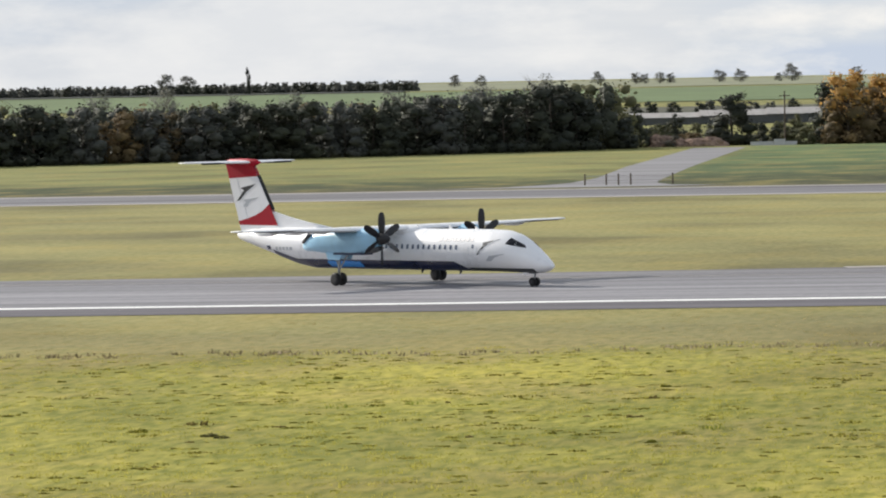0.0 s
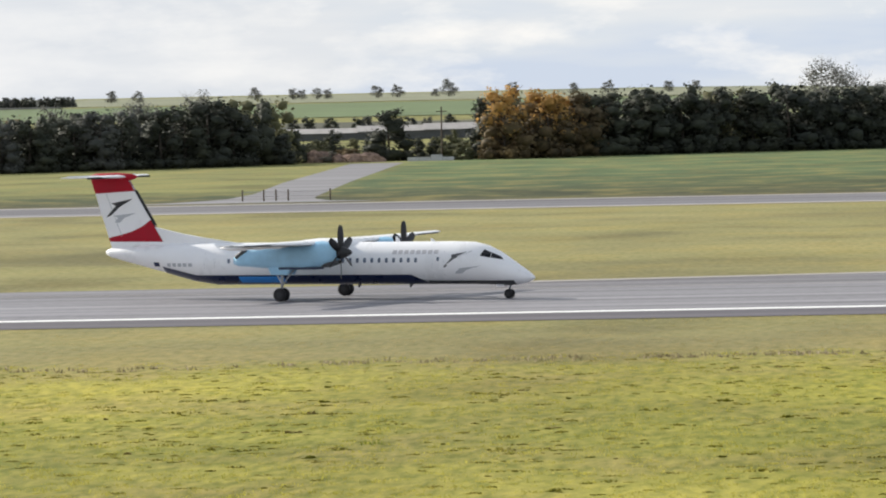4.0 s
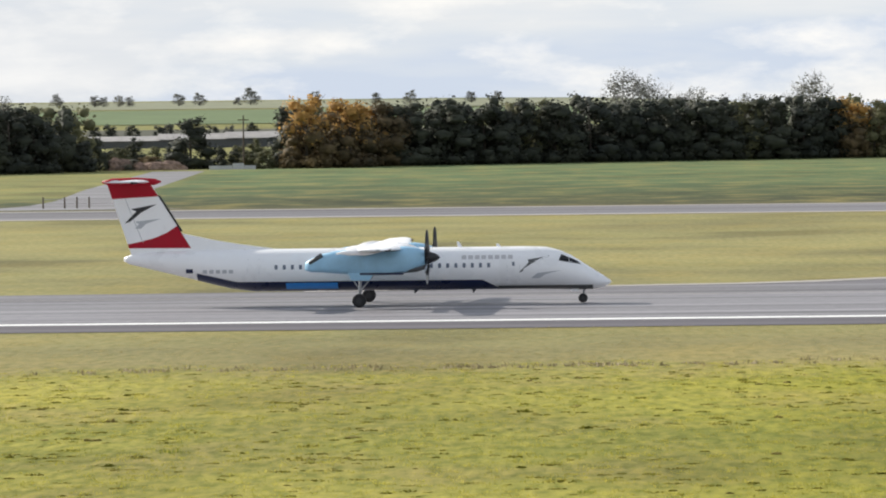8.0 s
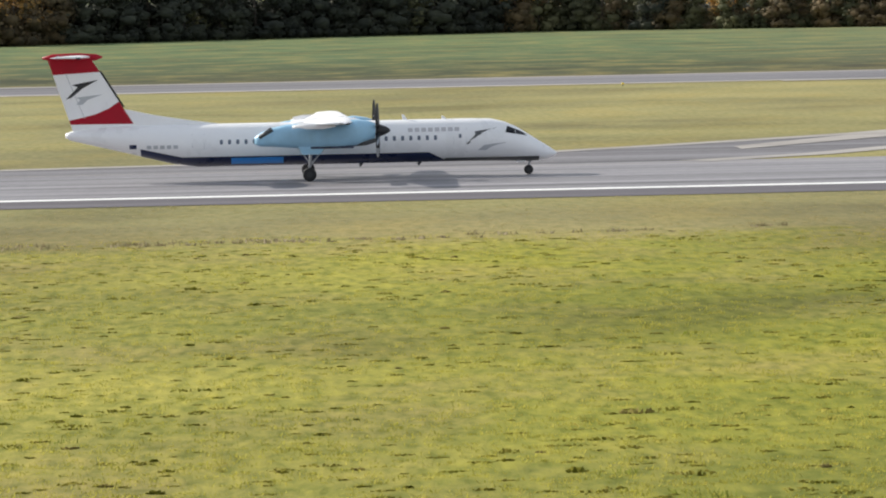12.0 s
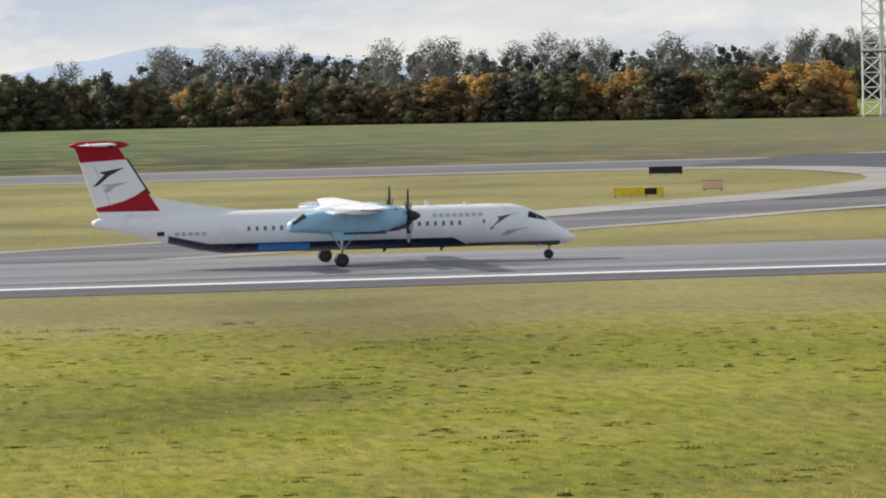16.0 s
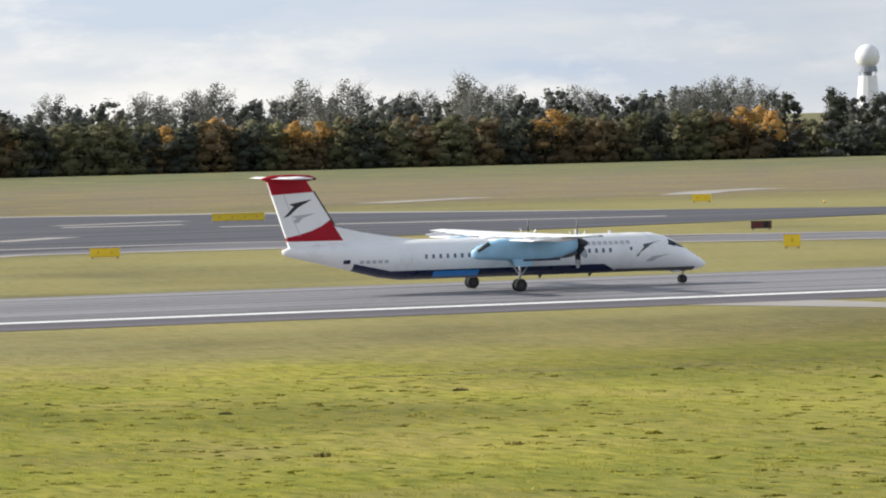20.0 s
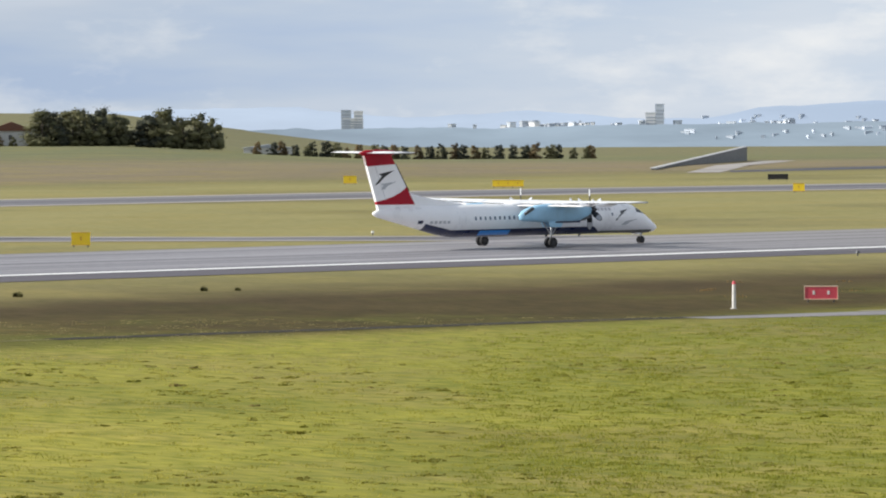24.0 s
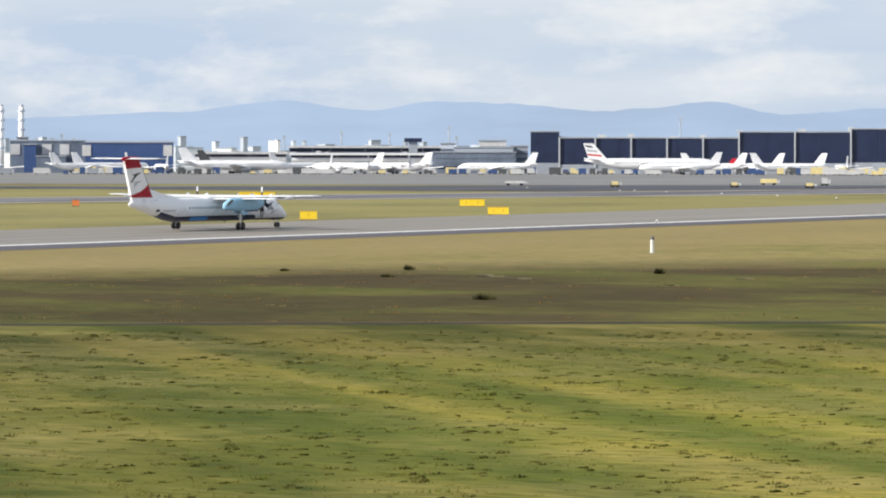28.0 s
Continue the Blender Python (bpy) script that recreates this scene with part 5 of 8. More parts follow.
for a0, a1 in ((33.0, 34.45), (35.1, 37.2)):
    hedge(a0, a1, 1360, 1375, 5.4, (8, 11), lambda a, r: ["misty", "olive", "olive", "green"], "far wood", rows=2)
# taller thin trees and woods behind the belt
for az0, az1, d, h0, h1, step in ((0.0, 6.0, 1350, 13, 16.5, 0.3), (5.0, 12.7, 1440, 15, 19.5, 0.09), (12.7, 14.9, 1900, 20, 24, 0.08), (14.9, 25.2, 1440, 15, 19.5, 0.10), (5.0, 12.7, 1360, 9, 12, 0.13), (14.9, 25.0, 1360, 9, 12, 0.13), (-12.5, -6.5, 1060, 11, 13.5, 0.5)):
    a = az0
    while a < az1:
        x, y, _ = at(a + tree_rng.uniform(-0.1, 0.1), d + tree_rng.uniform(-40, 40))
        h = tree_rng.uniform(h0, h1)
        if h > 12 and tree_rng.random() < 0.25:
            bare_tree(x, y, h * tree_rng.uniform(1.02, 1.2), "wood behind the belt")
        else:
            plant(tree_rng.choice(["misty", "misty", "green", "misty", "grey"] if d > 1100 else ["green", "green", "olive"]), x, y, h * 0.92, h * 0.7, "wood behind the belt", True)
        a += step * tree_rng.uniform(0.6, 1.4)
for az, d, h in ((0.35, 1180, 21), (0.62, 1180, 20), (2.5, 1190, 20), (-8.5, 1060, 14), (-10.3, 1050, 13), (-6.8, 1095, 16.5), (-7.4, 1090, 14), (21.5, 1180, 21), (19.7, 1180, 17), (23.9, 1180, 17), (7.6, 1200, 20), (10.9, 1190, 20)):
    x, y, _ = at(az, d)
    bare_tree(x, y, h, "tall bare trees")
# trees and bushes at the gap in the belt
for kind, az, d, h, w in (("green", -4.62, 1080, 11.5, 14), ("green", -5.25, 1100, 7, 6), ("green", -5.6, 1090, 4.5, 5), ("brown", -5.1, 1075, 3.0, 4.5), ("brown", -4.85, 1078, 2.6, 4.5), ("olive", -4.1, 1120, 5, 5), ("olive", -3.9, 1180, 6, 5), ("gold", -3.3, 1072, 16, 14), ("gold", -2.8, 1078, 15.5, 13), ("green", 14.5, 1056, 4, 5), ("brown", 14.9, 1060, 11, 7)):
    x, y, _ = at(az, d)
    plant(kind, x, y, h, w, "trees at the gap in the belt")
for az in (-5.85, -5.7, -5.55, -5.42, -5.3, -5.18, -5.05, -4.93, -4.82, -4.3, -4.1, -3.95, -3.8, -3.65, -3.52):
    x, y, _ = at(az, tree_rng.uniform(1070, 1110))
    low = -5.4 < az < -4.8
    plant(tree_rng.choice(["brown", "grey"] if low else ["green", "olive"]), x, y, tree_rng.uniform(2.4, 3.2) if low else tree_rng.uniform(3.5, 5), tree_rng.uniform(5, 6.5), "bushes at the gap in the belt")
# low mounds that stand for heaps of brown brushwood
M_BRUSH = paint("dry_brushwood", (0.34, 0.24, 0.19), 0.95, wear=0.35, scale=0.8, spec=0.1)
for az, d, w, h in ((-5.42, 1072, 8.0, 2.6), (-5.15, 1070, 6.0, 1.8), (-4.93, 1068, 9.0, 2.0)):
    x, y, z = at(az, d)
    bm = bmesh.new()
    bmesh.ops.create_icosphere(bm, subdivisions=4, radius=1.0)
    for v in bm.verts:
        n = noise.noise(v.co * 1.7 + Vector((az, 0, 0))) * 0.35 + noise.noise(v.co * 6.0 + Vector((0, az, 0))) * 0.16
        v.co = Vector((v.co.x * w * 0.5, v.co.y * 2.0, max(-0.1, v.co.z) * h)) * (1.0 + n)
    ob = part("brush_mound", bm, M_BRUSH)
    ob.location = (x, y, z)
    tagged(ob, "low pale brown heap of brushwood at the field edge", "shrub", "dry shrubs")
# single trees on the skyline of the far field, their grey painting in haze
for az, h in ((-7.80, 9), (-7.50, 8), (-6.15, 9), (-5.72, 8), (-5.62, 7), (-5.45, 8), (-5.32, 7), (-4.76, 9), (-4.52, 9), (-4.08, 6), (-3.93, 12), (-3.2, 9), (-2.5, 8), (-2.1, 9), (-1.4, 8), (-1.1, 8), (-11.1, 13), (-10.85, 12)):
    x, y, _ = at(az, 3900)
    plant("grey", x, y, h * 1.15, h * 1.4, "trees on the skyline")
x, y, _ = at(-10.17, 3450)
poplar = plant("green", x, y, 19, 5.0, "trees on the skyline")
for az, d, h in ((25.75, 1440, 14), (26.3, 1470, 14.5), (27.08, 1390, 16), (27.83, 1370, 19), (28.0, 1375, 15), (28.9, 1390, 12)):
    x, y, _ = at(az, d)
    plant("grey", x, y, h, h * 0.8, "trees near the radar dome")
for az, d, h, kind in ((25.72, 1440, 16.5, "green"), (25.95, 1420, 14, "misty"), (26.12, 1415, 13.5, "green"), (26.3, 1425, 15, "misty"), (27.6, 1400, 9, "green"), (28.4, 1405, 12, "misty"), (28.65, 1405, 11, "misty")):
    x, y, _ = at(az, d)
    plant(kind, x, y, h, h * 0.75, "trees near the radar dome")
hedge(28.8, 33.5, 1330, 1350, 7.0, (12.5, 14.8), lambda a, r: ["misty", "olive", "misty", "grey"], "dark wood on the rise", rows=2)
x, y, _ = at(31.46, 1340)
plant("green", x, y, 18.5, 5, "dark wood on the rise")
hedge(37.6, 41.6, 1300, 1320, 3.0, (3.0, 4.6), lambda a, r: ["green", "brown", "olive"], "low far hedge", rows=1)

hedge(-13.8, -8.2, 3500, 3500, 6.5, (7, 8.5), lambda a, r: ["misty", "green"], "dark wood on the far rise", rows=2)
hedge(-5.95, -3.35, 1185, 1195, 4.2, (3.4, 5.0), lambda a, r: ["green", "green", "olive"], "hedge at the gap in the belt", rows=1)
hedge(-6.0, -3.2, 1570, 1580, 6.0, (5.5, 7.0), lambda a, r: ["green", "misty"], "hedge behind the farm sheds", rows=1)
# sown strips on the far field
M_FIELDGREEN = paint("young_crop", (0.16, 0.21, 0.105), 0.95, wear=0.15, scale=0.02, spec=0.1)
M_FIELDDARK = paint("ploughed_field", (0.115, 0.115, 0.085), 0.95, wear=0.2, scale=0.02, spec=0.1)
M_FIELDPALE = paint("stubble_field", (0.27, 0.28, 0.19), 0.95, wear=0.15, scale=0.02, spec=0.1)
for name, mat, d0, d1, label in (("crop_field", M_FIELDGREEN, 2250, 3300, "young green crop on the rising far field"), ("ploughed_field", M_FIELDDARK, 1700, 2000, "dark ploughed strip on the far field"), ("stubble_field", M_FIELDPALE, 3450, 4600, "pale green stubble on the far rise")):
    sheet(name, [at(a, d0)[:2] for a in range(-14, 8, 3)], [at(a, d1)[:2] for a in range(-14, 8, 3)], mat, label, "field", 0.3, step=40)

sheet("dark_field", [at(a, 3300)[:2] for a in (-14, -12, -10, -8.4)], [at(a, 4700)[:2] for a in (-14, -12, -10, -8.2)], paint("dark_far_wood", (0.05, 0.055, 0.045), 0.95, wear=0.2, scale=0.02, spec=0.1), "dark wooded rise on the far field", "field", 0.6, step=40)

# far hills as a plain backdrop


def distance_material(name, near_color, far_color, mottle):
    """Hills as a plain glowing backdrop; haze painted into the colour, paler where thicker."""
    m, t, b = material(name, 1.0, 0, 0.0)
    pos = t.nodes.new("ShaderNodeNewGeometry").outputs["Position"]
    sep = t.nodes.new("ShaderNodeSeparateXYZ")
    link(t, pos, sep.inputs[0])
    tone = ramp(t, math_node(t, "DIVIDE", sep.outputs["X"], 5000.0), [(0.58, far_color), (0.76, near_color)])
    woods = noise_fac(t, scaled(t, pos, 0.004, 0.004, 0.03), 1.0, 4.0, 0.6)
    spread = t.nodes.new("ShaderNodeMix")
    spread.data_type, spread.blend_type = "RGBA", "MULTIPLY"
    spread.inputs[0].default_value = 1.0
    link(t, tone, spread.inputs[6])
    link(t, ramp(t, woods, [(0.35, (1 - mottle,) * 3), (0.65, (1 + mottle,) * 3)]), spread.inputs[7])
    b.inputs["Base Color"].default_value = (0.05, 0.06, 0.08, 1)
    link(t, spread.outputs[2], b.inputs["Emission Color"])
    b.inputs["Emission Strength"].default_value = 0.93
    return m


M_HILLS = distance_material("haze_tinted_hills", (0.355, 0.45, 0.585), (0.47, 0.55, 0.655), 0.07)
RIDGE = [(34, -0.3), (36.4, -0.12), (37.8, -0.10), (39.4, -0.22), (40.6, -0.15), (42.1, -0.25), (42.7, -0.24), (43.7, -0.10), (45, -0.05), (47.6, 0.0), (48.9, 0.03), (51.2, 0.0), (53.3, 0.0), (55.2, 0.07), (56.5, 0.21), (57.4, 0.09),
         (58.4, 0.21), (59.1, 0.17), (60.1, 0.09), (61.4, 0.19), (62.3, 0.06), (63.4, 0.12), (66, 0.10), (70, 0.0)]


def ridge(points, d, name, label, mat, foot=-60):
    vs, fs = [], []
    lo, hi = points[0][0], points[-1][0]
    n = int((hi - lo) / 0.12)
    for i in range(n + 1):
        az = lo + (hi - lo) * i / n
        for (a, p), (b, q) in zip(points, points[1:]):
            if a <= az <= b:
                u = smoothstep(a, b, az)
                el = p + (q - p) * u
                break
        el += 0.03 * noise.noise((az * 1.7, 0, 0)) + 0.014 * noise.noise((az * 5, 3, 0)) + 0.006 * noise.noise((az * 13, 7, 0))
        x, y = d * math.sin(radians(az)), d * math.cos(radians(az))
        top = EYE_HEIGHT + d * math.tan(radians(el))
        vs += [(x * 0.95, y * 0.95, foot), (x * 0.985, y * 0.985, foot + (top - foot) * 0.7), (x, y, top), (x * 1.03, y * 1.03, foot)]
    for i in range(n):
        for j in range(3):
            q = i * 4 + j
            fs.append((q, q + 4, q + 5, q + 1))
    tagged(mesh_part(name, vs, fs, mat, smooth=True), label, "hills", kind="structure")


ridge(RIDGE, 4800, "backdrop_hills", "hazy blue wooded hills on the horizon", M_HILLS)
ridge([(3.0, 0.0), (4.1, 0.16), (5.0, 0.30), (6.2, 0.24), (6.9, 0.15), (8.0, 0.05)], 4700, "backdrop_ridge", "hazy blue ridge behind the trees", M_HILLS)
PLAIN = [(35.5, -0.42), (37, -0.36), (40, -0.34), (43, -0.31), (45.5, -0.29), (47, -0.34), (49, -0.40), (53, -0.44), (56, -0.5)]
ridge(PLAIN, 4320, "backdrop_plain", "hazy dark wooded plain before the hills", distance_material("haze_tinted_plain", (0.32, 0.375, 0.41), (0.27, 0.335, 0.385), 0.2))

# ---- things of the airfield ----


def mesh_roof(w, h):
    bm = bmesh.new()
    a = [bm.verts.new((x, y, z)) for x, y, z in ((-w - 0.5, -0.6, h * 0.6), (w + 0.5, -0.6, h * 0.6), (w + 0.5, 6, h), (-w - 0.5, 6, h), (-w - 0.5, 12.6, h * 0.6), (w + 0.5, 12.6, h * 0.6))]
    for f in ((0, 1, 2, 3), (3, 2, 5, 4), (0, 3, 4), (1, 5, 2), (0, 4, 5, 1)):
        bm.faces.new([a[i] for i in f])
    bmesh.ops.recalc_face_normals(bm, faces=bm.faces[:])
    return bm



def spot(name, x, y, label, category, group="", turn=0.0):
    ob = new(name)
    ob.matrix_basis = pose(x, y, ground_z(x, y), 0, 0, -math.degrees(math.atan2(x, y)) + turn)
    return tagged(ob, label, category, group)


def guidance_sign(x, y, w, h, mat, label, bars=0, black=False):
    s = spot("airfield_sign", x, y, label, "sign", "airfield signs")
    board = part("board", box(bmesh.new(), -w / 2, w / 2, -0.13, 0.13, 0.22, 0.22 + h), mat, s)
    bmesh_frame = bmesh.new()
    box(bmesh_frame, -w / 2 - 0.05, w / 2 + 0.05, -0.16, 0.16, 0.17, 0.22)
    box(bmesh_frame, -w / 2 - 0.05, w / 2 + 0.05, -0.16, 0.16, 0.22 + h, 0.27 + h)
    if mat is M_SIGNRED:
        box(bmesh_frame, -w / 2 - 0.05, -w / 2, -0.16, 0.16, 0.22, 0.22 + h)
        box(bmesh_frame, w / 2, w / 2 + 0.05, -0.16, 0.16, 0.22, 0.22 + h)
    part("frame", bmesh_frame, M_PEACH if mat is M_SIGNRED else M_AMBER if mat is M_YELLOW else M_DARKGREY, s)
    n = max(2, int(w / 1.4) + 1)
    for i in range(n):
        lx = -w / 2 + 0.2 + (w - 0.4) * i / (n - 1)
        part("leg", rod(bmesh.new(), (lx, 0, -0.05), (lx, 0, 0.2), 0.05), M_DARKGREY, s)
    for i in range(bars):
        bx = -w / 2 + w * (i + 0.6) / (bars + 0.2)
        part("lettering_bar", box(bmesh.new(), bx - 0.07, bx + 0.07, -0.145, -0.131, 0.22 + h * 0.35, 0.22 + h * 0.68), M_AMBER if mat is M_YELLOW else M_BLACK if mat is not M_SIGNRED else M_POST, board)
    if black:
        part("black_panel", box(bmesh.new(), w * 0.12, w * 0.36, -0.15, -0.131, 0.25, 0.19 + h), M_BLACK, board, "black panel")
    return s


YEL, ORA = "yellow airfield guidance sign on low legs in the grass", "faded orange sign box in the grass"
NEAR_SIGNS = [
        (84, 454, 4.7, 0.62, M_YELLOW, "long yellow guidance sign with a black panel", 3, True), (103, 540, 3.7, 0.7, M_BLACK, "black guidance sign with yellow ends", 0, False), (94, 469, 2.0, 0.8, M_PEACH, "faded pale orange sign box in the grass", 0, False),
        (130, 418, 2.6, 0.68, M_YELLOW, YEL, 2, False), (185, 543, 6.0, 0.75, M_YELLOW, "long yellow guidance sign beside the junction", 4, False), (255, 569, 2.3, 0.8, M_YELLOW, YEL, 2, False),
        (203, 439, 2.0, 0.65, M_DARKRED, "very dark red airfield sign in the grass", 0, True), (179, 381, 1.4, 0.95, M_YELLOW, YEL, 1, False), (253, 469, 4.5, 0.7, M_YELLOW, "long yellow guidance sign in the grass", 3, False),
        (452, 565, 1.9, 1.0, M_YELLOW, YEL, 1, False), (246, 344, 1.6, 1.0, M_YELLOW, YEL, 1, False), (448, 525, 4.3, 0.8, M_YELLOW, "long yellow guidance sign by the taxiway", 3, False)]
FAR_SIGNS = [
        (509, 535, 3.0, 0.7, M_BLACK, "black guidance sign by the taxiway", 0, False), (448, 467, 1.5, 0.9, M_YELLOW, YEL, 1, False), (472, 436, 4.6, 0.95, M_ORANGE, "orange and yellow sign box with black panel", 1, True),
        (583, 528, 4.9, 0.7, M_YELLOW, "long amber guidance sign by the taxiway", 3, False), (617, 519, 3.2, 0.85, M_YELLOW, YEL, 2, False), (541, 420, 2.8, 0.6, M_SIGNRED, "red airfield sign in the grass", 1, False),
        (568, 411, 1.0, 0.8, M_ORANGE, "small orange sign box in the grass", 0, False), (642, 430, 5.6, 0.85, M_YELLOW, "long yellow guidance sign by the taxiway", 4, False), (510, 334, 2.1, 0.9, M_YELLOW, YEL, 1, False),
        (150, 339, 0.9, 0.75, M_YELLOW, "small yellow guidance sign beside the runway", 0, False), (601, 366, 3.5, 0.85, M_YELLOW, YEL, 2, False), (550, 331, 2.7, 0.85, M_YELLOW, YEL, 2, False), (210, 217, 1.95, 0.72, M_SIGNRED, "red mandatory sign on the grass verge", 2, False)]
for x, y, w, h, mat, label, bars, black in NEAR_SIGNS + FAR_SIGNS:
    guidance_sign(x, y, w, h, mat, label, bars, black)


def marker(x, y, h, label, mat=None, r=0.07):
    s = spot("marker_post", x, y, label, "post", "marker posts")
    part("post", rod(bmesh.new(), (0, 0, -0.05), (0, 0, h), r, r * 0.85, 10), mat or M_POST, s)
    part("cap", rod(bmesh.new(), (0, 0, h), (0, 0, h + r * 1.5), r * 1.15, r * 0.5, 10), M_SIGNRED if mat is None else M_DARKGREY, s)
    part("foot", rod(bmesh.new(), (0, 0, -0.02), (0, 0, 0.06), r * 1.8, r * 1.5, 10), M_CONCRETE, s)
    return s


marker(200, 214, 1.45, "white marker post on the grass verge", r=0.12)
marker(145, 255, 0.55, "small white marker post in the grass")
marker(405, 227, 1.25, "white marker post in the grass", M_POST, r=0.2)
marker(117, 93, 0.45, "short white and red post beside the service road")
marker(123, 84, 0.5, "short white and red post beside the service road")
for x, y in ((41, 563), (260, 544), (285, 353), (273, 278), (738, 420), (739.6, 418), (731, 407), (719, 390), (702.5, 371), (688, 353), (761, 452), (523, 292.5)):
    s = spot("edge_light", x, y, "low airfield edge light on a stem", "light", "edge lights")
    part("stem", rod(bmesh.new(), (0, 0, -0.05), (0, 0, 0.22), 0.06, 0.06), M_DARKGREY, s)
    part("lamp_head", rod(bmesh.new(), (0, 0, 0.22), (0, 0, 0.40), 0.17, 0.11, 10), M_YELLOW if x in (41, 260) else M_POST if x == 285 or x > 500 else M_DARKGREY, s)

# fence before the service road
fence = spot("field_fence", -66, 650, "short weathered fence across the service road", "fence")
for k, px in enumerate((-6.0, -3.2, -1.6, 0.0, 5.5)):
    part("fence_post", rod(bmesh.new(), (px, 0, -0.1), (px, 0, 1.5), 0.12, 0.10), M_WOOD, fence)
for z in (0.6, 1.2):
    part("rail", box(bmesh.new(), -6.0, 5.5, -0.02, 0.02, z - 0.03, z + 0.03), M_CONCRETE, fence)
x, y, z = at(-4.02, 1090)
pole = spot("utility_pole", x, y, "slim wooden utility pole in the gap of the trees", "pole")
part("shaft", rod(bmesh.new(), (0, 0, -0.2), (0, 0, 11.5), 0.22, 0.14, 8), M_WOOD, pole)
part("cross_arm", box(bmesh.new(), -1.2, 1.2, -0.08, 0.08, 10.4, 10.6), M_WOOD, pole)
x, y, z = at(-4.15, 1068)
low_wall = spot("low_wall", x, y, "low pale concrete wall beside the service road", "wall")
for k in range(4):
    part("wall_panel", box(bmesh.new(), -5 + 2.5 * k, -2.55 + 2.5 * k, -0.15, 0.15, 0, 0.8 + 0.5 * (k == 2)), M_FACADE, low_wall)
for az, w, h in ((-5.55, 17, 3.6), (-4.4, 15, 4.2), (-3.75, 12, 4.6)):
    x, y, z = at(az, 1480)
    g = spot("farm_shed", x, y, "long farm shed with a pale metal roof", "building", "farm sheds")
    part("wall", box(bmesh.new(), -w, w, 0, 12, -0.5, h * 0.6), M_DARKGREY, g)
    part("roof", mesh_roof(w, h), M_CONCRETE, g, "pale metal roof")
    for k in range(5):
        part("door", box(bmesh.new(), -w + (k + 0.3) * w * 0.4, -w + (k + 0.7) * w * 0.4, -0.12, -0.02, 0, h * 0.45), M_DARKGREY, g)
hedge(12.5, 15.1, 1500, 1510, 4.5, (10, 11.5), lambda a, r: ["olive", "grey", "olive"], "hedge behind the tower", rows=2)
sheet("meadow", [at(a, 1075)[:2] for a in (12.6, 13.5, 14.7)], [at(a, 1495)[:2] for a in (12.6, 13.5, 14.7)], paint("bright_meadow", (0.24, 0.30, 0.06), 0.95, wear=0.2, scale=0.05, spec=0.1), "bright green meadow behind the tower", "meadow", 0.1, step=20)

# ---- lattice radar tower with its panelled building ----
x, y, z = at(13.56, 1046)
tower = spot("radar_tower", x, y, "tall lattice radar tower with red and white panelled shaft", "tower")
for k, (x0, x1, mat, top, label) in enumerate(((-1.85, 0.75, M_WHITE, 26.2, "pale grey concrete panel"), (1.35, 2.6, M_WHITE, 26.6, "pale panel"), (3.2, 4.4, M_HAZEWHITE, 25.6, "pale narrow panel"))):
    part("shaft_panel", box(bmesh.new(), x0, x1, -2.6 + 0.15 * k, 2.4, 0, top), mat, tower, label)
turned = Matrix.Translation((-2.0, -2.3, 0)) @ Matrix.Rotation(radians(-52), 4, "Z")
part("shaft_panel", box(bmesh.new(), -2.5, -0.1, 0, 0.4, 0, 26.6, turned), M_WHITE, tower, "white sunlit panel")
part("shaft_panel", box(bmesh.new(), -3.1, -2.55, 0, 0.4, 0, 26.2, turned), M_FARBAND, tower, "faded red edge panel")
part("shaft_core", box(bmesh.new(), -3.6, -1.9, 0.6, 2.4, 0, 25.8), M_CONCRETE, tower)
for x0, x1 in ((0.75, 1.35), (2.6, 3.2)):
    part("shaft_gap", box(bmesh.new(), x0, x1, -2.2, 2.2, 0, 26.3), M_BLACKCLAD, tower, "dark vertical gap")
for zz in (1.3, 3.3, 6.4, 11.4, 17.6, 22.2):
    part("vent", box(bmesh.new(), -0.9, 0.1, -2.46, -2.30, zz, zz + 0.6), M_DARKGREY, tower)
part("walkway", box(bmesh.new(), -9.0, 1.2, -3.2, -2.7, 13.4, 13.75), M_DARKGREY, tower, "dark steel walkway")
part("walkway_rail", box(bmesh.new(), -9.0, 1.2, -3.26, -3.2, 13.8, 14.3), M_HAZEWHITE, tower, "white walkway rail")
for px in (0.2, 1.6, 3.9):
    part("roof_antenna", rod(bmesh.new(), (px, 0, 26.2), (px, 0, 29.5 + px * 0.4), 0.10, 0.05, 5), M_GREY, tower)
lat = new("lattice")
lat.parent = tower
for cx, wide in ((-7.0, 1.9), (-3.2, 1.3)):
    legs = [(cx - wide, 3.6), (cx + wide, 3.6), (cx + wide, 6.2), (cx - wide, 6.2)]
    for lx, ly in legs:
        part("lattice_leg", rod(bmesh.new(), (lx, ly, 0), (lx, ly, 34), 0.2, 0.2, 6), M_WHITE, lat)
    for k in range(11):
        z0, z1 = k * 34 / 11, (k + 1) * 34 / 11
        bm = bmesh.new()
        for (ax, ay), (bx, by) in zip(legs, legs[1:] + legs[:1]):
            rod(bm, (ax, ay, z0), (bx, by, z1), 0.11, 0.11, 4)
            rod(bm, (bx, by, z0), (ax, ay, z1), 0.11, 0.11, 4)
            rod(bm, (ax, ay, z1), (bx, by, z1), 0.11, 0.11, 4)
        part("lattice_bay", bm, M_WHITE, lat)
part("riser", rod(bmesh.new(), (-4.75, 4.5, 0), (-4.75, 4.5, 34), 0.28, 0.28, 8), M_GREY, lat, "grey cable riser")
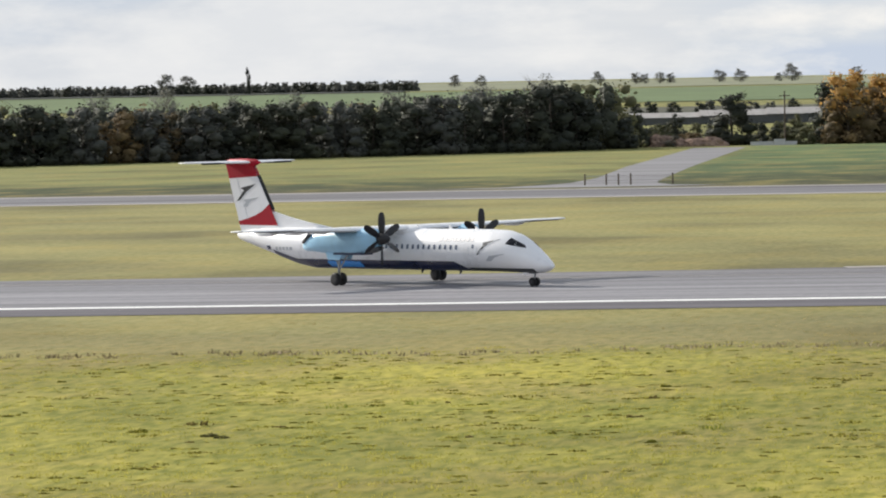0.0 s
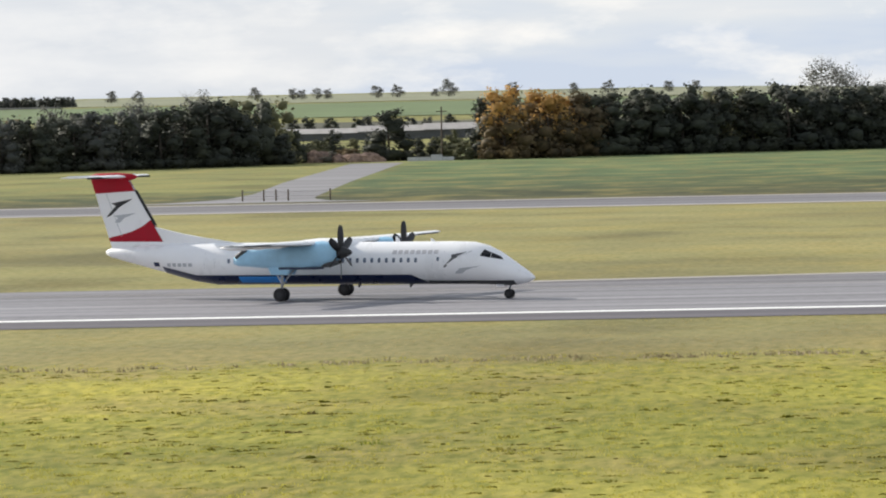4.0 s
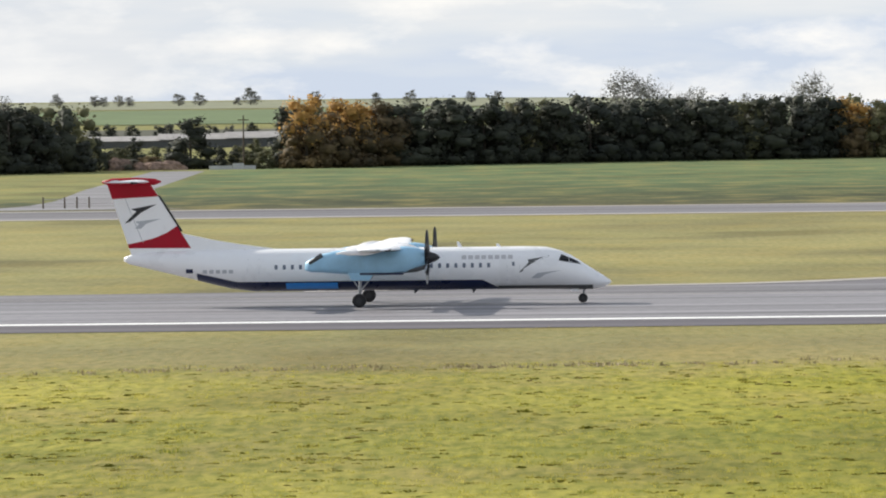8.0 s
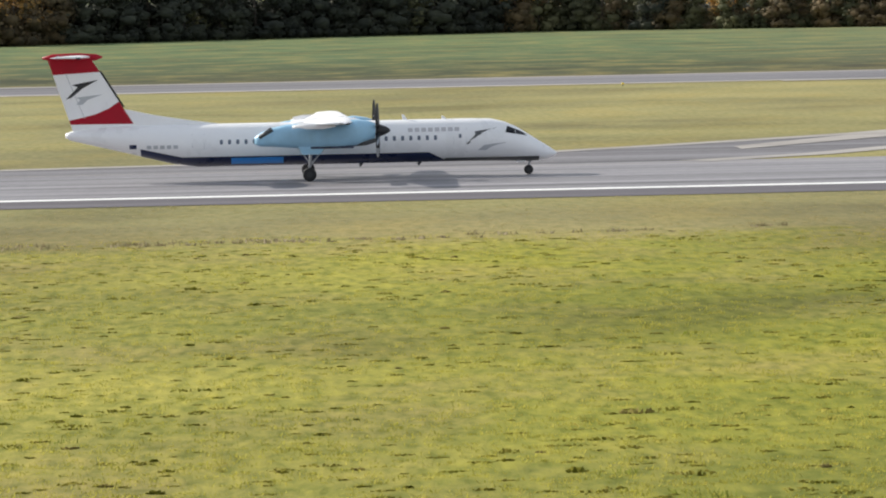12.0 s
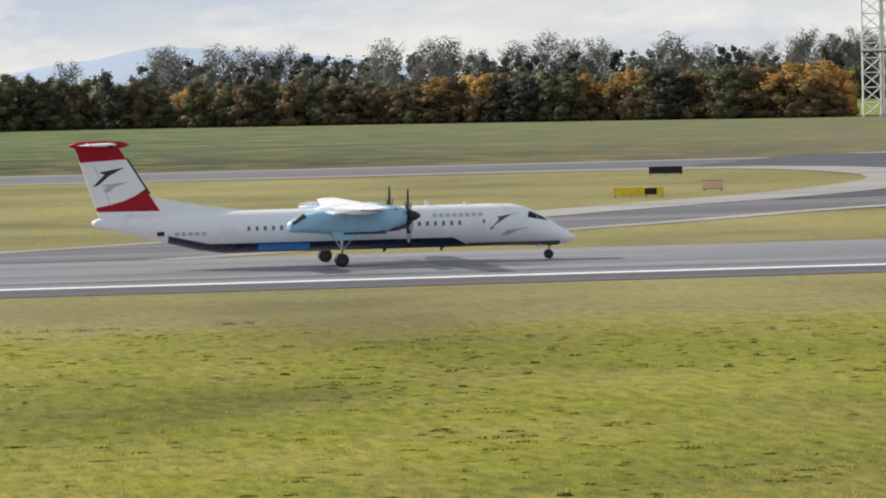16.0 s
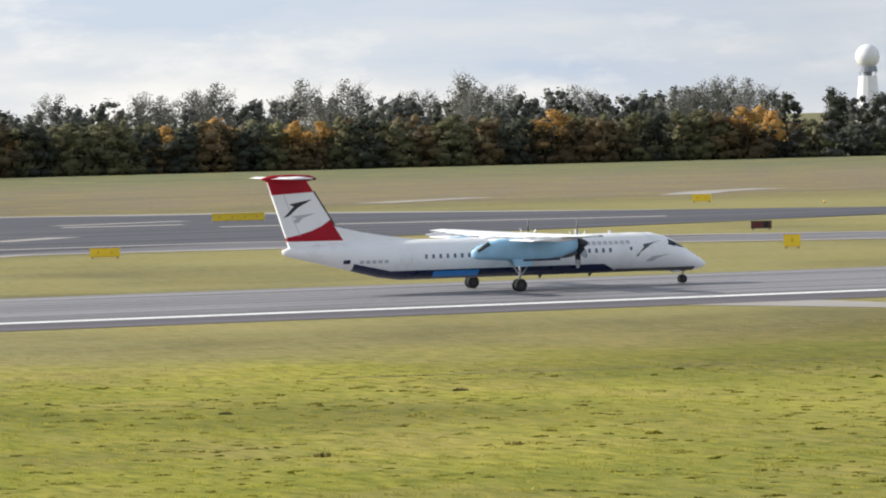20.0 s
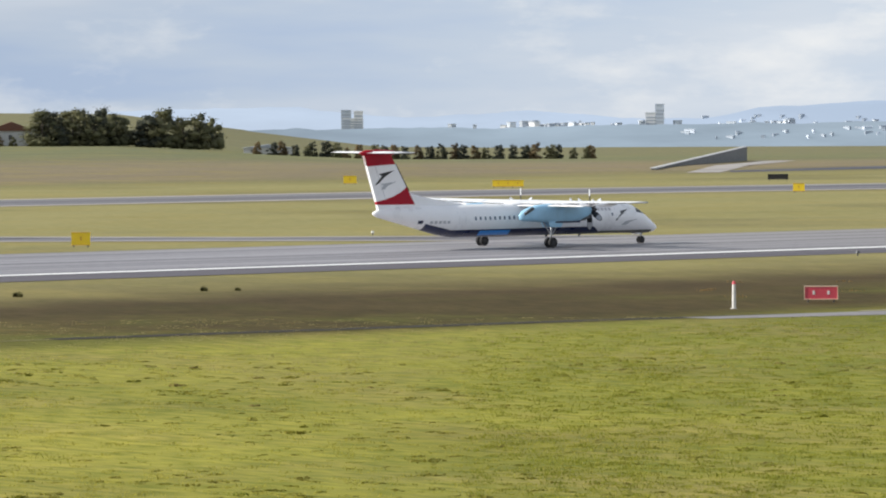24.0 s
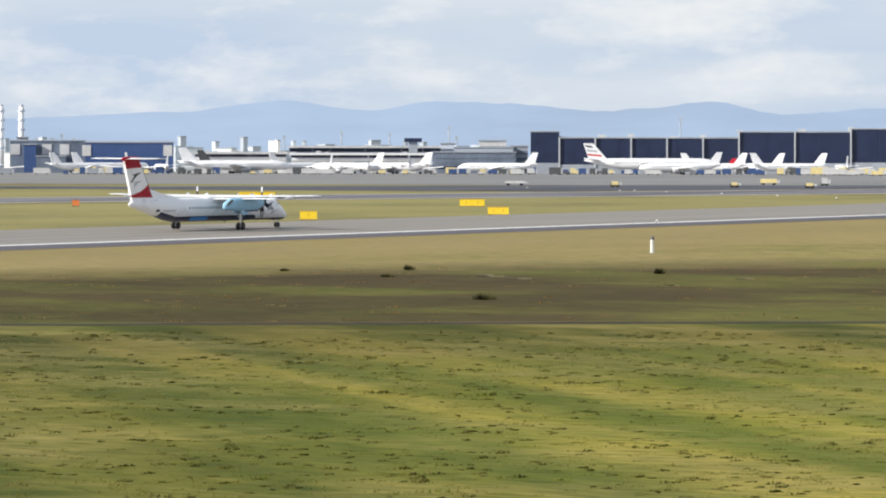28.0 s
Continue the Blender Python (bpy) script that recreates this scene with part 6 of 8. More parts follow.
part("platform", box(bmesh.new(), -9.8, -1.2, 2.6, 7.2, 34.0, 34.5), M_FACADE, tower, "pale platform")
for k in range(9):
    part("baluster", rod(bmesh.new(), (-9.6 + k, 2.7, 34.5), (-9.6 + k, 2.7, 35.6), 0.05, 0.05, 4), M_GREY, tower)
for px in (-10.6, 0.2):
    part("arm", rod(bmesh.new(), (-5.4, 4.6, 34.2), (px, 4.6, 34.2), 0.12, 0.10, 5), M_FACADE, tower)
    part("whip_antenna", rod(bmesh.new(), (px, 4.6, 33.4), (px, 4.6, 36.4), 0.08, 0.04, 5), M_FACADE, tower)
part("equipment_cabin", box(bmesh.new(), -4.4, -1.6, 3.4, 6.0, 31.6, 35.0), M_DARKGREY, tower, "dark equipment cabin")
part("white_cabin", box(bmesh.new(), -8.0, -5.0, 3.4, 6.0, 33.4, 35.6), M_WHITE, tower, "white cabin")
part("mast", rod(bmesh.new(), (-4.6, 4.8, 34.5), (-4.6, 4.8, 37.0), 0.25, 0.2, 8), M_GREY, tower)
part("radar_antenna", loft(bmesh.new(), [[(x, 4.8 + 0.5 * math.cos(a), 37.5 + 0.95 * math.sin(a)) for a in (2 * math.pi * i / 10 for i in range(10))] for x in (-7.4, -6.9, -2.6, -2.1)]), M_FARBAND, tower, "faded red radar antenna")

hedge(34.4, 35.2, 1358, 1360, 4.0, (2.6, 4.0), lambda a, r: ["grey", "olive", "brown"], "bushes before the farmhouse", rows=1)

# radar dome on a tower
x, y, z = at(26.07, 1500)
dome = spot("radar_dome", x, y, "white radar dome on a steel tower", "radar dome")
bm = bmesh.new()
bmesh.ops.create_icosphere(bm, subdivisions=3, radius=3.7, matrix=Matrix.Translation((0, 0, 25.2)))
part("dome", bm, M_WHITE, dome, "white spherical dome", True)
part("collar", rod(bmesh.new(), (0, 0, 20.6), (0, 0, 22.2), 2.9, 2.7, 16), M_FACADEGREY, dome)
part("tower_cone", rod(bmesh.new(), (0, 0, 0), (0, 0, 19.4), 4.6, 2.7, 12), M_WHITE, dome, "white tapering tower")
part("shaft", rod(bmesh.new(), (0, 0, 0), (0, 0, 20.8), 1.3, 1.2, 12), M_FACADEGREY, dome)
for k in range(6):
    a = k * math.pi / 3
    part("strut", rod(bmesh.new(), (2.2 * math.cos(a), 2.2 * math.sin(a), 19.4), (2.5 * math.cos(a), 2.5 * math.sin(a), 20.8), 0.14, 0.14, 5), M_GREY, dome)
x, y, z = at(33.82, 1500)
radar2 = spot("surveillance_radar", x, y, "pale radar antenna on a tower above the trees", "radar")
part("tower_shaft", rod(bmesh.new(), (0, 0, 0), (0, 0, 12.0), 2.6, 2.2, 8), M_FACADE, radar2)
part("platform", box(bmesh.new(), -3.4, 3.4, -2.5, 2.5, 12, 12.6), M_HAZEWHITE, radar2)
for k in range(7):
    part("baluster", rod(bmesh.new(), (-3.2 + 1.07 * k, -2.4, 12.6), (-3.2 + 1.07 * k, -2.4, 13.7), 0.06, 0.06, 4), M_HAZEWHITE, radar2)
part("antenna", box(bmesh.new(), -2.4, 2.4, -0.4, 0.4, 14.2, 15.5), M_HAZEWHITE, radar2)
part("mast", rod(bmesh.new(), (0, 0, 12.6), (0, 0, 14.2), 0.5, 0.4), M_GREY, radar2)

# farm buildings at the wood
for az, d, w, h, dep, wall, label in ((34.78, 1372, 13, 6.6, 9, M_ROOF, "red brick farmhouse with a tiled roof by the wood"), (37.72, 1330, 13, 2.6, 8, M_FACADE, "long pale shed with a low roof")):
    x, y, z = at(az, d)
    b = spot("farm_building", x, y, label, "building")
    part("wall", box(bmesh.new(), -w / 2, w / 2, 0, dep, 0, h * 0.62), M_FACADE if wall is M_ROOF else wall, b)
    part("roof", prism(bmesh.new(), [(-w / 2 - 0.4, h * 0.62), (w / 2 + 0.4, h * 0.62), (0.1, h)], -0.4, dep + 0.4), M_ROOF if wall is M_ROOF else M_FACADEGREY, b)
    for k in range(3):
        part("window", box(bmesh.new(), -w * 0.35 + k * w * 0.3, -w * 0.35 + k * w * 0.3 + 0.9, -0.05, 0.05, h * 0.25, h * 0.45), M_DARKGREY, b)

# embankment of the underpass beside the taxiway
wall_a, wall_b = Vector((571, 631, 0)), Vector((775, 825, 0))
ramp_wall = new("ramp_wall")
tagged(ramp_wall, "long grey retaining wall of a service ramp", "wall")
ramp_wall.matrix_basis = Matrix.Translation(wall_a) @ Matrix.Rotation(math.atan2(wall_b.y - wall_a.y, wall_b.x - wall_a.x), 4, "Z")
for k in range(14):
    x0 = 20.0 * k
    part("wall_panel", box(bmesh.new(), x0, x0 + 19.9, -0.3, 0.3, -4.0, 0.25 + 0.06 * k), M_DARKGREY, ramp_wall)
    part("coping", box(bmesh.new(), x0, x0 + 19.9, -0.5, 0.5, 0.25 + 0.06 * k, 0.42 + 0.06 * k), M_FACADE, ramp_wall, "pale coping")
sheet("ramp_road", [(552, 602), (706, 750), (768, 812)], [(556, 598), (711, 746), (774, 808)], M_PALE, "pale concrete ramp road", "road", 0.05)

# ---- the terminal side ----


def block(name, az0, az1, d, top, mat, label, category, depth=30.0, group=""):
    """A building that spans two bearings at a distance; top is its height above the eye's level plane at zero."""
    az = (az0 + az1) / 2
    x, y, z = at(az, d)
    w = d * math.tan(radians((az1 - az0) / 2))
    b = spot(name, x, y, label, category, group)
    h = top - z
    part("wall", box(bmesh.new(), -w, w, 0, depth, -0.5, h), mat, b)
    part("roof", box(bmesh.new(), -w - 0.4, w + 0.4, -0.4, depth + 0.4, h, h + 0.5), M_FACADEGREY, b, "grey flat roof")
    return b, w, h


TERM = ((59.33, 59.66, 6.6, 0), (59.66, 61.72, 3.9, 5), (61.72, 63.0, 6.6, 2), (63.0, 65.5, 8.0, 4))
for az0, az1, top, cols in TERM:
    b, w, h = block("terminal_section", az0, az1, 2200, top, M_BLACKCLAD, "black clad airport terminal with white columns", "terminal", 45, "terminal sections")
    for k in range(cols + 1 if cols else 0):
        cx = -w + 2 * w * k / max(1, cols)
        part("column", box(bmesh.new(), cx - 0.32, cx + 0.32, -1.0, -0.1, h * 0.18, h + 0.3), M_LOGOGREY, b, "white column")
        part("roof_unit", box(bmesh.new(), cx - 1.2 + 2.5 * (k % 2), cx + 1.2 + 3.5 * (k % 2), 3, 8, h + 0.5, h + 1.0 + 0.5 * (k % 3)), M_FACADE, b)
    n = max(1, int(w / 6))
    for k in range(n):
        cx = -w + 2 * w * (k + 0.5) / n
        part("window_panel", box(bmesh.new(), cx - w / n * 0.92, cx + w / n * 0.92, -0.12, -0.02, h * 0.30, h * 0.92), M_BLACKCLAD, b)
    part("base_band", box(bmesh.new(), -w, w, -0.5, -0.14, 0, h * 0.26), M_FACADEGREY, b, "grey base")
b, w, h = block("hangar", 54.22, 55.23, 2300, 1.2, M_HANGAR, "dark blue hangar with pale square panels", "hangar", 60)
for cx in (-w * 0.97, w * 0.87):
    part("pale_panel", box(bmesh.new(), cx - 2.0, cx + 2.0, -0.3, -0.02, h - 6.0, h - 1.0), M_FACADE, b, "pale square panel")
for k in range(5):
    part("door", box(bmesh.new(), -w * 0.8 + w * 0.31 * k, -w * 0.8 + w * 0.31 * (k + 0.96), -0.25, -0.02, 0, h * 0.5), M_HANGAR, b)
for az0, az1, d, top, mat, label in ((53.36, 54.22, 2312, 1.9, M_SLATE, "grey-blue clad plant building with pale panels"), (53.52, 53.66, 2306, 0.2, M_HANGAR, "narrow dark blue plant building"), (53.44, 53.57, 2330, 3.4, M_FACADEGREY, "grey boiler house at the chimney's foot"), (53.66, 54.0, 2300, -5.2, M_SLATE, "low grey-blue plant annexe")):
    b, w, h = block("plant_building", az0, az1, d, top, mat, label, "building", 16, "plant buildings")
    if w > 10:
        for cx in (-w * 0.86, -w * 0.02, w * 0.45):
            part("pale_panel", box(bmesh.new(), cx - 2.2, cx + 2.2, -0.3, -0.02, h - 6.2, h - 1.4), M_FACADE, b, "pale square panel")
        for cx in (-w * 0.3, w * 0.1, w * 0.16, w * 0.7):
            part("roof_vent", box(bmesh.new(), cx - 0.8, cx + 0.8, 3, 5, h + 0.5, h + 1.6), M_HAZEGREY, b)
for az in (53.26, 53.49):
    x, y, z = at(az, 2350)
    c = spot("chimney", x, y, "slender pale chimney of the plant", "chimney", "chimneys")
    part("flue", rod(bmesh.new(), (0, 0, -0.5), (0, 0, 18.0 - z), 1.5, 1.2, 14), M_HAZEWHITE, c, "", True)
    for k in range(5):
        zz = (18.0 - z) * (0.36 + 0.14 * k)
        part("gallery", rod(bmesh.new(), (0, 0, zz), (0, 0, zz + 0.9), 1.75, 1.75, 12), M_TOWERHAZE, c, "grey gallery ring")
    part("rim", rod(bmesh.new(), (0, 0, 18.0 - z), (0, 0, 18.9 - z), 1.0, 1.0, 12), M_LOGOGREY, c)
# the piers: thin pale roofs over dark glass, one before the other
# the back pier's wall has haze painted into its colour
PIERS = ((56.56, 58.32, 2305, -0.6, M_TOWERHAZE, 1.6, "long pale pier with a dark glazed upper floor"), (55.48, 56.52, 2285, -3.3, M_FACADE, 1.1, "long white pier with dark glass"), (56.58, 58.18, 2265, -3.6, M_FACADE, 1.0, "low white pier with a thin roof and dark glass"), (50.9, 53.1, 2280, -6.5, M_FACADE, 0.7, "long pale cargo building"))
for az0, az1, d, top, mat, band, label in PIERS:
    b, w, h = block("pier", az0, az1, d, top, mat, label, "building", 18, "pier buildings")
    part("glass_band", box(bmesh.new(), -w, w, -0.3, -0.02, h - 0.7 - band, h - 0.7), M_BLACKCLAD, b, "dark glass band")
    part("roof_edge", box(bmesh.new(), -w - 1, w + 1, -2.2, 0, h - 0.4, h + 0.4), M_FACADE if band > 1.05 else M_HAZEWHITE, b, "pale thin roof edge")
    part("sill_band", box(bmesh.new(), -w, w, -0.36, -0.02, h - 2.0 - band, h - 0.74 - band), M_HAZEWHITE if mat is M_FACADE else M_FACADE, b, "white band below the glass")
    gate = random.Random(int(az0 * 100))
    for k in range(int(w / 6)):
        cx = -w + 2 * w * (k + gate.uniform(0.2, 0.8)) / int(w / 6)
        part("gate_opening", box(bmesh.new(), cx - gate.uniform(1, 4), cx + gate.uniform(1, 4), -0.28, -0.02, 0, (h - 2.2 - band) * gate.uniform(0.4, 0.95)), gate.choice((M_BLACKCLAD, M_SLATE, M_FACADEGREY)), b)
        part("mullion", box(bmesh.new(), cx - 0.25, cx + 0.25, -0.42, -0.02, h - 0.8 - band, h - 0.6), M_FACADEGREY, b)
    for k in range(int(w / 9)):
        cx = gate.uniform(-w, w)
        part("roof_unit", box(bmesh.new(), cx - gate.uniform(0.5, 2), cx + gate.uniform(0.5, 2), 4, 8, h + 0.5, h + 0.5 + gate.uniform(0.3, 1.1)), gate.choice((M_FACADE, M_TOWERHAZE, M_FACADEGREY)), b)
# blocks behind take the haze-tinted facade colours
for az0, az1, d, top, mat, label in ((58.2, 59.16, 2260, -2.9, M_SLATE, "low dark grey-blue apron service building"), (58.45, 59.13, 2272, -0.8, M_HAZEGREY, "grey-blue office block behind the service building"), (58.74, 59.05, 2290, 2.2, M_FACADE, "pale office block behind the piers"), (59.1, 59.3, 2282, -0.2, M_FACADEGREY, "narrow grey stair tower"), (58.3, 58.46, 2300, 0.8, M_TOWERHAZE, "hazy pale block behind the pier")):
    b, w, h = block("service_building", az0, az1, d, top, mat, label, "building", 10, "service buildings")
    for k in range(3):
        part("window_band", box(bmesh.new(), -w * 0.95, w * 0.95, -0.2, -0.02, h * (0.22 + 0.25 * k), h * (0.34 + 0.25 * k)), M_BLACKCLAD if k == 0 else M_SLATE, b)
hazy = random.Random(77)
for k in range(70):
    az = hazy.uniform(53.2, 59.3)
    x, y, z = at(az, hazy.uniform(2500, 3000))
    el = hazy.uniform(-0.42, -0.30) if k % 6 else hazy.uniform(-0.30, -0.2)
    h = EYE_HEIGHT + math.hypot(x, y) * math.tan(radians(el)) - z
    w = hazy.uniform(0.5, 1.2) if k % 6 == 0 else hazy.uniform(1.5, 7)
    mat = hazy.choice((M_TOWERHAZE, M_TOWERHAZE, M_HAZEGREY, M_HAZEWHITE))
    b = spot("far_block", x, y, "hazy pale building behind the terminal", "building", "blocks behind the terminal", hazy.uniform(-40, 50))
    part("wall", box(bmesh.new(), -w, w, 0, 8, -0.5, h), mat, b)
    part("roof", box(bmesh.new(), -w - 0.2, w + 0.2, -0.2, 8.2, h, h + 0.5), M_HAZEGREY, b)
x, y, z = at(57.98, 2285)
c = spot("control_cabin", x, y, "dark glazed control cabin on the pier's roof", "control cabin")
part("shaft", box(bmesh.new(), -2, 2, -2, 2, 0, 1.8 - z), M_FACADEGREY, c)
part("cabin", box(bmesh.new(), -4, 4, -3, 3, 1.8 - z, 3.6 - z), M_BLACKCLAD, c)
for az, top in ((53.95, 5.2), (57.16, 6.6), (57.71, 5.9), (58.39, 9.0), (58.48, 4.4), (61.05, 13.0), (56.5, 4.6)):
    x, y, z = at(az, 2340)
    c = spot("floodlight_mast", x, y, "thin hazy apron floodlight mast", "mast", "floodlight masts")
    part("shaft", rod(bmesh.new(), (0, 0, 0), (0, 0, top - z), 0.45, 0.25, 6), M_HAZEGREY, c)
    part("lamp_frame", box(bmesh.new(), -0.7, 0.7, -0.3, 0.3, top - z - 1.6, top - z), M_HAZEGREY, c)


def airliner(name, label, length, fin_mat, stripes=False):
    """A jet airliner along x, nose to +x, on its wheels."""
    k = length / 40.0
    root = new(name)
    tagged(root, label, "airplane", "parked airliners")
    def rings(rows, n=14):
        return [[(x * k, r * k * math.cos(a), (z + r * math.sin(a)) * k) for a in (2 * math.pi * i / n for i in range(n))] for x, r, z in rows]
    body = part("fuselage", loft(bmesh.new(), rings(((20, 0.1, 3.0), (19.2, 0.9, 3.1), (17, 1.8, 3.4), (14.5, 2.05, 3.5), (-9, 2.05, 3.5), (-15, 1.3, 4.1), (-19, 0.4, 4.6), (-20, 0.1, 4.7)))), M_WHITE, root, "", True)
    part("windows", shell_bar(k), M_WINDOW, body)
    fin = part("fin", prism(bmesh.new(), [(p * k, q * k) for p, q in ((-13.2, 5.2), (-18.6, 5.0), (-20.3, 10.7), (-17.4, 10.7))], -0.2 * k, 0.2 * k), fin_mat, root)
    if stripes:
        for j, mat in enumerate((M_BAND, M_LOGOGREY, M_DARKGREY)):
            part("fin_stripe", prism(bmesh.new(), [((-14.6 - 1.3 * j) * k, (6.0 + j * 1.5) * k), ((-18.9 - 0.3 * j) * k, (6.4 + j * 1.5) * k), ((-19.1 - 0.3 * j) * k, (7.1 + j * 1.5) * k), ((-15.2 - 1.3 * j) * k, (6.7 + j * 1.5) * k)], -0.23 * k, 0.23 * k), mat, fin)
    for s in (-1, 1):
        bm = bmesh.new()
        top = [(4.5, 1.5, 2.6), (-1.5, 1.5, 2.6), (-5.0, 17.0, 3.9), (-3.4, 17.0, 3.9)]
        a = [bm.verts.new((x * k, s * y * k, z * k)) for x, y, z in top]
        b2 = [bm.verts.new((x * k, s * y * k, (z + 0.45) * k)) for x, y, z in top]
        bm.faces.new(a)
        bm.faces.new(b2[::-1])
        for i in range(4):
            bm.faces.new((a[i], b2[i], b2[(i + 1) % 4], a[(i + 1) % 4]))
        bmesh.ops.recalc_face_normals(bm, faces=bm.faces[:])
        part("wing", bm, M_WHITE, root)
        bm = bmesh.new()
        top = [(-15.5, 0.8, 4.8), (-18.2, 0.8, 4.8), (-19.6, 6.2, 5.2), (-18.4, 6.2, 5.2)]
        a = [bm.verts.new((x * k, s * y * k, z * k)) for x, y, z in top]
        b2 = [bm.verts.new((x * k, s * y * k, (z + 0.25) * k)) for x, y, z in top]
        bm.faces.new(a)
        bm.faces.new(b2[::-1])
        for i in range(4):
            bm.faces.new((a[i], b2[i], b2[(i + 1) % 4], a[(i + 1) % 4]))
        bmesh.ops.recalc_face_normals(bm, faces=bm.faces[:])
        part("tailplane", bm, M_WHITE, root)
        part("engine", loft(bmesh.new(), [[(x * k, (s * 6.0 + r * math.cos(a)) * k, (1.75 + r * math.sin(a)) * k) for a in (2 * math.pi * i / 12 for i in range(12))] for x, r in ((4.6, 1.0), (4.0, 1.15), (2.2, 1.1), (0.8, 0.6))]), M_GREY, root, "", True)
        part("main_leg", rod(bmesh.new(), (-1.0 * k, s * 3.4 * k, 0), (-1.0 * k, s * 3.4 * k, 2.6 * k), 0.25 * k, 0.2 * k, 6), M_GREY, root)
        part("main_wheel", rod(bmesh.new(), (-1.0 * k, (s * 3.4 - 0.5) * k, 0.6 * k), (-1.0 * k, (s * 3.4 + 0.5) * k, 0.6 * k), 0.6 * k, 0.6 * k, 12), M_BLACK, root)
    part("nose_leg", rod(bmesh.new(), (15 * k, 0, 0), (15 * k, 0, 2.0 * k), 0.2 * k, 0.15 * k, 6), M_GREY, root)
    part("nose_wheel", rod(bmesh.new(), (15 * k, -0.3 * k, 0.45 * k), (15 * k, 0.3 * k, 0.45 * k), 0.45 * k, 0.45 * k, 12), M_BLACK, root)
    return root


def shell_bar(k):
    bm = bmesh.new()
    for s in (-1, 1):
        for i in range(30):
            x = (-11 + 0.85 * i) * k
            box(bm, x - 0.13 * k, x + 0.13 * k, min(s * 1.9 * k, s * 2.06 * k), max(s * 1.9 * k, s * 2.06 * k), 3.75 * k, 4.15 * k)
    return bm


def stand(ob, az, d, turn):
    x, y, z = at(az, d)
    return pose(x, y, z + 0.03, 0, 0, -az + turn)


PARKED = [airliner("parked_airliner", "white jet airliner with striped tail parked on the apron", 58, M_WHITE, True), airliner("parked_airliner", "white jet airliner parked on the apron", 34, M_WHITE), airliner("parked_airliner", "white jet airliner with red fin parked on the apron", 34, M_RED),
          airliner("parked_airliner", "white widebody airliner parked on the apron", 48, M_WHITE), airliner("parked_airliner", "white jet airliner with grey fin parked on the apron", 30, M_LOGOGREY), airliner("parked_airliner", "white jet airliner with dark fin parked by the pier", 38, M_DARKGREY)]
PARKED[0].matrix_basis = stand(PARKED[0], 60.72, 2140, 5)
PARKED[0].scale = (1, 1, 0.85)
PARKED[1].matrix_basis = stand(PARKED[1], 61.05, 2020, 190)
PARKED[2].matrix_basis = stand(PARKED[2], 61.35, 2160, 160)
PARKED[2].scale = (0.8, 0.8, 0.75)
PARKED[3].matrix_basis = stand(PARKED[3], 55.93, 2120, 10)
PARKED[3].scale = (1, 1, 0.86)
PARKED[4].matrix_basis = stand(PARKED[4], 58.0, 2100, 80)
PARKED[5].matrix_basis = stand(PARKED[5], 56.0, 2160, 12)
for k, az, d, turn in ((1, 54.23, 2120, 25), (1, 54.48, 2140, 25), (1, 54.8, 2090, 75), (4, 55.1, 2110, 100), (1, 56.7, 2150, 35), (4, 56.95, 2090, 105), (1, 57.25, 2140, 150), (4, 57.5, 2080, 85), (1, 57.75, 2090, 165), (1, 58.95, 2110, 178), (1, 61.5, 2170, 8), (1, 61.36, 2120, 170), (1, 62.3, 2130, 12), (1, 61.8, 2160, 168), (1, 62.28, 2140, 168), (4, 62.9, 2150, 100), (3, 51.9, 2250, 6), (4, 52.6, 2200, 95), (4, 53.2, 2150, 80)):
    ob = copy_thing(PARKED[k], stand(None, az, d, turn))
    if k == 3:
        ob.scale = (1, 1, 0.7)


def vehicle(az, d, w, h, mat, label):
    x, y, z = at(az, d)
    v = spot("apron_vehicle", x, y, label, "vehicle", "apron vehicles")
    part("body", box(bmesh.new(), -w / 2, w / 2, -1.1, 1.1, 0.45, h), mat, v)
    part("cab", box(bmesh.new(), w * 0.25, w / 2 + 0.6, -1.0, 1.0, 0.45, h * 0.8), M_FACADE, v)
    for wx in (-w * 0.33, w * 0.33):
        for wy in (-1.0, 0.85):
            part("wheel", rod(bmesh.new(), (wx, wy, 0.42), (wx, wy + 0.2, 0.42), 0.42, 0.42, 12), M_BLACK, v)


veh = random.Random(11)
for az, d, w, h, mat, label in ((59.15, 1000, 4.0, 0.9, M_FACADE, "low white apron cart"), (61.67, 920, 1.2, 1.0, M_PALEYELLOW, "small yellow apron service vehicle"), (62.53, 900, 1.3, 1.0, M_PALEYELLOW, "small yellow apron service vehicle"), (62.06, 1040, 3.4, 1.3, M_PALEYELLOW, "long yellow apron service truck"), (62.7, 1010, 1.2, 1.6, M_FACADE, "tall white apron service van"), (60.3, 930, 1.3, 1.1, M_PALEYELLOW, "small yellow apron service vehicle")):
    vehicle(az, d, w, h, mat, label)
for k in range(30):
    az = veh.uniform(50.5, 64)
    mat, label = veh.choice(((M_FACADE, "white apron service truck"), (M_FACADEGREY, "grey apron service truck"), (M_DARKGREY, "dark apron service truck"), (M_FACADE, "white apron service van")))
    vehicle(az, veh.uniform(1950, 2100), veh.uniform(3.5, 7), veh.uniform(1.9, 3.0), mat, label)

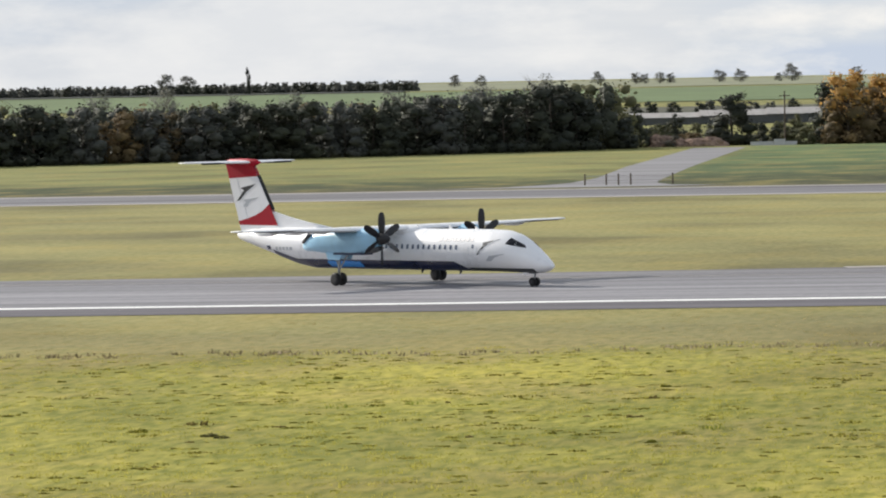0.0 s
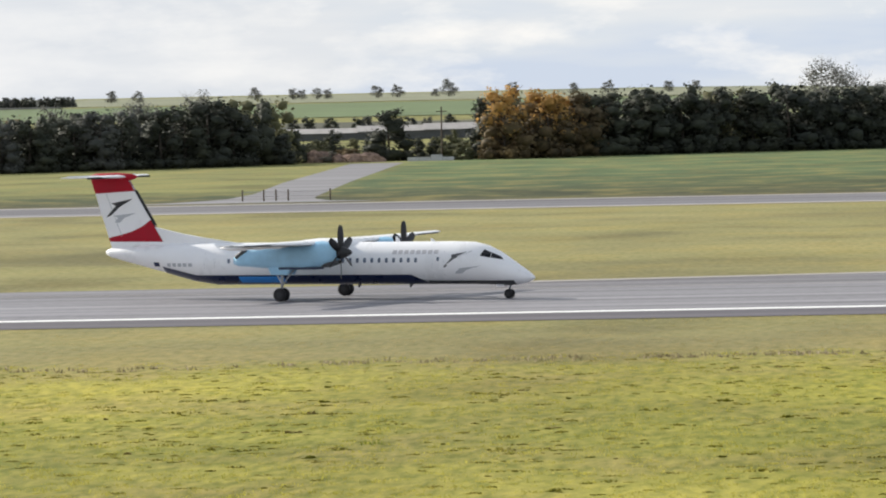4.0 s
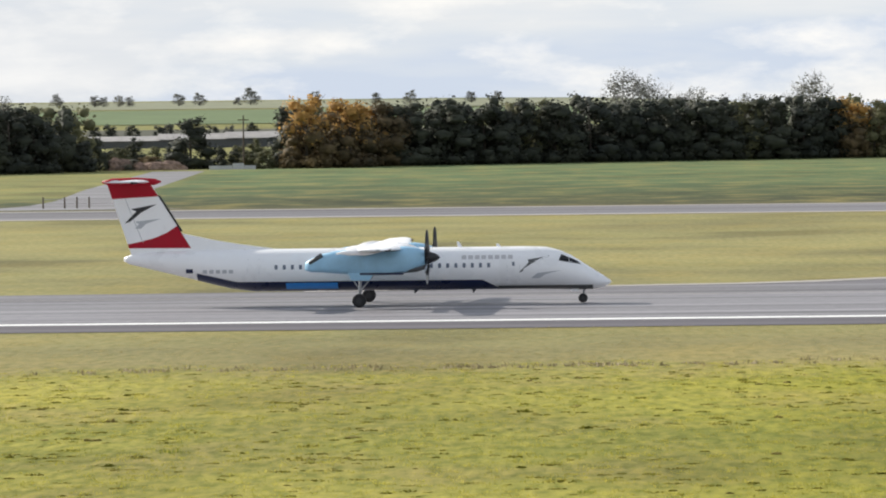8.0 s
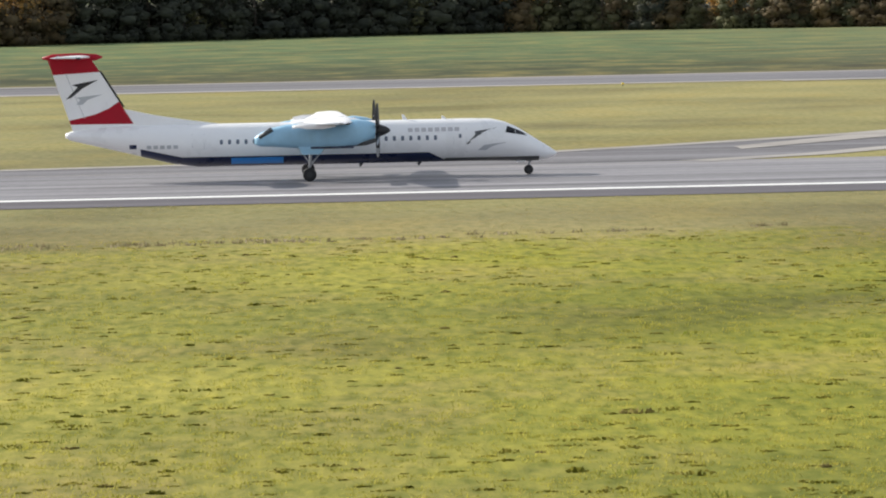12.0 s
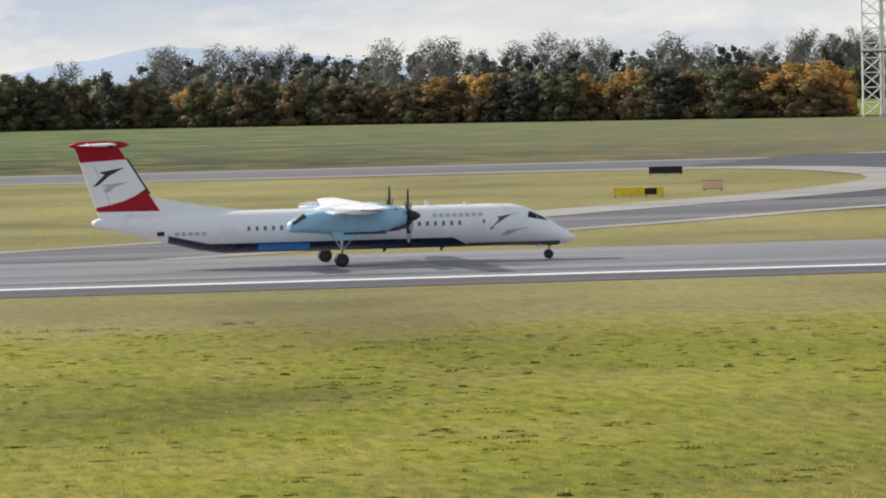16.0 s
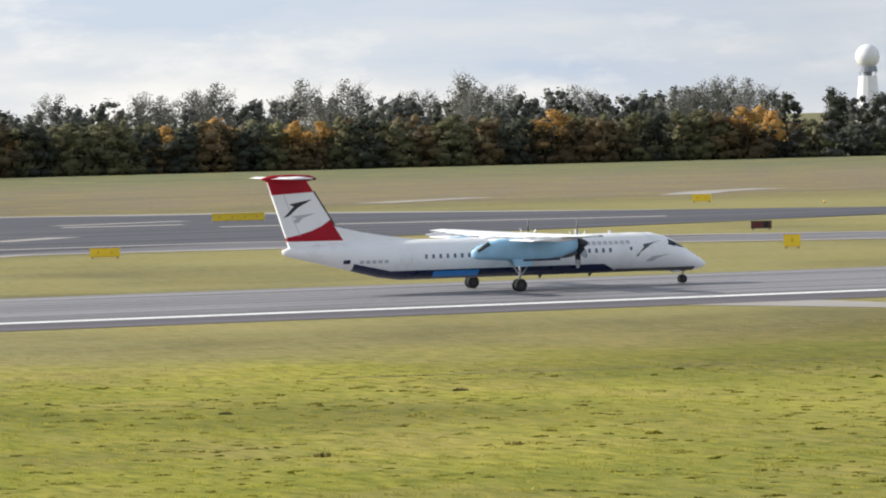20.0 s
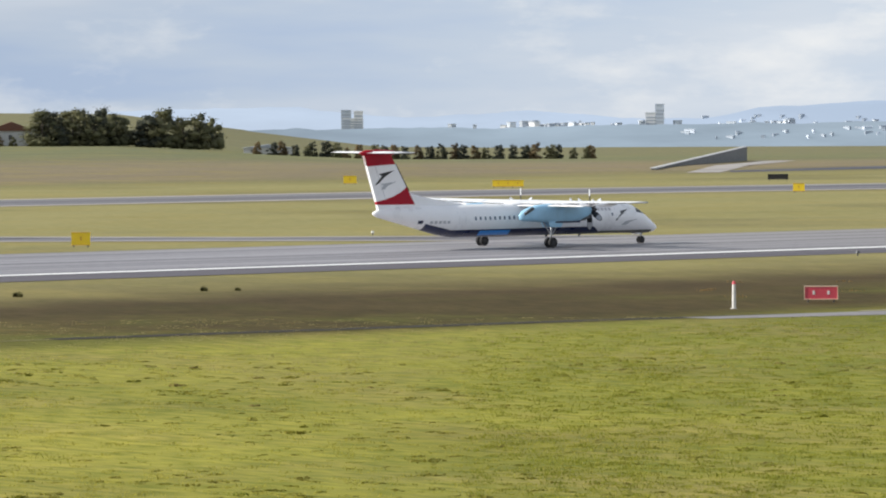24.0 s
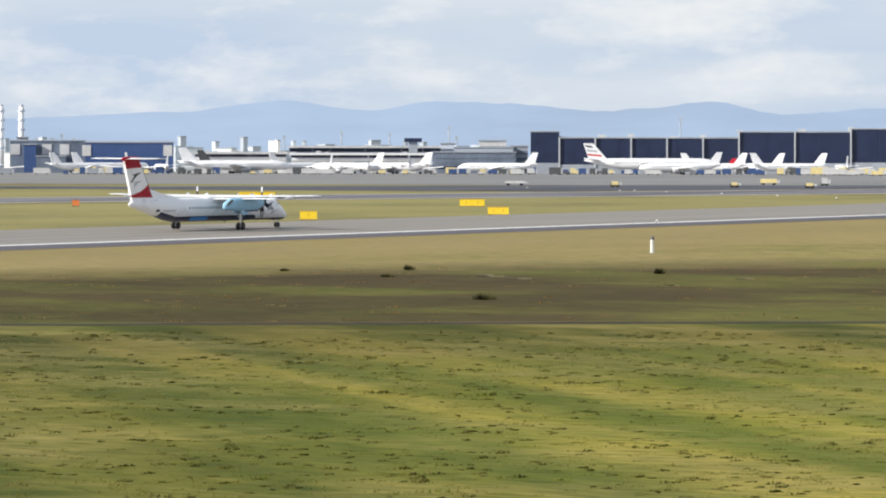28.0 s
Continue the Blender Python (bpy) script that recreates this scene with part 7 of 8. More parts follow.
for k in range(95):
    az = veh.choice((54.3, 55.4, 56.3, 57.4, 58.4, 59.6, 60.6, 61.6, 62.4, 63.2)) + veh.gauss(0, 0.3)
    mat, label = veh.choice(((M_FACADE, "small white baggage cart on the apron"), (M_DARKGREY, "small dark ground power unit on the apron"), (M_PALEYELLOW, "small yellow tug on the apron"), (M_DARKGREY, "small dark loader on the apron"), (M_HANGAR, "small blue baggage loader on the apron")))
    vehicle(az, veh.uniform(1960, 2110), veh.uniform(1.6, 4.4), veh.uniform(1.2, 3.0), mat, label)
for k in range(14):
    vehicle(62.65 + 0.055 * k + veh.uniform(-0.03, 0.03), veh.uniform(1900, 2080), veh.uniform(3, 7), veh.uniform(1.8, 3.4), veh.choice((M_PALEYELLOW, M_PALEYELLOW, M_FACADE)), "faded yellow apron truck beside the terminal")

# ---- refinery and town ----
for az, top, w, bands, label in ((50.51, 9.0, 4.2, (M_FARBAND, M_HAZEWHITE), "red and white banded refinery stack"), (49.04, 8.8, 2.4, (M_HAZEWHITE, M_HAZEGREY), "slim pale banded refinery stack")):
    x, y, z = at(az, 4200)
    s = spot("refinery_stack", x, y, label, "chimney", "refinery stacks")
    n = 9
    for k in range(n):
        z0, z1 = (top - z) * k / n, (top - z) * (k + 1) / n
        part("band", rod(bmesh.new(), (0, 0, z0), (0, 0, z1), w * (1 - 0.02 * k), w * (1 - 0.02 * (k + 1)), 12), bands[k % 2] if k > 2 else M_FACADE, s)
town = random.Random(23)
for k in range(330):
    az = town.uniform(46.9, 53.2)
    d = town.uniform(3900, 4350)
    x, y, z = at(az, d)
    tall = town.random() < 0.38
    h = 8 + 11 * town.random() ** 2 if tall else town.uniform(3, 9)
    w = town.uniform(0.5, 1.9) if tall else town.uniform(1.2, 6)
    mat = town.choice((M_HAZEWHITE, M_TOWERHAZE, M_FACADE, M_HAZEGREY, M_FACADEGREY))
    b = spot("refinery_column" if tall else "refinery_block", x, y, "slender steel refinery column with platforms" if tall else "pale low refinery block", "refinery", "refinery", town.uniform(-45, 60))
    if tall:
        part("column", rod(bmesh.new(), (0, 0, -0.5), (0, 0, h), w, w * 0.85, 10), mat, b)
        part("platform", rod(bmesh.new(), (0, 0, h * 0.7), (0, 0, h * 0.73), w * 1.5, w * 1.5, 10), M_FACADEGREY, b)
        part("cap", rod(bmesh.new(), (0, 0, h), (0, 0, h + w), w * 0.85, w * 0.2, 10), mat, b)
    else:
        part("wall", box(bmesh.new(), -w, w, 0, 8, -0.5, h), mat, b)
        part("roof", box(bmesh.new(), -w - 0.3, w + 0.3, -0.3, 8.3, h, h + 0.6), M_FACADEGREY, b)
for k in range(22):
    az = town.uniform(47.6, 49.8) if k < 15 else town.uniform(49.8, 52.8)
    x, y, z = at(az, town.uniform(3750, 3850))
    w, h = town.uniform(3, 8), town.uniform(3.5, 7.5)
    b = spot("storage_tank", x, y, "bright white refinery storage tank", "tank", "storage tanks")
    part("shell", rod(bmesh.new(), (0, 0, -0.5), (0, 0, h), w, w, 18), M_HAZEWHITE, b, "", True)
    part("roof", rod(bmesh.new(), (0, 0, h), (0, 0, h + w * 0.15), w * 1.02, w * 0.1, 18), M_TOWERHAZE, b)
x, y, z = at(51.72, 4100)
s = spot("spherical_tank", x, y, "pale spherical storage tank", "tank")
bm = bmesh.new()
bmesh.ops.create_icosphere(bm, subdivisions=3, radius=11, matrix=Matrix.Translation((0, 0, 13)))
part("sphere", bm, M_TOWERHAZE, s, "", True)
for k in range(8):
    a = k * math.pi / 4
    part("leg", rod(bmesh.new(), (12 * math.cos(a), 12 * math.sin(a), 0), (12 * math.cos(a), 12 * math.sin(a), 12), 0.6, 0.6, 5), M_GREY, s)
for k in range(300):
    az = town.uniform(39.8, 53.5) if k % 2 else town.uniform(44.5, 51)
    d = town.uniform(4400, 4480)
    x, y, z = at(az, d)
    el = town.uniform(-0.32, -0.27) if az < 44 else town.uniform(-0.36, -0.20) if town.random() < 0.3 else town.uniform(-0.40, -0.30)
    h = EYE_HEIGHT + d * math.tan(radians(el)) - z
    w = town.uniform(0.7, 1.8) if town.random() < 0.6 else town.uniform(1.5, 3.5)
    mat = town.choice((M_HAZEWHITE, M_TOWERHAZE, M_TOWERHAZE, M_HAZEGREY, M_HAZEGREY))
    b = spot("town_building", x, y, "small bright town building in the haze" if mat is M_HAZEWHITE else "small town building tinted blue-grey for haze", "building", "distant town", town.uniform(-45, 60))
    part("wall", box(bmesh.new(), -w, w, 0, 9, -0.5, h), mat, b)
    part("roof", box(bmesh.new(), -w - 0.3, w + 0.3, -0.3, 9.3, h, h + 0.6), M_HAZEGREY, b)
for az, w, top, dx, label in ((38.62, 4.5, 1.5, 0, "hazy high-rise tower above the town"), (38.76, 4.0, 0.5, 0, "pale high-rise tower above the town"), (42.22, 4.0, 5.5, 0, "hazy high-rise tower above the town"), (42.12, 5.0, -2.0, 0, "pale high-rise block above the town"), (38.70, 9.0, -6.0, 0, "pale low block below the towers")):
    x, y, z = at(az, 4460)
    b = spot("high_rise", x, y, label, "building", "distant high-rises")
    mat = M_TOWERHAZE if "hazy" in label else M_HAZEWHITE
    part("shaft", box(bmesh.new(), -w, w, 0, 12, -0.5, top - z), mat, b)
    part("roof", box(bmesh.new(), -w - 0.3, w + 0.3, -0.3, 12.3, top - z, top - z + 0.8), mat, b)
    for k in range(6):
        zz = (top - z) * (0.4 + 0.09 * k)
        part("window_band", box(bmesh.new(), -w * 0.9, w * 0.9, -0.15, -0.02, zz, zz + 1.2), M_HAZEGREY, b)

# white houses scattered over the slopes
def on_slope(az, el, line, far):
    for (a, p), (b, q) in zip(line, line[1:]):
        if a <= az <= b:
            top = EYE_HEIGHT + far * math.tan(radians(p + (q - p) * smoothstep(a, b, az)))
    z = EYE_HEIGHT + far * 0.985 * math.tan(radians(el))
    knee = -60 + (top + 60) * 0.7
    u = 0.95 + 0.035 * (z + 60) / (knee + 60) if z < knee else 0.985 + 0.015 * (z - knee) / (top - knee)
    return far * u * math.sin(radians(az)), far * u * math.cos(radians(az)), z


slope_rng = random.Random(31)
for k in range(125):
    if k < 70:
        az = slope_rng.choice((43.4, 43.7, 44.7, 45.2, 45.9, 46.4, 47.0, 48.2)) + slope_rng.gauss(0, 0.3)
        x, y, z = on_slope(az, slope_rng.uniform(-0.34, -0.22), RIDGE, 4800)
    else:
        az = slope_rng.uniform(42.5, 49)
        x, y, z = on_slope(az, slope_rng.uniform(-0.48, -0.36), PLAIN, 4320)
    w, h = slope_rng.uniform(0.5, 1.6), slope_rng.uniform(0.9, 2.0)
    b = spot("hillside_house", x, y, "small pale house on the hazy slope", "building", "houses on the slope", slope_rng.uniform(-45, 60))
    b.location.z = z
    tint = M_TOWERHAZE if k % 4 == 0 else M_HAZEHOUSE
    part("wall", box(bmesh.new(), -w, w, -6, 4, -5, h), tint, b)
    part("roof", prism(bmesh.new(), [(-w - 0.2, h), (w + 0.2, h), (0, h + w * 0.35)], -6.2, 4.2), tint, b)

departing = airliner("departing_airliner", "white jet airliner climbing out beyond the refinery", 42, M_WHITE)

# the joined depth of the woods
ob = new("woodland", quads("woodland", np.concatenate([w[0] for w in WOOD]), WOOD_MATS, np.concatenate([np.full(len(w[0]) // 4, w[1]) for w in WOOD]), np.concatenate([w[2] for w in WOOD])))
tagged(ob, "dense autumn woodland behind the first row of trees", "wood", kind="stuff")

# ---- grass ----
grass_rng = np.random.default_rng(3)


def grass(name, count, az0, az1, d0, d1, height, spread, width, blades_each, mat, label, keep):
    """Tufts of fine leaning blades, spread over the ground where keep() holds."""
    az = np.radians(grass_rng.uniform(az0, az1, count * 2))
    d = np.sqrt(grass_rng.uniform(d0 * d0, d1 * d1, count * 2)) if d1 < 2 * d0 else d0 * (d1 / d0) ** grass_rng.uniform(0, 1, count * 2)
    spots = [(x, y) for x, y in zip(d * np.sin(az), d * np.cos(az)) if keep(x, y)][:count]
    tufts = np.repeat(np.array(spots), blades_each, axis=0)
    n = len(tufts)
    size = np.repeat(grass_rng.uniform(0.5, 1.5, len(spots)), blades_each)
    foot = tufts + grass_rng.normal(size=(n, 2)) * (spread * size)[:, None]
    h = height * size * grass_rng.uniform(0.5, 1.2, n)
    b = grass_rng.uniform(0, 6.283, n)
    lean = np.stack([np.cos(b), np.sin(b)], 1) * (h * 0.8)[:, None]
    side = np.stack([-np.sin(b), np.cos(b)], 1) * (width * grass_rng.uniform(0.6, 1.4, n) * 0.5)[:, None]
    low = np.zeros((n, 1))
    verts = np.stack([np.hstack([foot - side, low]), np.hstack([foot + side, low]), np.hstack([foot + side * 0.6 + lean, h[:, None]]), np.hstack([foot - side * 0.4 + lean, h[:, None] * 0.95])], 1).reshape(-1, 3)
    ob = new(name, quads(name, verts, [mat]))
    tagged(ob, label, "grass", kind="stuff")


def along_track(x, y):
    return (x - y) / 1.4142, (x + y) / 1.4142


def on_lawn(x, y):
    u, v = along_track(x, y)
    return not (v < 296 and 0.3 < u < 22.8)


def on_verge(x, y):
    u, v = along_track(x, y)
    return v < 270 and 12.6 + (276 - v) * 0.016 < u < 14.2 + (276 - v) * 0.016


def on_soil(x, y):
    u, v = along_track(x, y)
    return v < 274 and 0.8 < u < 14.0


def on_rubble(x, y):
    return abs(y - 236.5 - 0.12 * max(0.0, x + 33) + 2.0 * noise.noise((x * 0.08, 0, 5))) < 1.6 and noise.noise((x * 0.11, y * 0.3, 0)) > -0.25


def on_soil_band(x, y):
    u, v = along_track(x, y)
    return x > 200 and 0.795 * x + 0.606 * y > 303 and 0.525 * x + 0.85 * y < 375 and y < 245


def on_deep_lawn(x, y):
    return on_lawn(x, y) and x - y < 14 and y < 200 and 0.795 * x + 0.606 * y < 298


def on_mown(x, y):
    u, v = along_track(x, y)
    return u > 23 and 0.795 * x + 0.606 * y < 298


def on_weedy(x, y):
    return on_lawn(x, y) and (x < 120 or 0.795 * x + 0.606 * y < 298) and noise.noise((x * 0.16, y * 0.07, 2.0)) > 0.12


L_GRASS = blades("lawn_grass", (0.205, 0.215, 0.038), (0.335, 0.31, 0.056), (0.46, 0.395, 0.105), 0.7)
L_DEEP = blades("deep_lawn_grass", (0.145, 0.17, 0.024), (0.235, 0.245, 0.034), (0.36, 0.345, 0.07), 0.8)
L_MOWN = blades("mown_lawn_grass", (0.11, 0.125, 0.022), (0.165, 0.16, 0.034), (0.255, 0.225, 0.058), 1.6)
L_WEED = blades("lawn_weeds", (0.085, 0.12, 0.018), (0.16, 0.19, 0.028), (0.24, 0.25, 0.045), 0.8)
L_TRACK = blades("brown_weeds", (0.13, 0.08, 0.03), (0.24, 0.155, 0.062), (0.38, 0.27, 0.12), 0.5)
L_STRAW = blades("dry_grass", (0.24, 0.205, 0.085), (0.29, 0.25, 0.11), (0.36, 0.31, 0.16), 0.8)
L_DRY = blades("grey_dry_weeds", (0.12, 0.10, 0.055), (0.19, 0.16, 0.09), (0.38, 0.33, 0.24), 0.6)
grass("lawn_grass", 17000, -14, 43, 116, 244, 0.06, 0.2, 0.03, 16, L_GRASS, "short sunlit lawn grass", on_lawn)
grass("green_grass", 12000, 40, 64, 108, 300, 0.07, 0.17, 0.026, 20, L_DEEP, "darker green lawn grass beside the track", on_deep_lawn)
grass("mown_grass", 3200, 46, 64, 108, 300, 0.045, 0.2, 0.03, 14, L_MOWN, "mown olive grass in stripes beside the road", lambda x, y: on_mown(x, y) and 0.795 * x + 0.606 * y < 250 + 20 * noise.noise((x * 0.06, y * 0.06, 2)))
grass("lawn_weeds", 90, -14, 64, 116, 236, 0.115, 0.24, 0.03, 30, L_WEED, "darker weeds and tufts in the lawn", on_weedy)
grass("dry_grass", 7000, -14, 64, 225, 282, 0.05, 0.2, 0.03, 12, L_STRAW, "dry straw-coloured grass beside the runway", on_lawn)
grass("rubble_weeds", 1300, -14, 6, 225, 262, 0.15, 0.2, 0.06, 12, L_DRY, "grey dry weeds along the edge of the lawn", on_rubble)
grass("soil_weeds", 150, 42, 64, 250, 420, 0.10, 0.35, 0.06, 16, L_TRACK, "dark weeds scattered over the bare soil", on_soil_band)
grass("verge_grass", 2200, 47, 53, 110, 200, 0.08, 0.15, 0.026, 20, L_MOWN, "green grass verge beside the service road", on_verge)
grass("track_weeds", 2600, 44, 51, 110, 200, 0.06, 0.13, 0.028, 18, L_TRACK, "dry brown weeds on the bare soil track", on_soil)



def tuft_material(name, dark, mid, pale):
    """Coarse grass of a tussock, shaded by its own rounded form."""
    m, t, b = material(name, 0.9, 0, 0.05)
    geo = t.nodes.new("ShaderNodeNewGeometry")
    tone = noise_fac(t, scaled(t, geo.outputs["Position"], 0.9, 0.5, 0.0), 1.0, 3.0, 0.6)
    f = math_node(t, "ADD", math_node(t, "MULTIPLY", tone, 0.8), math_node(t, "MULTIPLY", geo.outputs["Random Per Island"], 0.2))
    link(t, ramp(t, f, [(0.36, dark), (0.5, mid), (0.64, pale)]), b.inputs["Base Color"])
    thin = t.nodes.new("ShaderNodeBsdfTranslucent")
    link(t, b.inputs["Base Color"].links[0].from_socket, thin.inputs["Color"])
    both = t.nodes.new("ShaderNodeMixShader")
    both.inputs[0].default_value = 0.58
    link(t, b.outputs[0], both.inputs[1])
    link(t, thin.outputs[0], both.inputs[2])
    link(t, both.outputs[0], t.nodes["Material Output"].inputs["Surface"])
    return m


def tussocks(name, count, az0, az1, d0, d1, height, wide, blades_each, mat, label, keep):
    """Rounded tussocks of coarse grass, wider than tall, in uneven patches."""
    az = np.radians(grass_rng.uniform(az0, az1, count * 4))
    d = np.sqrt(grass_rng.uniform(d0 * d0, d1 * d1, count * 4))
    spots = [(x, y) for x, y in zip(d * np.sin(az), d * np.cos(az)) if keep(x, y)][:count]
    n, k = len(spots), blades_each
    size = grass_rng.gamma(4.0, 0.25, n)
    sx, sy = wide * size * grass_rng.uniform(0.6, 1.5, n), wide * size * grass_rng.uniform(0.6, 1.3, n)
    hh = height * size ** 0.7 * grass_rng.uniform(0.6, 1.3, n)
    rows = np.repeat(np.arange(n), k)
    a, r = grass_rng.uniform(0, 6.283, n * k), np.sqrt(grass_rng.uniform(0, 1, n * k))
    c, s = np.cos(a), np.sin(a)
    base = np.array(spots)[rows]
    fx, fy = base[:, 0] + r * c * sx[rows], base[:, 1] + r * s * sy[rows]
    h = hh[rows] * (1.05 - 0.75 * r * r) * grass_rng.uniform(0.6, 1.15, n * k)
    lx, ly = c * h * 0.5 + grass_rng.normal(0, 0.02, n * k), s * h * 0.5 + grass_rng.normal(0, 0.02, n * k)
    w = grass_rng.uniform(0.025, 0.06, n * k)
    t = grass_rng.uniform(-0.7, 0.7, n * k)
    ux, uy = w * np.cos(t), w * np.sin(t)
    z = np.zeros(n * k)
    verts = np.stack([np.stack([fx - ux, fy - uy, z], 1), np.stack([fx + ux, fy + uy, z], 1), np.stack([fx + lx + ux * 0.5, fy + ly + uy * 0.5, h], 1), np.stack([fx + lx - ux * 0.5, fy + ly - uy * 0.5, h * 0.95], 1)], 1)
    side, top = np.stack([c * r * 0.8, s * r * 0.8, 1.0 + z], 1), np.stack([c * r * 0.6, s * r * 0.6, 1.2 + z], 1)
    soft = np.stack([side, side, top, top], 1)
    soft /= np.linalg.norm(soft, axis=2)[:, :, None]
    ob = new(name, quads(name, verts.reshape(-1, 3), [mat], None, soft.reshape(-1, 3)))
    tagged(ob, label, "grass", kind="stuff")


def in_patches(x, y):
    if not on_lawn(x, y) or (x > 120 and 0.795 * x + 0.606 * y > 298) or x - y > 10:
        return False
    p = noise.noise((x * 0.10, y * 0.035, 9.0)) + 0.6 * noise.noise((x * 0.35, y * 0.12, 4.0))
    return p > grass_rng.uniform(-0.5, 0.35)


T_GREEN = tuft_material("tussock_grass", (0.15, 0.165, 0.022), (0.24, 0.24, 0.034), (0.31, 0.29, 0.05))
T_BROWN = tuft_material("dry_tussock", (0.24, 0.20, 0.07), (0.34, 0.28, 0.10), (0.46, 0.38, 0.16))
T_LEAF = tuft_material("light_tussock", (0.235, 0.235, 0.036), (0.305, 0.28, 0.052), (0.40, 0.345, 0.09))
tussocks("dark_tussocks", 150, -14, 50, 112, 236, 0.075, 0.17, 34, T_GREEN, "dark green tussocks of coarse grass in the lawn", in_patches)
tussocks("dry_tussocks", 130, -14, 46, 112, 240, 0.07, 0.18, 30, T_BROWN, "brownish dry tussocks in the lawn", in_patches)
tussocks("light_tussocks", 3400, -14, 47, 112, 238, 0.042, 0.24, 26, T_LEAF, "pale green tussocks in the lawn", in_patches)



def on_mown_patch(x, y):
    return on_mown(x, y) and noise.noise((x * 0.11, y * 0.11, 3.0)) + 0.5 * noise.noise((x * 0.4, y * 0.4, 1.0)) > grass_rng.uniform(-0.45, 0.4)


def on_road_edge(x, y):
    u, v = along_track(x, y)
    return v < 276 and (20.3 + (250 - v) * 0.002 < u < 21.5 or 14.0 < u < 14.9 and noise.noise((v * 0.3, 0, 0)) > 0.1)


def on_track_clods(x, y):
    return on_soil(x, y) and noise.noise((x * 0.22, y * 0.22, 6.0)) > grass_rng.uniform(-0.4, 0.4)


T_OLIVE = tuft_material("olive_tussock", (0.055, 0.07, 0.016), (0.105, 0.115, 0.026), (0.19, 0.175, 0.05))
T_PALE = tuft_material("pale_olive_tussock", (0.13, 0.13, 0.03), (0.20, 0.185, 0.05), (0.32, 0.28, 0.10))
T_CLOD = tuft_material("soil_clod", (0.05, 0.028, 0.012), (0.15, 0.082, 0.03), (0.33, 0.205, 0.09))
tussocks("mown_dark_tussocks", 170, 46, 64, 108, 292, 0.07, 0.18, 34, T_OLIVE, "dark olive tussocks in the mown grass", on_mown_patch)
tussocks("mown_pale_tussocks", 1500, 46, 64, 108, 292, 0.06, 0.24, 26, T_PALE, "pale olive tussocks in the mown grass", on_mown_patch)
tussocks("road_edge_tussocks", 330, 44, 54, 105, 300, 0.075, 0.15, 30, T_OLIVE, "dark grass tufts along the road's edge", on_road_edge)
tussocks("track_clods", 1100, 43, 51, 108, 292, 0.055, 0.2, 26, T_CLOD, "dark and rusty clods and dead weeds on the soil track", on_track_clods)

# single dark clumps of weeds
L_CLUMP = blades("dark_clump", (0.06, 0.062, 0.028), (0.10, 0.10, 0.042), (0.17, 0.155, 0.07), 0.4)
clump_rng = np.random.default_rng(9)
L_PALEDRY = blades("pale_dry_grass", (0.22, 0.19, 0.11), (0.32, 0.28, 0.18), (0.42, 0.38, 0.27), 0.4)
for x, y, w, h, mat, label in [(*c, L_CLUMP, "low dark clump of weeds on the ground") for c in ((181, 260, 0.3, 0.42), (195, 259, 0.22, 0.35), (197, 258, 0.2, 0.25), (294, 178, 0.9, 0.6), (348, 218, 0.5, 0.55), (351, 196, 0.5, 0.6), (340, 225, 0.4, 0.3), (332, 210, 0.6, 0.3), (-34, 180, 0.35, 0.16), (-33.4, 179.2, 0.3, 0.12), (196.2, 172.4, 0.3, 0.22), (195.2, 171.5, 0.2, 0.15), (170.5, 147.5, 0.15, 0.06), (80, 205, 0.35, 0.15), (66, 196, 0.3, 0.13))] + [(*c, L_PALEDRY, "low pale patch of dry grass on the soil") for c in ((336, 203, 1.5, 0.16), (333.5, 199, 1.2, 0.14), (343, 184, 0.9, 0.14), (326, 181, 0.6, 0.10), (340, 206, 0.8, 0.12))]:
    n = 160
    b = clump_rng.uniform(0, 6.283, n)
    r = w * np.sqrt(clump_rng.uniform(0, 1, n))
    c, s = np.cos(b), np.sin(b)
    hh = h * clump_rng.uniform(0.4, 1.0, n) * (1.1 - 0.6 * r / w)
    foot = np.stack([r * c, r * s, np.zeros(n)], 1)
    tip = foot + np.stack([c * hh * 0.5, s * hh * 0.5, hh], 1)
    side = np.stack([-s, c, np.zeros(n)], 1) * 0.03
    ob = new("weed_clump", quads("weed_clump", np.stack([foot - side, foot + side, tip + side * 0.5, tip - side * 0.5], 1).reshape(-1, 3), [mat]))
    ob.location = (x, y, ground_z(x, y))
    tagged(ob, label, "weeds", "weed clumps")

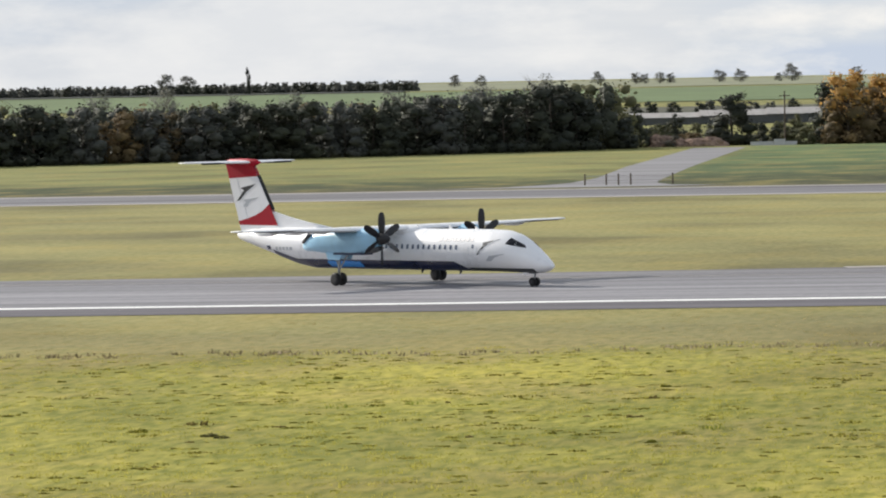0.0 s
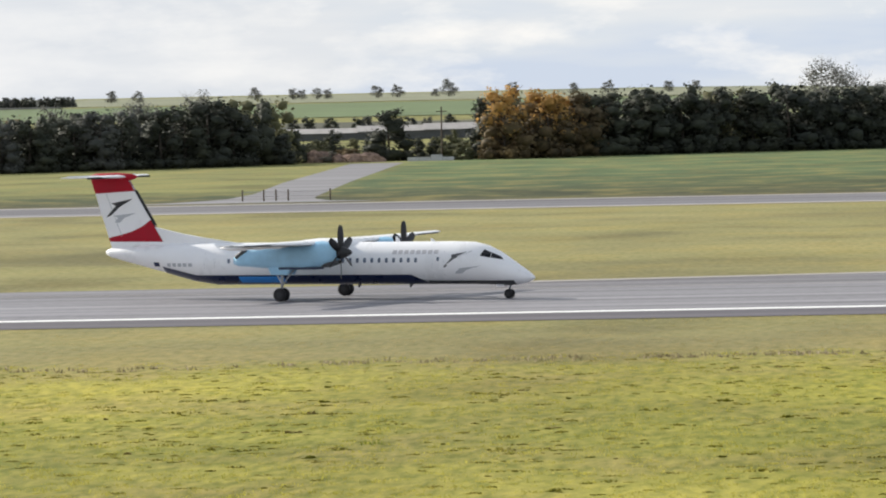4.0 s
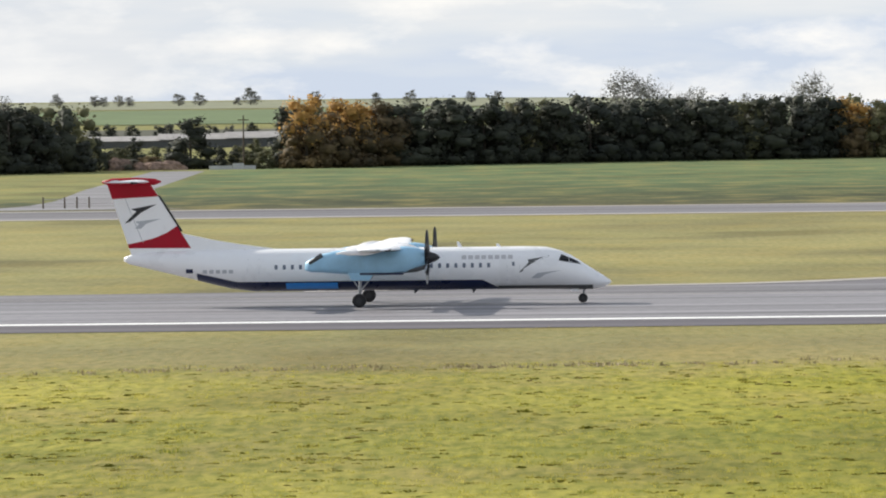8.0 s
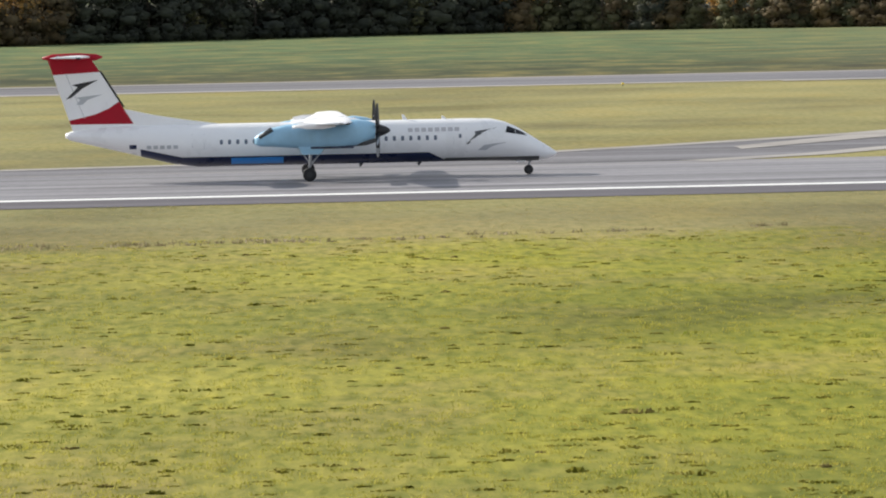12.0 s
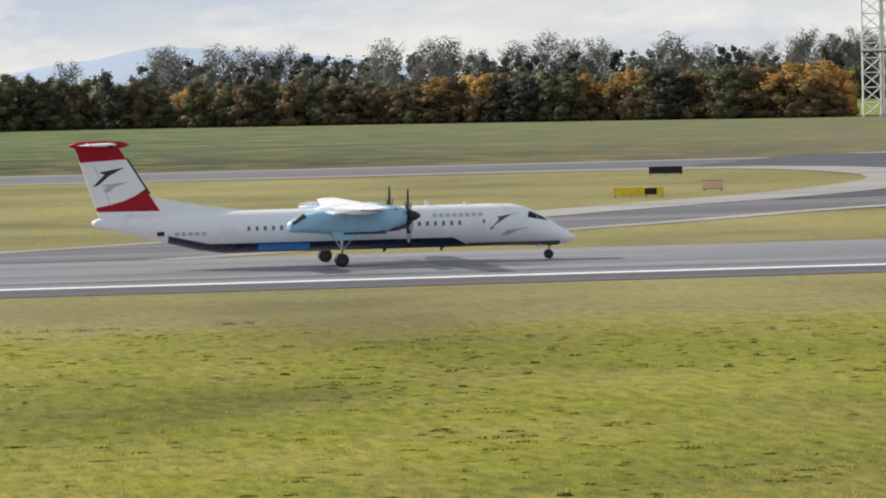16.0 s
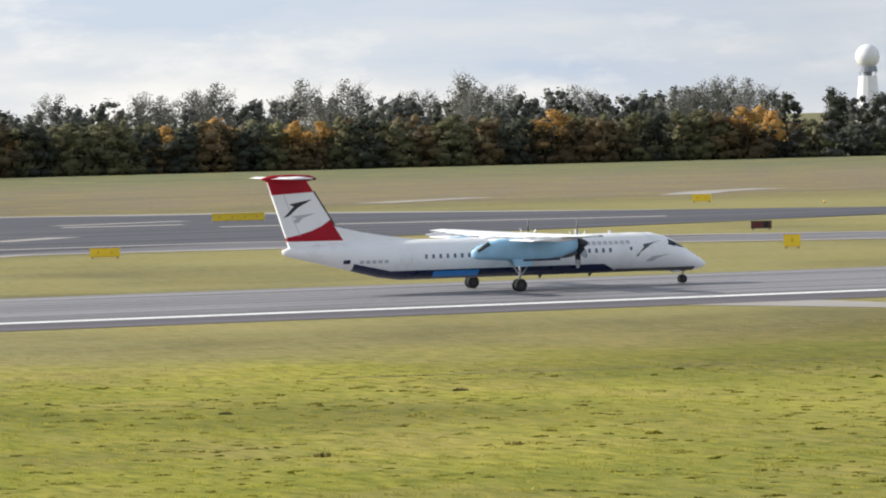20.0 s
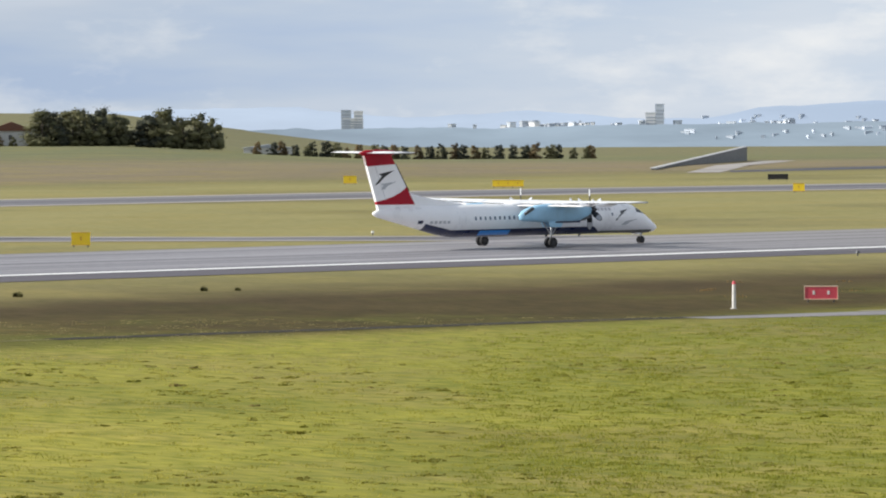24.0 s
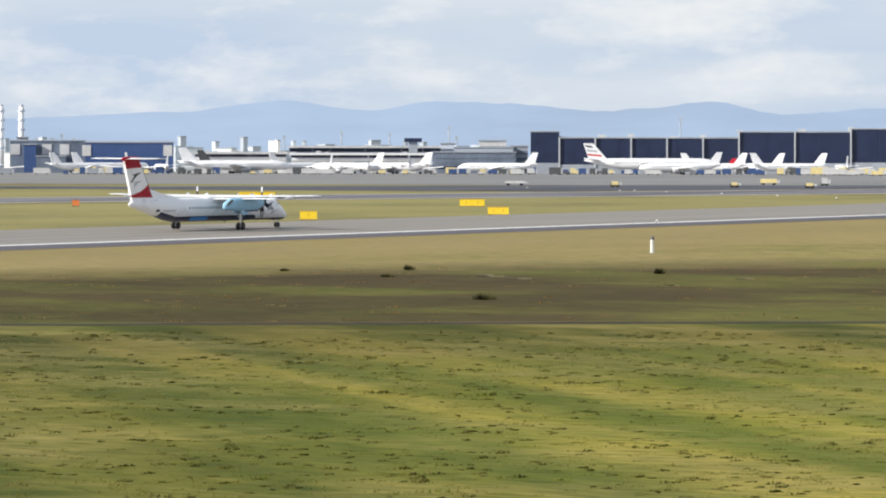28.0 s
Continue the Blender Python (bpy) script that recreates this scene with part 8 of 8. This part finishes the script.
# ---- what moves ----
# seconds, along the runway, across it, heading in degrees
ROLL = [
    (0.0, -49.07, 324.67, -39.7), (0.5, -46.90, 325.57, -38.8), (1.0, -44.74, 325.60, -37.7), (1.5, -42.34, 324.79, -36.1),
    (2.0, -39.97, 323.53, -34.1), (2.5, -37.60, 321.78, -31.7), (3.0, -35.16, 320.15, -29.1), (3.5, -33.04, 319.47, -25.9),
    (4.0, -30.84, 318.95, -22.5), (4.5, -28.73, 317.99, -18.8), (5.5, -24.81, 316.58, -10.4), (6.5, -20.97, 315.82, -3.6),
    (7.0, -18.84, 315.95, -2.1), (7.5, -16.78, 316.53, -1.5), (8.0, -14.72, 317.23, -1.4), (8.5, -12.58, 317.27, -1.3),
    (9.0, -10.53, 316.94, -0.9), (9.5, -8.41, 316.50, 0.0), (10.0, -6.37, 316.00, 0.0), (10.5, -4.34, 316.00, 0.0),
    (11.0, -2.07, 316.00, 0.0), (11.5, 0.39, 316.00, 0.0), (12.0, 2.98, 316.00, 0.0), (12.5, 5.86, 316.00, 0.0),
    (13.5, 12.47, 316.00, 0.0), (14.5, 20.83, 316.00, 0.0), (15.0, 26.10, 316.00, 0.0), (15.5, 31.74, 316.00, 0.0),
    (16.0, 38.56, 316.00, 0.0), (16.5, 46.31, 316.00, 0.0), (17.0, 54.97, 316.00, 0.0), (17.5, 65.23, 316.00, 0.0),
    (18.0, 75.75, 316.00, 0.0), (18.5, 87.20, 316.00, 0.0), (19.0, 99.58, 316.00, 0.0), (19.5, 112.82, 316.00, 0.0),
    (20.0, 126.07, 316.00, 0.0), (20.5, 140.96, 316.00, 0.0), (21.0, 156.93, 316.00, 0.0), (21.5, 173.77, 316.00, 0.0),
    (22.0, 191.44, 316.00, 0.0), (22.5, 209.89, 316.00, 0.0), (23.5, 249.49, 316.00, 0.0), (24.5, 291.63, 316.00, 0.0),
    (25.0, 312.73, 316.00, 0.0), (25.3, 326.29, 316.00, 0.0), (25.5, 335.53, 316.00, 0.0), (26.0, 359.40, 316.00, 0.0),
    (26.5, 383.99, 316.00, 0.0), (27.0, 409.40, 316.00, 0.0), (27.5, 435.43, 316.00, 0.0), (28.0, 461.95, 316.00, 0.0),
]


def motions():
    walk(aircraft, [(t, pose(x, y, 0.03, 0, 0, a)) for t, x, y, a in ROLL])
    ticks = [round(0.1 * k, 1) for k in range(281)]
    for prop, y0 in propellers:
        walk(prop, [(t, pose(4.3, y0, 3.10, 720 * t, 0, 0)) for t in ticks])
    times = [r[0] for r in ROLL]
    way_along = [float(np.interp(t, times, [r[1] for r in ROLL])) for t in ticks]
    for wheel, (x, y, z), r in rolling_wheels:
        turn, rows = 0.0, []
        for k, t in enumerate(ticks):
            turn += min(80.0, math.degrees((way_along[k] - way_along[k - 1]) / r)) if k else 0.0
            rows.append((t, pose(x, y, z, 0, turn, 0)))
        walk(wheel, rows)
    def away(az, d, height, climb):
        x, y, z = at(az, d)
        return pose(x, y, height if height is not None else z - 0.16, 0, 0, 90 - az) @ pose(0, 0, 0, 0, -climb, 0)
    walk(departing, [(0.0, away(49.0, 2700, None, 0)), (21.0, away(47.9, 3900, None, 0)), (23.0, away(47.8, 4020, None, 3)), (24.5, away(47.63, 4150, -5.0, 8)), (25.0, away(47.57, 4190, 0.0, 10)), (25.5, away(47.51, 4230, 5.0, 10)), (28.0, away(47.2, 4420, 32.0, 10))])


motions()
